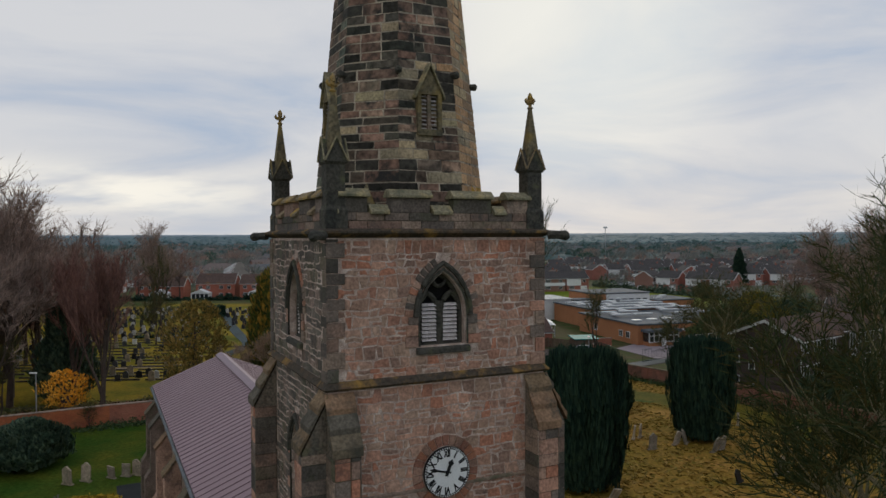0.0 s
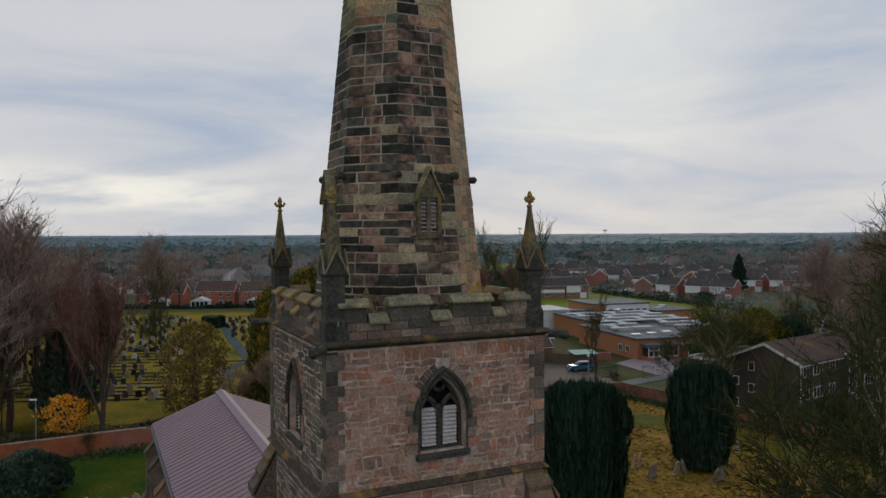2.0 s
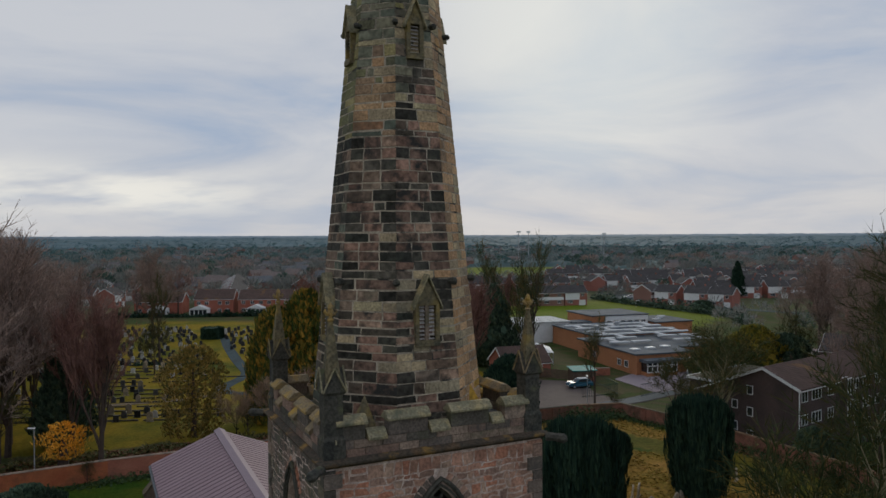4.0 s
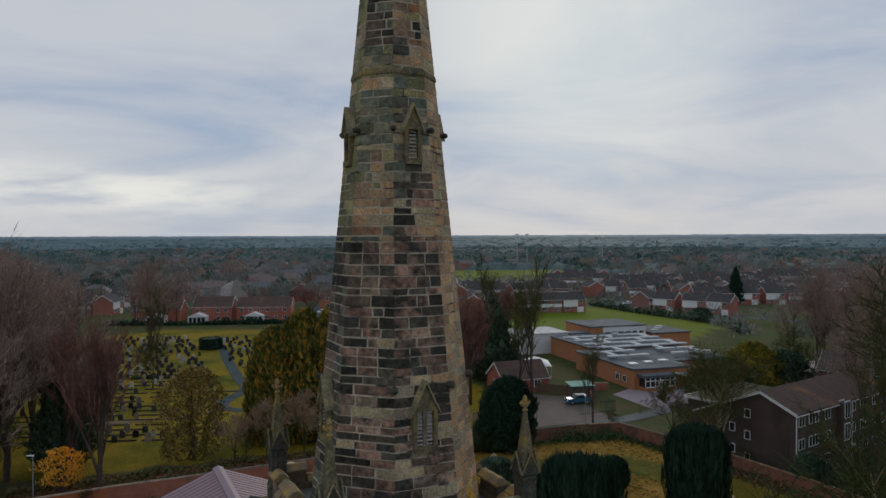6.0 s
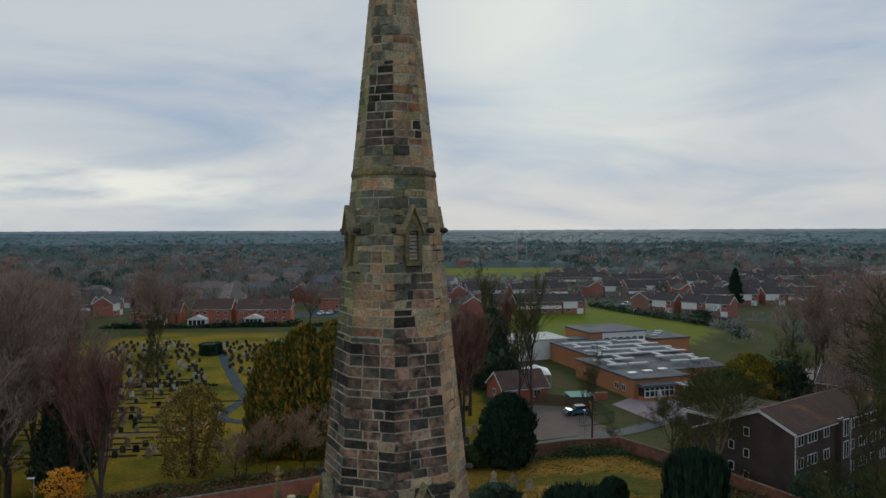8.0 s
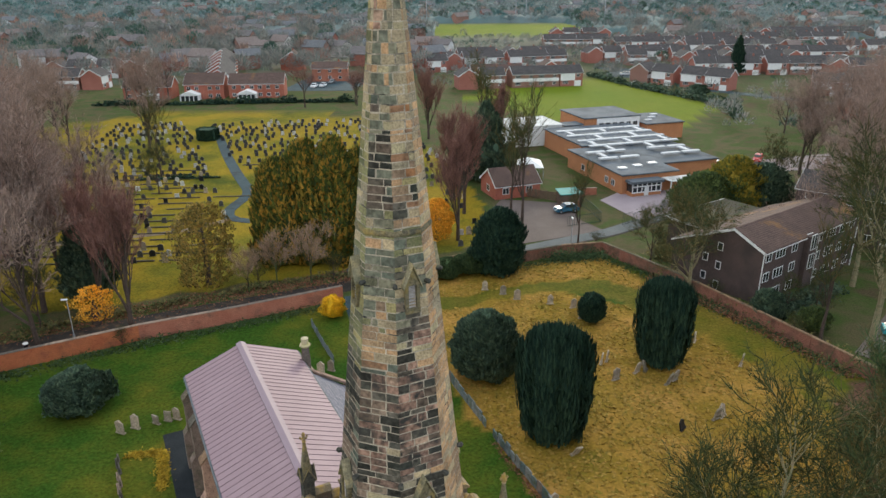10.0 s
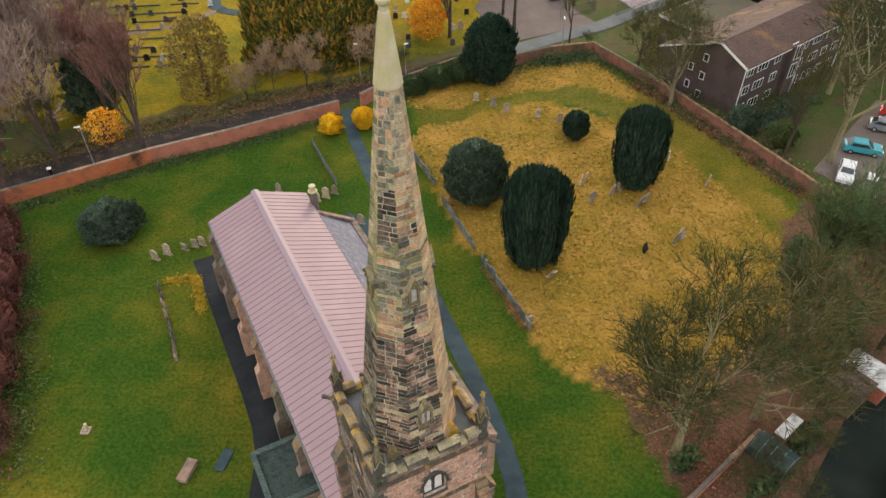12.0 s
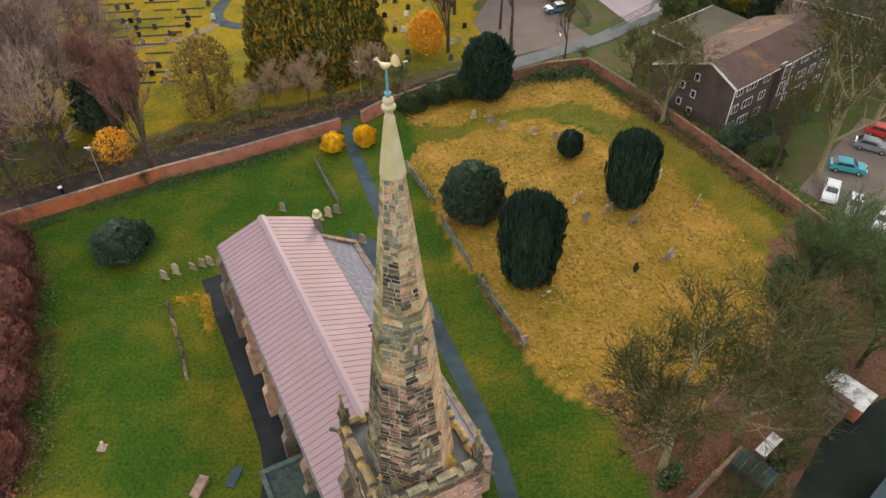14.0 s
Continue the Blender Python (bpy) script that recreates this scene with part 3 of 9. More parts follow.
def part(name, b, material, parent=None, label="", m=None, bevel=0.0, smooth=False):
    data = b.mesh(name, material, smooth) if isinstance(b, B) else b
    ob = new(name, data)
    if parent:
        ob.parent = parent
    if m is not None:
        ob.matrix_basis = m
    if bevel:
        mod = ob.modifiers.new("worn edge", "BEVEL")
        mod.width, mod.segments, mod.limit_method = bevel, 2, "ANGLE"
    return tagged(ob, label)


def thing(name, label, category, m=None, group="", kind=""):
    ob = new(name)
    if m is not None:
        ob.matrix_basis = m
    return tagged(ob, label, category, group, kind)


def smooth01(t):
    t = max(0.0, min(1.0, t))
    return t * t * (3 - 2 * t)


def hgt(x, y):
    """The ground's height: a level churchyard, the land falling a little beyond it, low rises at the skyline."""
    r = math.hypot(x, y)
    return -1.5 * smooth01((y - 72) / 45) - 1.5 * smooth01((y - 150) / 150) + 26 * smooth01((r - 900) / 3300)


def on(x, y, rz=0.0, dz=0.0):
    return pose(x, y, hgt(x, y) + dz, 0, 0, rz)


# ---- ground: one sheet to the skyline ----
def axis(lo, hi, a, b, step, grow):
    """Grid lines: even between a and b, then ever wider."""
    mid = list(np.arange(a, b + 1e-6, step))
    up, s = [], step
    while (up[-1] if up else b) < hi:
        s *= grow
        up.append((up[-1] if up else b) + s)
    dn, s = [], step
    while (dn[-1] if dn else a) > lo:
        s *= grow
        dn.append((dn[-1] if dn else a) - s)
    return np.array(dn[::-1] + mid + up)


def inside(px, py, poly):
    res = np.zeros(px.shape, bool)
    n = len(poly)
    for i in range(n):
        (x0, y0), (x1, y1) = poly[i], poly[(i + 1) % n]
        if y0 == y1:
            continue
        cross = ((y0 > py) != (y1 > py)) & (px < (x1 - x0) * (py - y0) / (y1 - y0) + x0)
        res ^= cross
    return res


FENCE = [(-3.6, 69.8), (0.0, 62.0), (1.0, 58.4), (3.6, 52.0), (5.7, 47.0), (8.5, 40.4)]
EAST_WALL = [(-5.4, 84.2), (2.6, 90.4), (10.0, 90.9), (17.0, 94.3), (23.2, 95.6), (27.6, 87.6), (31.4, 80.1), (36.7, 69.7), (41.2, 60.8), (47.0, 49.0), (52.0, 38.0)]
NORTH_WALL = [(-62.0, 52.0), (-46.5, 60.0), (-41.1, 63.0), (-33.1, 67.6), (-25.5, 71.1), (-14.1, 77.1), (-12.4, 78.0)]
MEADOW = [(-3.4, 70), *FENCE[1:], (9.5, 38), (14.5, 33.5), (18, 31), (24, 34), (33, 42), (35.5, 51), (32.6, 61), (28, 68.6), (22, 76), (14.5, 80.5), (8, 78), (3, 75.5), (-2, 75)]
FARBANK = [(-3, 78.8), (3, 79.0), (8, 81.6), (14.5, 84.4), (21.2, 84.6), (26, 79.6), (27, 82), (25.6, 87), (22.5, 94), (10, 89.5), (2.6, 89), (-4, 82)]
WALLBANK = [(26, 79.6), (31.6, 72.2), (36.8, 66.2), (40.2, 62.2), (38, 67), (31.2, 79.8), (27, 87), (25.6, 87), (27, 82)]
CEM = [(-95, 92), (-70, 84), (-47, 74), (-32, 80), (-13, 88.5), (3, 97), (9, 104), (6, 128), (-2, 160), (-18, 200), (-40, 216), (-85, 218), (-110, 190), (-110, 120)]
FIELD = [(6, 245), (30, 200), (66, 192), (86, 226), (62, 300), (30, 292)]
FIELD2 = [(-8, 492), (80, 484), (112, 545), (99, 632), (-8, 626)]
LITTER = [(13, 36), (17, 29), (17, 18), (30, 10), (48, 30), (52, 46), (44, 60), (36, 56), (33, 44), (24, 36)]
MARGIN = [(22, 76), (28, 68.6), (32.6, 61), (35.5, 51), (33, 42), (34, 42), (40, 50), (39.4, 56.5), (36.6, 60.4), (33.2, 64.6), (28.4, 70.6), (22.8, 77)]
TRACK = [(-3, 75), (3, 75.5), (8, 78), (14.5, 80.5), (22.8, 77), (28.4, 70.6), (33.2, 64.6), (36.6, 60.4), (40.2, 62.2), (36.8, 66.2), (31.6, 72.2), (26, 79.6), (21.2, 84.6), (14.5, 84.4), (8, 81.6), (3, 79), (-3, 78.8)]
gx, gy = axis(-4400, 4400, -80, 80, 0.8, 1.12), axis(-900, 4600, -20, 125, 0.8, 1.10)
X, Y = np.meshgrid(gx, gy)
nx, ny = len(gx), len(gy)
ground_mesh = bpy.data.meshes.new("ground")
verts = [(float(x), float(y), hgt(x, y)) for y in gy for x in gx]
faces = [(j * nx + i, j * nx + i + 1, (j + 1) * nx + i + 1, (j + 1) * nx + i) for j in range(ny - 1) for i in range(nx - 1)]
ground_mesh.from_pydata(verts, [], faces)
wob = np.array([[noise.noise((x * 0.25, y * 0.25, 0)) for x in gx] for y in gy])
jx, jy = X + 1.3 * wob, Y + 1.3 * np.roll(wob, 7, axis=0)
YARD = [(-62, -20), (-62, 52), *NORTH_WALL[1:], *EAST_WALL, (52, -20)]
for nm, polys in (("lawn", [YARD]), ("meadow", [MEADOW, FARBANK, WALLBANK, TRACK, MARGIN]), ("cemetery", [CEM]), ("field", [FIELD, FIELD2]), ("litter", [LITTER])):
    val = np.zeros(X.shape)
    for p in polys:
        val = np.maximum(val, inside(jx, jy, p) * {id(WALLBANK): 0.4, id(TRACK): 0.3, id(MARGIN): 0.5}.get(id(p), 1.0))
    at = ground_mesh.attributes.new(nm, "FLOAT", "POINT")
    at.data.foreach_set("value", val.ravel())
# the far ground pales with distance, to the tone of the haze-tinted woods
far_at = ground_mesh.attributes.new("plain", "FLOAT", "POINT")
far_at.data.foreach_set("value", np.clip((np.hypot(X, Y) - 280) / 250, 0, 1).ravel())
gm = mat("grass and earth", [(0.045, 0.07, 0.02), (0.085, 0.072, 0.036), (0.05, 0.075, 0.02), (0.075, 0.058, 0.032)], scale=0.12, bump=0.5, bscale=6, spec=0.02)
gt = gm.node_tree
g_bs = next(n for n in gt.nodes if n.type == "BSDF_PRINCIPLED")
g_col = g_bs.inputs["Base Color"].links[0].from_socket
g_geo = next(n for n in gt.nodes if n.type == "NEW_GEOMETRY")


def ground_layer(col, attr, cols, scale):
    a = gt.nodes.new("ShaderNodeAttribute")
    a.attribute_name = attr
    n = gt.nodes.new("ShaderNodeTexNoise")
    n.inputs["Scale"].default_value, n.inputs["Detail"].default_value, n.inputs["Roughness"].default_value = scale, 8, 0.65
    gt.links.new(g_geo.outputs["Position"], n.inputs["Vector"])
    r = gt.nodes.new("ShaderNodeValToRGB")
    while len(r.color_ramp.elements) < len(cols):
        r.color_ramp.elements.new(0.5)
    for i, c in enumerate(cols):
        r.color_ramp.elements[i].position = 0.34 + 0.34 * i / (len(cols) - 1)
        r.color_ramp.elements[i].color = (*c, 1)
    gt.links.new(n.outputs["Fac"], r.inputs[0])
    f = gt.nodes.new("ShaderNodeTexNoise")
    f.inputs["Scale"].default_value, f.inputs["Detail"].default_value, f.inputs["Roughness"].default_value = 3.2, 7, 0.75
    gt.links.new(g_geo.outputs["Position"], f.inputs["Vector"])
    k = gt.nodes.new("ShaderNodeMapRange")
    for i, v in ((1, 0.3), (2, 0.7), (3, 0.45), (4, 1.55)):
        k.inputs[i].default_value = v
    gt.links.new(f.outputs["Fac"], k.inputs[0])
    mu = gt.nodes.new("ShaderNodeMixRGB")
    mu.blend_type, mu.inputs[0].default_value = "MULTIPLY", 1.0
    gt.links.new(r.outputs[0], mu.inputs[1])
    gt.links.new(k.outputs[0], mu.inputs[2])
    mx = gt.nodes.new("ShaderNodeMixRGB")
    gt.links.new(a.outputs["Fac"], mx.inputs[0])
    gt.links.new(col, mx.inputs[1])
    gt.links.new(mu.outputs[0], mx.inputs[2])
    return mx.outputs[0]


# pale haze-toned colour for the ground far out
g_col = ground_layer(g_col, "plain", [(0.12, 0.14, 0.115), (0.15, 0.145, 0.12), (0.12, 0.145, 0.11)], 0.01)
g_col = ground_layer(g_col, "lawn", [(0.022, 0.056, 0.008), (0.032, 0.066, 0.009), (0.072, 0.084, 0.011), (0.15, 0.115, 0.017)], 0.075)
g_col = ground_layer(g_col, "meadow", [(0.10, 0.092, 0.013), (0.205, 0.13, 0.021), (0.28, 0.16, 0.034), (0.345, 0.19, 0.053)], 0.13)
g_col = ground_layer(g_col, "cemetery", [(0.062, 0.074, 0.012), (0.145, 0.125, 0.014), (0.225, 0.158, 0.016), (0.185, 0.13, 0.018)], 0.06)
g_col = ground_layer(g_col, "field", [(0.10, 0.145, 0.012), (0.12, 0.15, 0.014), (0.15, 0.165, 0.02)], 0.03)
g_col = ground_layer(g_col, "litter", [(0.06, 0.048, 0.024), (0.12, 0.062, 0.042), (0.07, 0.058, 0.024)], 0.3)
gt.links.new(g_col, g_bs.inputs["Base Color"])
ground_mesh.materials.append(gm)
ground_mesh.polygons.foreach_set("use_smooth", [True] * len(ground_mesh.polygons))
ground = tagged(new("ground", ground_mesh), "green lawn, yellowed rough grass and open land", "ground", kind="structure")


def strip(name, line, width, material, label, category, z=0.03, kind="structure"):
    """A paved strip with a small raised edge, laid along a line over the ground."""
    pts = []
    for (x0, y0), (x1, y1) in zip(line, line[1:]):
        n = max(1, int(math.hypot(x1 - x0, y1 - y0) / 2.5))
        pts += [(x0 + (x1 - x0) * i / n, y0 + (y1 - y0) * i / n) for i in range(n)]
    pts.append(line[-1])
    for _ in range(2):
        pts = [pts[0]] + [((a[0] + 2 * p[0] + c[0]) / 4, (a[1] + 2 * p[1] + c[1]) / 4) for a, p, c in zip(pts, pts[1:], pts[2:])] + [pts[-1]]
    rings = []
    for k, (x, y) in enumerate(pts):
        ax, ay = pts[max(k - 1, 0)]
        bx, by = pts[min(k + 1, len(pts) - 1)]
        d = math.hypot(bx - ax, by - ay)
        px, py = -(by - ay) / d * width / 2, (bx - ax) / d * width / 2
        ring = []
        for s, dz in ((-1, -0.1), (-1, z), (0, z + 0.02), (1, z), (1, -0.1)):
            qx, qy = x + s * px, y + s * py
            ring.append((qx, qy, hgt(qx, qy) + dz))
        rings.append(ring)
    return tagged(part(name, B().loft(rings), material), label, category, kind=kind)


def patch(name, poly, material, label, category, z=0.03):
    b, n = B(), 12
    cx, cy = sum(p[0] for p in poly) / len(poly), sum(p[1] for p in poly) / len(poly)
    rings = []
    for k in range(5):
        s = (0.001, 0.33, 0.66, 1.0, 1.0)[k]
        ring = []
        for (x0, y0), (x1, y1) in zip(poly, poly[1:] + poly[:1]):
            for i in range(6):
                x, y = x0 + (x1 - x0) * i / 6, y0 + (y1 - y0) * i / 6
                qx, qy = cx + (x - cx) * s, cy + (y - cy) * s
                ring.append((qx, qy, hgt(qx, qy) + (z if k < 4 else -0.1)))
        rings.append(ring)
    return tagged(part(name, b.loft(rings), material), label, category, kind="structure")


# ---- the church ----
CX, CY, CROT = -1.28, 18.75, 26.7
church = thing("church", "red sandstone parish church with a tall weathered stone spire", "church", pose(CX, CY, 0, 0, 0, CROT))
CM = pose(CX, CY, 0, 0, 0, CROT)
TW, TD = 2.95, 2.88
rng = random.Random(11)


def arch(cx, w, z0, zs, n=8):
    """A pointed arch's outline in (u, z): up the right jamb, over, down the left."""
    pts = [(cx - w / 2, z0), (cx + w / 2, z0)]
    pts += [(cx - w / 2 + w * math.cos(a), zs + w * math.sin(a)) for a in [math.pi / 3 * i / n for i in range(n + 1)]]
    pts += [(cx + w / 2 - w * math.cos(a), zs + w * math.sin(a)) for a in [math.pi / 3 * i / n for i in range(n - 1, -1, -1)]]
    return pts


def holed(rect, holes):
    """Triangles of a rectangle with holes in it: points and faces in two dimensions."""
    from mathutils.geometry import delaunay_2d_cdt
    u0, u1, z0, z1 = rect
    pts, edges = [Vector(p) for p in ((u0, z0), (u1, z0), (u1, z1), (u0, z1))], [(0, 1), (1, 2), (2, 3), (3, 0)]
    for h in holes:
        n = len(pts)
        pts += [Vector(p) for p in h]
        edges += [(n + i, n + (i + 1) % len(h)) for i in range(len(h))]
    v, e, f, *_ = delaunay_2d_cdt(pts, edges, [], 1, 1e-5)
    keep = []
    for t in f:
        c = sum((v[i] for i in t), Vector((0, 0))) / len(t)
        if not any(inside(np.array([c[0]]), np.array([c[1]]), h)[0] for h in holes):
            keep.append(tuple(t))
    return v, keep


def wall(b, frame_m, rect, holes, thick):
    """A wall with thickness and openings through it. frame_m maps (u, out, z): out 0 is the outer face."""
    v, f = holed(rect, holes)
    n = len(v)
    b.add([frame_m @ Vector((p[0], 0, p[1])) for p in v] + [frame_m @ Vector((p[0], thick, p[1])) for p in v], f + [tuple(i + n for i in t[::-1]) for t in f])
    for loop in [[(rect[0], rect[2]), (rect[1], rect[2]), (rect[1], rect[3]), (rect[0], rect[3])], *holes]:
        k = len(loop)
        b.add([frame_m @ Vector((p[0], 0, p[1])) for p in loop] + [frame_m @ Vector((p[0], thick, p[1])) for p in loop], [(i, (i + 1) % k, k + (i + 1) % k, k + i) for i in range(k)])
    return b


def rubble(u0, u1, z0, z1, r, avoid=(), mean=0.285, rows=0.225):
    """Random rubble brought to rough courses: loops of (u, z)."""
    out, zs = [], [z0]
    while zs[-1] < z1 - 0.12:
        zs.append(zs[-1] + rows * r.uniform(0.62, 1.45))
    zs[-1] = z1
    seeds = [r.uniform(0, 50) for _ in zs]

    def edge(i, u):
        if i in (0, len(zs) - 1):
            return zs[i]
        return zs[i] + 0.07 * noise.noise((u * 1.9, seeds[i], 0)) + 0.05 * noise.noise((u * 5, seeds[i], 3))

    for i in range(len(zs) - 1):
        u = u0
        while u < u1 - 0.05:
            w = mean * r.uniform(0.45, 1.6)
            e = u1 if u1 - (u + w) < 0.15 else u + w
            s0, s1 = r.uniform(-0.045, 0.045), r.uniform(-0.045, 0.045)
            g = r.uniform(0.009, 0.029)
            a0, a1 = u + g + (s0 if u > u0 else 0), u + g - (s0 if u > u0 else 0)
            e0, e1 = e - g + (s1 if e < u1 else 0), e - g - (s1 if e < u1 else 0)
            m = (u + e) / 2
            loops = [[(a0, edge(i, a0) + g), (m, edge(i, m) + g), (e0, edge(i, e0) + g), (e1, edge(i + 1, e1) - g), (m, edge(i + 1, m) - g), (a1, edge(i + 1, a1) - g)]]
            if w > 0.25 and zs[i + 1] - zs[i] > 0.2 and r.random() < 0.3:   # two small stones over one another
                h = [edge(i, q) * 0.5 + edge(i + 1, q) * 0.5 + r.uniform(-0.02, 0.02) for q in (a0, m, e0)]
                lo = loops[0]
                loops = [[lo[0], lo[1], lo[2], (e0, h[2] - g), (m, h[1] - g), (a0, h[0] - g)], [(a1, h[0] + g), (m, h[1] + g), (e1, h[2] + g), lo[3], lo[4], lo[5]]]
            for lo in loops:
                c = (sum(p[0] for p in lo) / 6, sum(p[1] for p in lo) / 6)
                if not any(test(*c) for test in avoid):
                    out.append(lo)
            u = e
    return out


def in_arch(cx, w, z0, zs):
    def test(u, z):
        if z < z0 or abs(u - cx) > w / 2:
            return False
        if z <= zs:
            return True
        return math.hypot(abs(u - cx) + w / 2, z - zs) < w
    return test


# tower faces: frame matrices with u along the face, y into the wall, z up
FACES = {"front": Matrix.Translation((0, -TD, 0)), "left": Matrix.Translation((-TW, 0, 0)) @ pose(0, 0, 0, 0, 0, -90),
         "back": Matrix.Translation((0, TD, 0)) @ pose(0, 0, 0, 0, 0, 180), "right": Matrix.Translation((TW, 0, 0)) @ pose(0, 0, 0, 0, 0, 90)}
HALF = {"front": TW, "back": TW, "left": TD, "right": TD}
BW, BZ0, BZS = 1.22, 15.45, 16.18        # belfry opening: width, sill, springing
STRING, CORNICE = 14.62, 18.1
tower_wall = None
for side, fm in FACES.items():
    h = HALF[side]
    holes = [arch(0, BW, BZ0, BZS)]
    if side == "left":
        holes.append(arch(0, 1.0, 10.6, 12.3))
    inset = 0.0 if side in ("front", "back") else 0.6
    b = wall(B(), fm, (-h + inset, h - inset, -0.3, CORNICE), holes, 0.6)
    wl = part("tower_wall", b, M_mortar if side in ("front", "left") else M_mortar_s, church, "red sandstone rubble wall in pale mortar" if side == "front" else "grey weathered rubble wall")
    quoin = 0.28
    avoid = [in_arch(0, BW + 0.62, BZ0 - 0.28, BZS), lambda u, z, h=h: abs(u) > h - quoin]
    if side == "front":
        avoid.append(lambda u, z: math.hypot(u - 0.05, z - 12.3) < 0.93)
        avoid.append(lambda u, z: z < STRING and abs(u) > h - 0.62)
    if side == "left":
        avoid.append(in_arch(0, 1.5, 10.4, 12.3))
        avoid.append(lambda u, z: z < STRING and abs(u) > h - 0.62)
    out = fm.to_3x3() @ Vector((0, -1, 0))
    rest = B()
    upper = rubble(-h + 0.02, h - 0.02, STRING + 0.14, CORNICE - 0.05, rng, avoid)
    lower = rubble(-h + 0.02, h - 0.02, 4.0 if side in ("front", "left") else 10.0, STRING - 0.1, rng, avoid)
    single = 300 if side == "front" else 0
    for i, lo in enumerate(upper + lower):
        d = rng.uniform(0.004, 0.014)
        loop = [fm @ Vector((p[0], 0, p[1])) for p in lo]
        if i < single:
            part("stone", B().stone(loop, out, d, d * 0.6), M_rubble, wl)
        else:
            rest.stone(loop, out, d, d * 0.6)
    tagged(part("rubble", rest, M_rubble_j if side in ("front", "right") else M_rubble_g, wl), kind="stuff")
    # quoins: long and short blocks up the corners
    z, k = STRING + 0.12, 0
    while z < CORNICE - 0.1:
        zh = min(rng.uniform(0.26, 0.40), CORNICE - 0.02 - z)
        for s in (-1, 1):
            wq = (0.26, 0.42)[(k + (s > 0)) % 2]
            a, c = sorted((s * (h + 0.03), s * (h - wq)))
            loop = [fm @ Vector(p) for p in ((a, 0, z + 0.01), (c, 0, z + 0.01), (c, 0, z + zh - 0.01), (a, 0, z + zh - 0.01))]
            part("quoin", B().stone(loop, out, 0.04, 0.015), (M_rubble if rng.random() < 0.6 else M_dress_l) if side == "front" and s > 0 else (M_dress if rng.random() < 0.5 else M_dress_l), wl)
        z, k = z + zh, k + 1

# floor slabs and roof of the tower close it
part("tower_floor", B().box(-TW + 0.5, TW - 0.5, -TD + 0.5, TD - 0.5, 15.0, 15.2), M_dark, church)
part("tower_roof", B().box(-TW + 0.25, TW - 0.25, -TD + 0.25, TD - 0.25, 18.3, 18.5), M_lead, church, "grey lead gutter roof behind the parapet")


def moulding(name, prof, hu, hv, material, parent, label=""):
    """A string course: a profile of (out, z) swept round the tower."""
    rings = [[(sx * (hu + o), sy * (hv + o), z) for o, z in prof] for sx, sy in ((-1, -1), (1, -1), (1, 1), (-1, 1))]
    n, k = len(prof), 4
    vs = [p for r in rings for p in r]
    fs = [(i * n + j, ((i + 1) % k) * n + j, ((i + 1) % k) * n + (j + 1) % n, i * n + (j + 1) % n) for i in range(k) for j in range(n)]
    return part(name, B().add(vs, fs), material, parent, label)


moulding("string_course", [(-0.05, STRING - 0.10), (0.10, STRING - 0.04), (0.13, STRING), (0.0, STRING + 0.15), (-0.05, STRING + 0.15)], TW, TD, M_rust, church, "projecting string course with yellow lichen")
moulding("cornice", [(-0.05, CORNICE - 0.02), (0.09, CORNICE + 0.05), (0.18, CORNICE + 0.11), (0.18, CORNICE + 0.16), (0.03, CORNICE + 0.22), (-0.05, CORNICE + 0.22)], TW, TD, M_rust, church, "projecting cornice edged with rusty lichen")
moulding("string_course", [(-0.05, 11.86), (0.05, 11.9), (0.05, 11.96), (-0.05, 12.02)], TW, TD, M_dress, church)
part("plinth", B().loft([[(sx * (TW + o), sy * (TD + o), z) for sx, sy in ((-1, -1), (1, -1), (1, 1), (-1, 1))] for o, z in ((0.25, -0.3), (0.25, 1.0), (0.05, 1.25))]), M_dress, church)


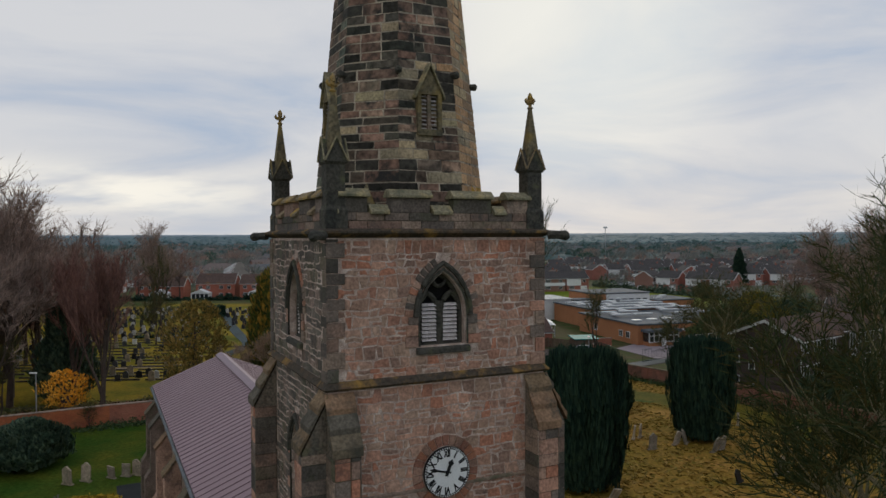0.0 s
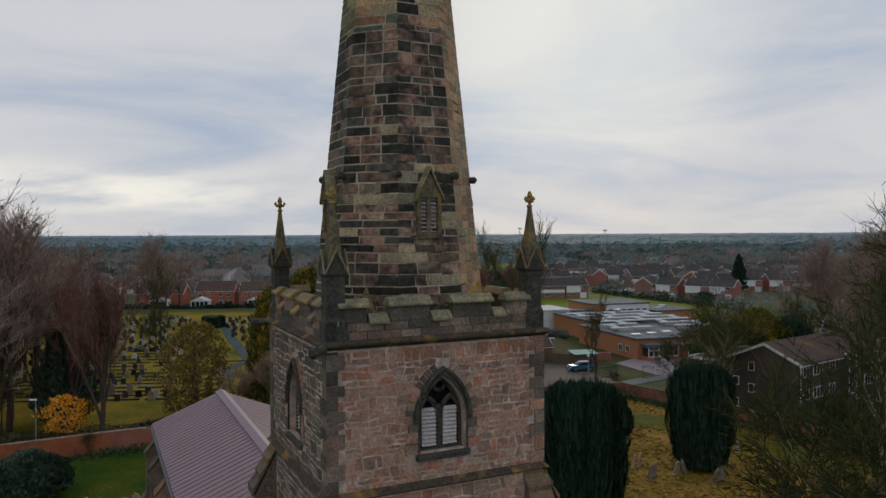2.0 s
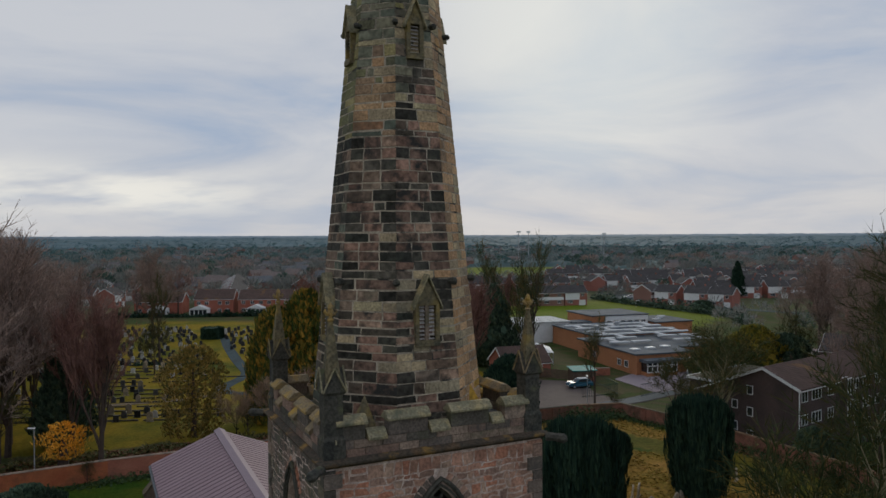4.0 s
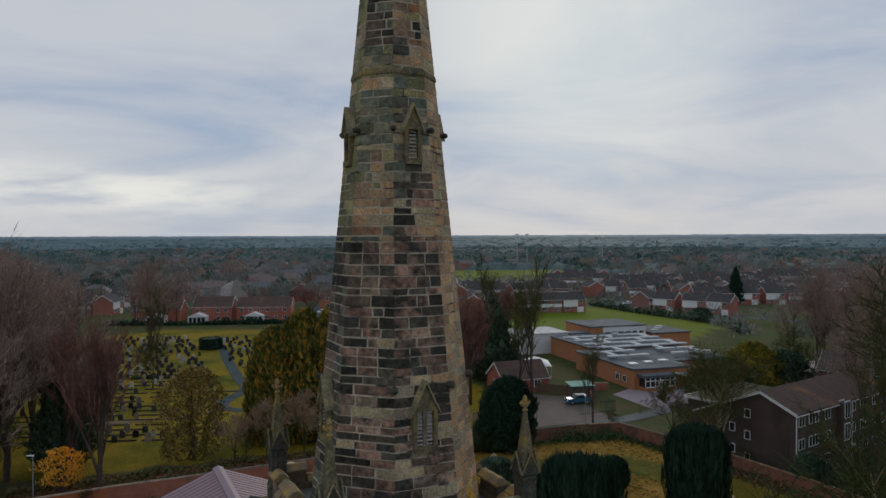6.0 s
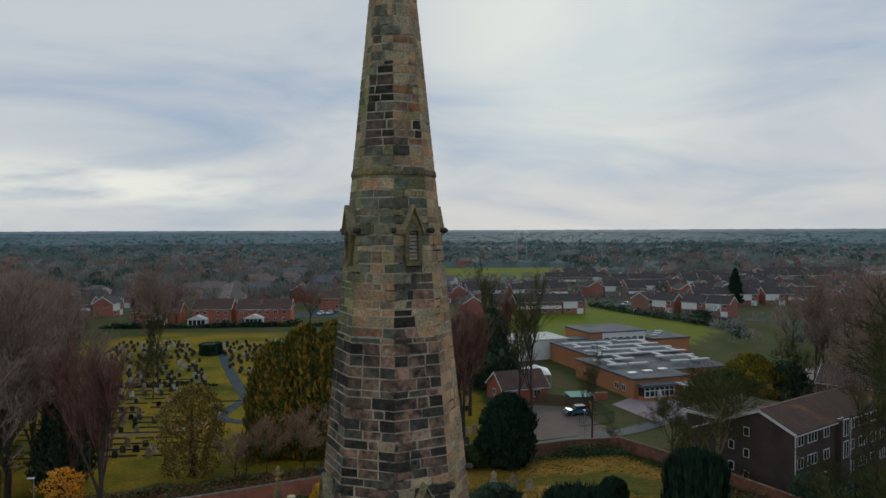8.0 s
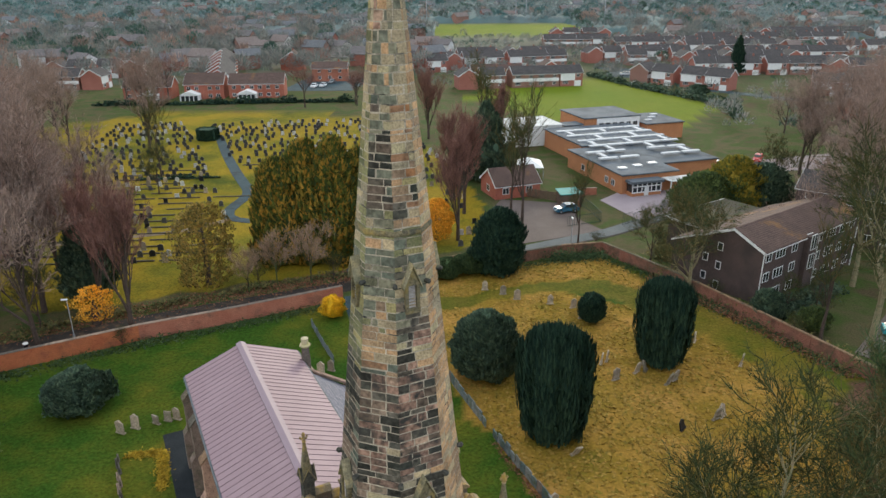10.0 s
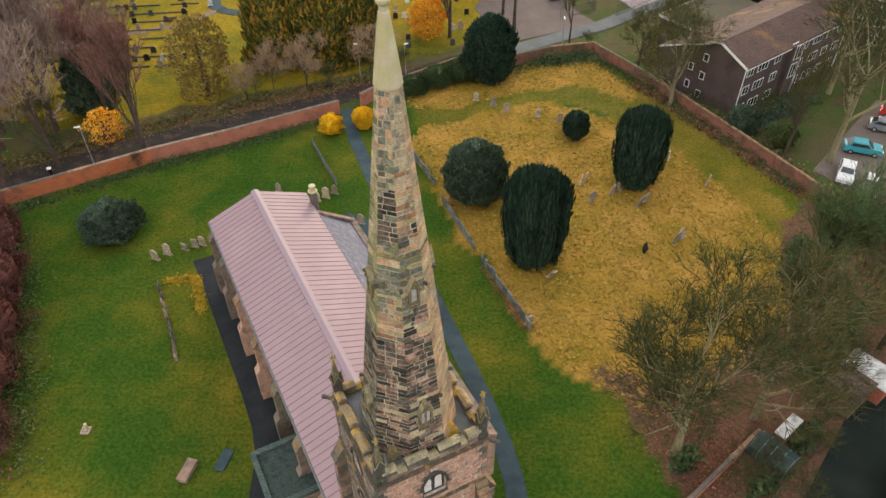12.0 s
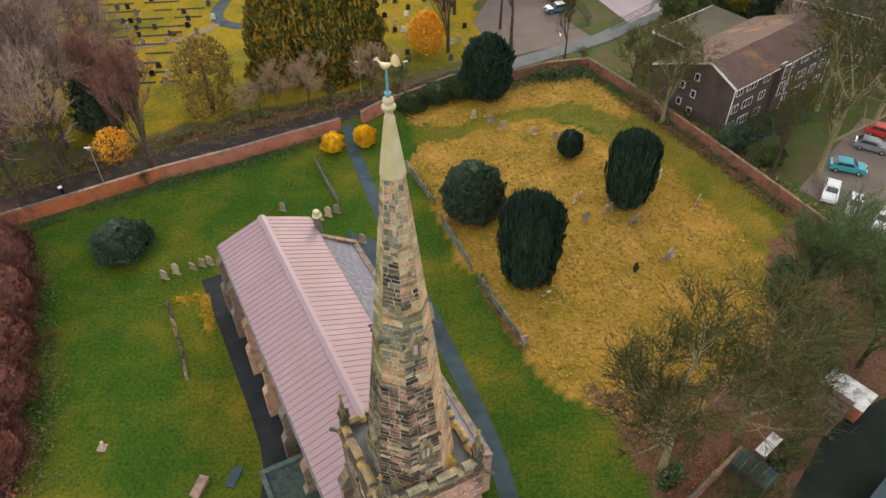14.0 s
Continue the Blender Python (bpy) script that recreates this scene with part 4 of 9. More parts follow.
def pointed_window(parent, fm, w, z0, zs, slats=True, ring=0.26):
    """A two-light pointed opening: jamb and arch stones, hood, sill, mullion, tracery, slatted lights."""
    def ringloop(o, y):
        pts = arch(0, w + 2 * o, z0 - 0.001, zs)
        return [fm @ Vector((p[0], y, p[1])) for p in pts[1:] + pts[:1]]
    n = len(arch(0, w, z0, zs))
    frame_b = B()
    rings = [ringloop(0.02, -0.05), ringloop(0.07, -0.05), ringloop(0.05, 0.12), ringloop(-0.06, 0.24), ringloop(-0.06, 0.34)]
    for a, c in zip(rings, rings[1:]):
        frame_b.add(a + c, [(i, i + 1, n + i + 1, n + i) for i in range(n - 1)])
    win = part("window_frame", frame_b, M_pinnacle, parent, "dark moulded stone frame of a pointed window")
    out = fm.to_3x3() @ Vector((0, -1, 0))
    # voussoirs and jamb stones
    r0, r1 = w + 0.20, w + ring + 0.16
    arcs = 9
    for s in (1, -1):
        for i in range(arcs):
            a0, a1 = math.pi / 3 * i / arcs + 0.012, math.pi / 3 * (i + 1) / arcs - 0.012
            loop = []
            for rr, a in ((r0, a0), (r1, a0), (r1, a1), (r0, a1)):
                u = -w / 2 + rr * math.cos(a)
                loop.append((s * max(0.01, u), zs + rr * math.sin(a)))
            loop = loop if s > 0 else loop[::-1]
            part("voussoir", B().stone([fm @ Vector((p[0], 0, p[1])) for p in loop], out, 0.03, 0.012), (M_rubble, M_dress_l)[rng.randrange(2)], win)
        z = z0 - 0.02
        while z < zs - 0.05:
            zh = min(rng.uniform(0.22, 0.36), zs - z)
            wide = rng.uniform(0.15, 0.36)
            a, c = sorted((s * (w / 2 + 0.07), s * (w / 2 + 0.10 + wide)))
            part("jamb_stone", B().stone([fm @ Vector(p) for p in ((a, 0, z + 0.01), (c, 0, z + 0.01), (c, 0, z + zh - 0.01), (a, 0, z + zh - 0.01))], out, 0.045, 0.012), (M_dress_l, M_rubble)[rng.randrange(2)], win)
            z += zh
    hood = B()
    pts = arch(0, w + 0.28, zs - 0.02, zs)[1:]
    path = [fm @ Vector((p[0], -0.05, p[1])) for p in pts[1:]]
    hood.tube(path, [0.065] * len(path), 6)
    part("hood_mould", hood, M_pinnacle, win)
    part("sill", B().prism([fm @ Vector(p) for p in ((-w / 2 - 0.12, -0.1, z0 - 0.2), (-w / 2 - 0.12, 0.3, z0 - 0.2), (-w / 2 - 0.12, 0.3, z0 + 0.06), (-w / 2 - 0.12, -0.1, z0 - 0.07))], fm.to_3x3() @ Vector((w + 0.24, 0, 0))), M_pinnacle, win, bevel=0.02)
    part("mullion", B().prism([fm @ Vector(p) for p in ((-0.085, 0.18, z0), (0, 0.10, z0), (0.085, 0.18, z0), (0.085, 0.34, z0), (-0.085, 0.34, z0))], (0, 0, zs - z0 + 0.35)), M_pinnacle, win)
    # tracery: two small pointed heads and an eye above them
    trac = B()
    lw = w / 2 - 0.09
    for s in (-1, 1):
        pts = [(q[0], q[1]) for q in arch(s * (lw / 2 + 0.055), lw, zs + 0.02, zs + 0.1, 6)]
        path = [fm @ Vector((p[0], 0.24, p[1])) for p in pts[2:]]
        trac.tube(path, [0.07] * len(path), 6)
    eye = [fm @ Vector((0.17 * math.cos(a), 0.24, zs + 0.72 * w + 0.17 * math.sin(a))) for a in [2 * math.pi * i / 10 for i in range(11)]]
    trac.tube(eye, [0.055] * 11, 6)
    part("tracery", trac, M_pinnacle, win)
    # an added black sheet closes the opening, for the darkness within
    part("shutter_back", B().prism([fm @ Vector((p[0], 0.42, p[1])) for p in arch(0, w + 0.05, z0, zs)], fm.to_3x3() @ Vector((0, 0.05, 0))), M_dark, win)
    if slats:
        count = 10
        for s in (-1, 1):
            x0, x1 = sorted((s * 0.095, s * (w / 2 - 0.13)))
            top = zs + 0.33
            # an added black sheet gives the dark gaps between slats
            board = B().prism([fm @ Vector(p) for p in ((x0, 0.3, z0 + 0.05), (x1, 0.3, z0 + 0.05), (x1, 0.3, top), (x0, 0.3, top))], fm.to_3x3() @ Vector((0, 0.03, 0)))
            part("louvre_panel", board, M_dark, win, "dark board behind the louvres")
            for i in range(count):
                z = z0 + 0.08 + (top - z0 - 0.1) * i / count
                dz = (top - z0 - 0.1) / count
                sl = B().prism([fm @ Vector(p) for p in ((x0, 0.17, z), (x0, 0.20, z), (x0, 0.265, z + dz * 0.72), (x0, 0.24, z + dz * 0.72))], fm.to_3x3() @ Vector((x1 - x0, 0, 0)))
                part("louvre_slat", sl, M_louvre, win)
    return win


for side in ("front", "left", "right", "back"):
    pointed_window(church, FACES[side], BW, BZ0, BZS)
pointed_window(church, FACES["left"], 1.0, 10.6, 12.3, slats=False, ring=0.22)

# ---- clock on the front ----
ck = FACES["front"] @ Matrix.Translation((0.05, -0.05, 12.3)) @ pose(0, 0, 0, 90, 0, 0)


def disc(r0, r1, z0, z1, n=48):
    b = B()
    rings = [[(r * math.cos(2 * math.pi * i / n), r * math.sin(2 * math.pi * i / n), z) for i in range(n)] for r, z in ((r0, z0), (r1, z0), (r1, z1), (r0, z1))]
    b.loft(rings + [rings[0]], cap=False)
    return b


dial = part("clock_dial", B().lathe(0, 0, [(0.001, 0.0), (0.6, 0.0), (0.6, 0.05), (0.001, 0.05)], 48), M_white, church, "round white clock dial with black Roman numerals", m=ck)
part("rim", disc(0.565, 0.625, 0.0, 0.06), M_black, dial)
ticks = B()
for i in range(60):
    a = 2 * math.pi * i / 60
    c, s = math.cos(a), math.sin(a)
    w_ = 0.014 if i % 5 else 0.02
    q = [(0.58, -w_), (0.61, -w_), (0.61, w_), (0.58, w_)]
    ticks.prism([(x * c - y * s, x * s + y * c, 0.05) for x, y in q], (0, 0, 0.016))
part("minute_marks", ticks, M_white, dial, "ring of white minute marks")
for k, txt in enumerate(("XII", "I", "II", "III", "IIII", "V", "VI", "VII", "VIII", "IX", "X", "XI")):
    cu = bpy.data.curves.new("numeral", "FONT")
    cu.body, cu.size, cu.align_x, cu.align_y, cu.extrude = txt, 0.19, "CENTER", "CENTER", 0.004
    cu.offset = 0.009
    a = -2 * math.pi * k / 12
    ob = new("numeral", cu)
    ob.data.materials.append(M_black)
    ob.parent = dial
    sq = 0.9 if len(txt) < 3 else (0.72 if len(txt) == 3 else 0.6)
    ob.matrix_basis = pose(0, 0, 0, 0, 0, math.degrees(a)) @ Matrix.Translation((0, 0.455, 0.056)) @ Matrix.Diagonal((sq, 1.25, 1, 1))
for nm, ang, ln, wd in (("minute_hand", 76, 0.50, 0.045), ("hour_hand", -23, 0.33, 0.075)):
    hb = B().prism([(-wd / 2, -0.1, 0.066), (wd / 2, -0.1, 0.066), (wd * 0.55, ln * 0.55, 0.066), (wd * 1.1, ln * 0.72, 0.066), (0, ln, 0.066), (-wd * 1.1, ln * 0.72, 0.066), (-wd * 0.55, ln * 0.55, 0.066)], (0, 0, 0.01))
    part(nm, hb, M_black, dial, m=pose(0, 0, 0 if ang > 0 else 0.012, 0, 0, ang))
part("hub", B().lathe(0, 0, [(0.04, 0.05), (0.04, 0.09), (0.001, 0.095)], 12), M_black, dial)
M_ring = mat("red dressed ring", [(0.34, 0.15, 0.09), (0.27, 0.13, 0.09), (0.3, 0.18, 0.13)], rnd="object", bump=0.3)
for i in range(26):
    a0, a1 = 2 * math.pi * i / 26 + 0.012, 2 * math.pi * (i + 1) / 26 - 0.012
    loop = [FACES["front"] @ Vector((0.05 + r * math.cos(a), 0, 12.3 + r * math.sin(a))) for r, a in ((0.64, a0), (0.90, a0), (0.90, a1), (0.64, a1))]
    part("voussoir", B().stone(loop, (0, -1, 0), 0.03, 0.012), M_ring, church)

# ---- corner buttresses: a pair at right angles at every corner ----
def buttress(fm, u0, u1, ztop, deep, side_dark=0):
    body = B().prism([fm @ Vector(p) for p in ((u0, 0.02, -0.3), (u0, -deep, -0.3), (u0, -deep, ztop - 1.35), (u0, 0.02, ztop - 0.15))], fm.to_3x3() @ Vector((u1 - u0, 0, 0)))
    bt = part("buttress", body, M_soot, church, "stepped sandstone corner buttress with mossy slab top")
    out = fm.to_3x3() @ Vector((0, -1, 0))
    z, k = 5.0, 0
    while z < ztop - 1.42:
        zh = min(rng.uniform(0.28, 0.42), ztop - 1.4 - z)
        cut = u0 + (u1 - u0) * (0.36, 0.62, 1.0)[rng.randrange(3)]
        for a, c in ((u0, cut), (cut, u1)):
            if c - a > 0.05:
                loop = [fm @ Vector(p) for p in ((a + 0.01, -deep, z + 0.01), (c - 0.01, -deep, z + 0.01), (c - 0.01, -deep, z + zh - 0.01), (a + 0.01, -deep, z + zh - 0.01))]
                part("stone", B().stone(loop, out, 0.03, 0.012), (M_rubble, M_dress_l, M_dress)[rng.randrange(3)] if u0 < 0 else (M_rubble, M_dress_l, M_rubble)[rng.randrange(3)], bt)
        for us, sg in ((u0, -1), (u1, 1)):
            loop = [fm @ Vector(p) for p in ((us, -0.02, z + 0.01), (us, -deep - 0.02, z + 0.01), (us, -deep - 0.02, z + zh - 0.01), (us, -0.02, z + zh - 0.01))]
            part("stone", B().stone(loop if sg < 0 else loop[::-1], fm.to_3x3() @ Vector((sg, 0, 0)), 0.03, 0.012), (M_dress, M_dress_l)[rng.randrange(2)], bt)
        z, k = z + zh, k + 1
    for i in range(3):         # three overlapping weathering slabs
        t0, t1 = i / 3, (i + 1) / 3 + 0.05
        y0, y1 = -0.02 - deep * t0 * 1.04, -0.02 - deep * t1 * 1.06
        za, zb = ztop - 0.12 - 1.2 * t0, ztop - 0.12 - 1.2 * t1
        lift = 0.03
        loop = [(u0 - 0.06, y0, za), (u0 - 0.06, y1, zb), (u0 - 0.06, y1, zb + 0.21), (u0 - 0.06, y0, za + 0.07)]
        part("weathering_slab", B().prism([fm @ Vector(p) for p in loop], fm.to_3x3() @ Vector((u1 - u0 + 0.12, 0, 0))), M_slab, bt, bevel=0.012)


for side in ("front", "left", "right"):
    h = HALF[side]
    buttress(FACES[side], -h - 0.04, -h + 0.56, STRING - 0.05, 0.62, side == "left")
    buttress(FACES[side], h - 0.56, h + 0.04, STRING - 0.05, 0.62, side == "left")

# ---- parapet with merlons ----
MERLONS = [(-2.62, -1.95), (-1.36, -0.32), (0.32, 1.40), (1.87, 2.52)]
for side, fm in FACES.items():
    h = HALF[side]
    base = part("parapet", B().prism([fm @ Vector(p) for p in ((-h, 0.04, 18.3), (h, 0.04, 18.3), (h, 0.34, 18.3), (-h, 0.34, 18.3))], (0, 0, 0.40)), M_soot, church, "battlemented sandstone parapet stained dark")
    out = fm.to_3x3() @ Vector((0, -1, 0))
    for row in range(2):
        u = -h + 0.02
        while u < h - 0.05:
            w = min(rng.uniform(0.45, 0.95), h - 0.02 - u)
            if h - 0.02 - (u + w) < 0.2:
                w = h - 0.02 - u
            z = 18.31 + row * 0.20
            part("stone", B().stone([fm @ Vector(p) for p in ((u + 0.008, 0.04, z), (u + w - 0.008, 0.04, z), (u + w - 0.008, 0.04, z + 0.185), (u + 0.008, 0.04, z + 0.185))], out, 0.03, 0.012), M_dress if rng.random() < 0.45 else M_dress_l, base)
            u += w
    sc = h / TW
    lows, last = [], -h + 0.2
    for a, c in MERLONS:
        a, c = a * sc, c * sc
        if a - last > 0.1:
            lows.append((last, a))
        last = c
        mer = part("merlon", B().prism([fm @ Vector(p) for p in ((a, 0.03, 18.70), (c, 0.03, 18.70), (c, 0.33, 18.70), (a, 0.33, 18.70))], (0, 0, 0.36)), M_dress_l if rng.random() < 0.5 else M_dress, base, bevel=0.015)
        cope = [(a - 0.05, -0.06, 19.06), (a - 0.05, -0.06, 19.12), (a - 0.05, 0.12, 19.27), (a - 0.05, 0.24, 19.27), (a - 0.05, 0.42, 19.12), (a - 0.05, 0.42, 19.06)]
        part("coping", B().prism([fm @ Vector(p) for p in cope], fm.to_3x3() @ Vector((c - a + 0.1, 0, 0))), M_moss if side != "front" or rng.random() < 0.35 else M_cope, base, bevel=0.012)
    for a, c in lows:
        cope = [(a + 0.05, -0.07, 18.66), (a + 0.05, -0.07, 18.73), (a + 0.05, 0.12, 18.90), (a + 0.05, 0.24, 18.90), (a + 0.05, 0.42, 18.76), (a + 0.05, 0.42, 18.66)]
        part("coping", B().prism([fm @ Vector(p) for p in cope], fm.to_3x3() @ Vector((c - a - 0.1, 0, 0))), M_moss if side != "front" else M_cope, base, bevel=0.012)

# ---- corner pinnacles and waterspouts ----
for k, (sx, sy) in enumerate(((-1, -1), (1, -1), (1, 1), (-1, 1))):
    px, py = sx * (TW - 0.24), sy * (TD - 0.24)
    rim = (M_cope, M_moss, M_pinnacle, M_spirelet)[k]
    shaft = part("pinnacle", B().lathe(px, py, [(0.38, 18.3), (0.38, 18.75), (0.32, 18.85), (0.32, 19.86)], 4, math.pi / 4), M_pinnacle, church, "square stone pinnacle with a crocketed finial", bevel=0.03)
    part("cap_mould", B().lathe(px, py, [(0.33, 19.80), (0.39, 19.86), (0.39, 19.93), (0.31, 19.97)], 4, math.pi / 4), M_pinnacle, shaft)
    for q in range(4):
        a = math.pi / 2 * q
        rot = pose(px, py, 0, 0, 0, 90 * q)
        gab = B().prism([rot @ Vector(p) for p in ((-0.23, -0.27, 19.93), (0.23, -0.27, 19.93), (0, -0.27, 20.40))], rot.to_3x3() @ Vector((0, 0.2, 0)))
        part("gablet", gab, M_pinnacle, shaft)
        edge_b = B().tube([rot @ Vector(p) for p in ((-0.28, -0.29, 19.88), (0, -0.29, 20.44))], [0.024, 0.024], 5).tube([rot @ Vector(p) for p in ((0.28, -0.29, 19.88), (0, -0.29, 20.44))], [0.024, 0.024], 5)
        part("gablet_edge", edge_b, rim, shaft)
    part("spirelet", B().lathe(px, py, [(0.27, 19.97), (0.24, 20.3), (0.06, 21.5), (0.05, 21.52)], 4, math.pi / 4), M_spirelet, shaft, bevel=0.015)
    fin = B().lathe(px, py, [(0.05, 21.48), (0.09, 21.52), (0.045, 21.56), (0.045, 21.62), (0.07, 21.68), (0.05, 21.74), (0.075, 21.80), (0.05, 21.88), (0.01, 21.93)], 8)
    for q in range(4):
        a = math.pi / 2 * q
        fin.tube([(px, py, 21.64), (px + 0.09 * math.cos(a), py + 0.09 * math.sin(a), 21.66), (px + 0.14 * math.cos(a), py + 0.14 * math.sin(a), 21.72), (px + 0.12 * math.cos(a), py + 0.12 * math.sin(a), 21.78)], [0.035, 0.045, 0.04, 0.015], 6)
    part("finial", fin, M_pinnacle if k == 2 else M_moss, shaft)
    d = Vector((sx, sy, 0)).normalized()
    p0 = Vector((sx * (TW + 0.1), sy * (TD + 0.1), CORNICE + 0.06))
    part("waterspout", B().tube([p0, p0 + d * 0.25, p0 + d * 0.48 + Vector((0, 0, -0.02)), p0 + d * 0.55], [0.12, 0.11, 0.135, 0.08], 8), M_pinnacle, church, "carved stone waterspout", bevel=0.01)

# ---- the spire ----
SZ0, SZT = 18.5, 42.0
SPIRE_AXIS = Matrix.Translation((-0.068, -0.246, 0))
COS8, SIN8 = math.cos(math.pi / 8), math.sin(math.pi / 8)


def srad(z):
    return 2.26 * (SZT - z) / 22.0


# weathering by facet: (from this height up, the kinds of stone and their shares)
FRONT = [(36.6, "rtg"), (34.6, "tgttt"), (31.9, "gttuovt"), (30.6, "kgkts"), (27.7, "gvgstgg"), (26.4, "tktrk"), (22.4, "ksrkrkt"), (0, "rktkrks")]
FRONT_LEFT = [(36.7, "rrt"), (35.9, "tggt"), (33.4, "gtgtgs"), (30.7, "kgkksk"), (27.6, "gvgtg"), (25.9, "tuogt"), (20.5, "krksrkt"), (0, "rktrks")]
LEFT = [(33.5, "tvtto"), (30.4, "vvtvg"), (25.8, "vvvvvg"), (0, "ksg")]
# lichened stones, their colour also brightened as if this side were sunlit
RIGHT = [(31, "totto"), (20.8, "otoot"), (0, "ooolo")]
BACK = [(31, "ttgg"), (27, "gggs"), (0, "kssr")]
WEATHERING = {6: FRONT, 5: FRONT_LEFT, 4: LEFT, 7: RIGHT, 0: RIGHT}


def stone_kind(k, z, clump, q):
    """The kind of stone on facet k at the height z; clump, from noise, gathers like stones together."""
    for z0, kinds in WEATHERING.get(k, BACK):
        if z >= z0:
            return kinds[int(max(0.0, min(0.999, 0.55 * q + 0.45 * (0.5 + 0.9 * clump))) * len(kinds))]


core = B()
core.loft([[((srad(z) - 0.03) * math.cos(math.pi / 8 + math.pi / 4 * i), (srad(z) - 0.03) * math.sin(math.pi / 8 + math.pi / 4 * i), z) for i in range(8)] for z in (SZ0, 24, 30, 37.2, 38.6)])
spire = part("spire", core, M_mortar_s, church, "tall octagonal stone spire with mottled courses", m=SPIRE_AXIS)
facet_b = {key: B() for key in "sovtrgklu"}
made = 0
zc, courses = SZ0, []
while zc < 37.2:
    ch = rng.uniform(0.18, 0.31) * (1.0 if zc < 27.5 else 1.1) * (0.62 if rng.random() < 0.12 else 1)
    courses.append((zc, min(zc + ch, 37.3)))
    zc += ch
for k in range(8):
    # facet k faces the angle 45k degrees in the church's plan; 6 is the front, 7 the front right, 5 the front left
    ang = math.pi / 4 * k
    out = Vector((math.cos(ang), math.sin(ang), 0.085)).normalized()
    tang = Vector((-math.sin(ang), math.cos(ang), 0))

    def at(x, z, k=k, ang=ang, tang=tang):
        ap = srad(z) * COS8 - 0.03
        return Vector((ap * math.cos(ang), ap * math.sin(ang), z)) + tang * x

    for ci, (z0, z1) in enumerate(courses):
        hw0, hw1 = srad(z0) * SIN8 - 0.004, srad(z1) * SIN8 - 0.004
        nst = 2
        if srad(z0) > 1.3 and rng.random() < 0.35 + 0.4 * (srad(z0) > 1.7):
            nst = 3
        cuts = sorted(rng.uniform(0.22, 0.78) for _ in range(nst - 1))
        if len(cuts) == 2 and cuts[1] - cuts[0] < 0.15:
            cuts = [0.3, 0.68]
        lim = [0.0, *cuts, 1.0]
        # two thin stones in place of one tall one now and then
        for a, c in zip(lim, lim[1:]):
            g = rng.uniform(0.012, 0.024)
            spans = [(z0, z1)]
            if z1 - z0 > 0.38 and rng.random() < 0.25:
                zm = z0 + (z1 - z0) * rng.uniform(0.4, 0.6)
                spans = [(z0, zm), (zm, z1)]
            for sa, sb in spans:
                ha, hb = srad(sa) * SIN8, srad(sb) * SIN8
                j = [rng.uniform(-0.018, 0.018) for _ in range(8)]
                loop = [at((2 * a - 1) * ha + (g + j[0] if a > 0 else 0), sa + g + j[1] * 0.7), at((2 * c - 1) * ha - (g + j[2] if c < 1 else 0), sa + g + j[3] * 0.7), at((2 * c - 1) * hb - (g + j[4] if c < 1 else 0), sb - g + j[5] * 0.7), at((2 * a - 1) * hb + (g + j[6] if a > 0 else 0), sb - g + j[7] * 0.7)]
                d = rng.uniform(0.006, 0.016)
                patch_n = noise.noise((k * 1.7, z0 * 0.45, a * 0.8))
                zz, q = z0 + 1.2 * patch_n + rng.uniform(-0.7, 0.7), rng.random()
                key = stone_kind(k, zz, patch_n, q)
                if key in "sk" and k in (5, 6) and made < 300 and z0 < 33:
                    part("stone", B().stone(loop, out, d, d * 0.6), M_spire if key == "s" else M_spire_k, spire)
                    made += 1
                else:
                    facet_b[key].stone(loop, out, d, d * 0.6)
for key, m_, lab in (("s", M_spire_j, "soot-dark stone courses"), ("o", M_spire_o, "orange lichened stone courses"), ("v", M_spire_v, "green algae-stained stone courses"), ("r", M_spire_r, "red-brown stone courses"), ("g", M_spire_g, "grey-green stone courses"), ("t", M_spire_t, "pale tan stone courses"), ("k", M_spire_kj, "soot-black stone courses"), ("l", M_lichen, "gold lichened stone courses"), ("u", M_spire_u, "rust-red stone courses")):
    tagged(part("stonework", facet_b[key], m_, spire, lab), kind="stuff")
oct_r = lambda r, z: [(r * math.cos(math.pi / 8 + math.pi / 4 * i), r * math.sin(math.pi / 8 + math.pi / 4 * i), z) for i in range(8)]
part("capstone", B().loft([oct_r(srad(37.28) + 0.02, 37.28), oct_r(srad(37.34) + 0.03, 37.34), oct_r(srad(38.3) + 0.01, 38.3), oct_r(0.19, 39.75), oct_r(0.16, 39.8)]), M_cap, spire, "smooth pale rendered top of the spire", bevel=0.03)
part("capstone_finial", B().lathe(0, 0, [(0.16, 39.78), (0.16, 39.95), (0.25, 40.05), (0.27, 40.16), (0.16, 40.24), (0.21, 40.36), (0.18, 40.46), (0.07, 40.52)], 8), M_cap, spire, "pale carved stone finial", bevel=0.02)

part("band", B().loft([oct_r(srad(30.48) - 0.02, 30.46), oct_r(srad(30.5) + 0.008, 30.5), oct_r(srad(30.5) + 0.008, 30.55), oct_r(srad(30.5) - 0.02, 30.64)]), M_spirelet, spire, "thin projecting stone band")

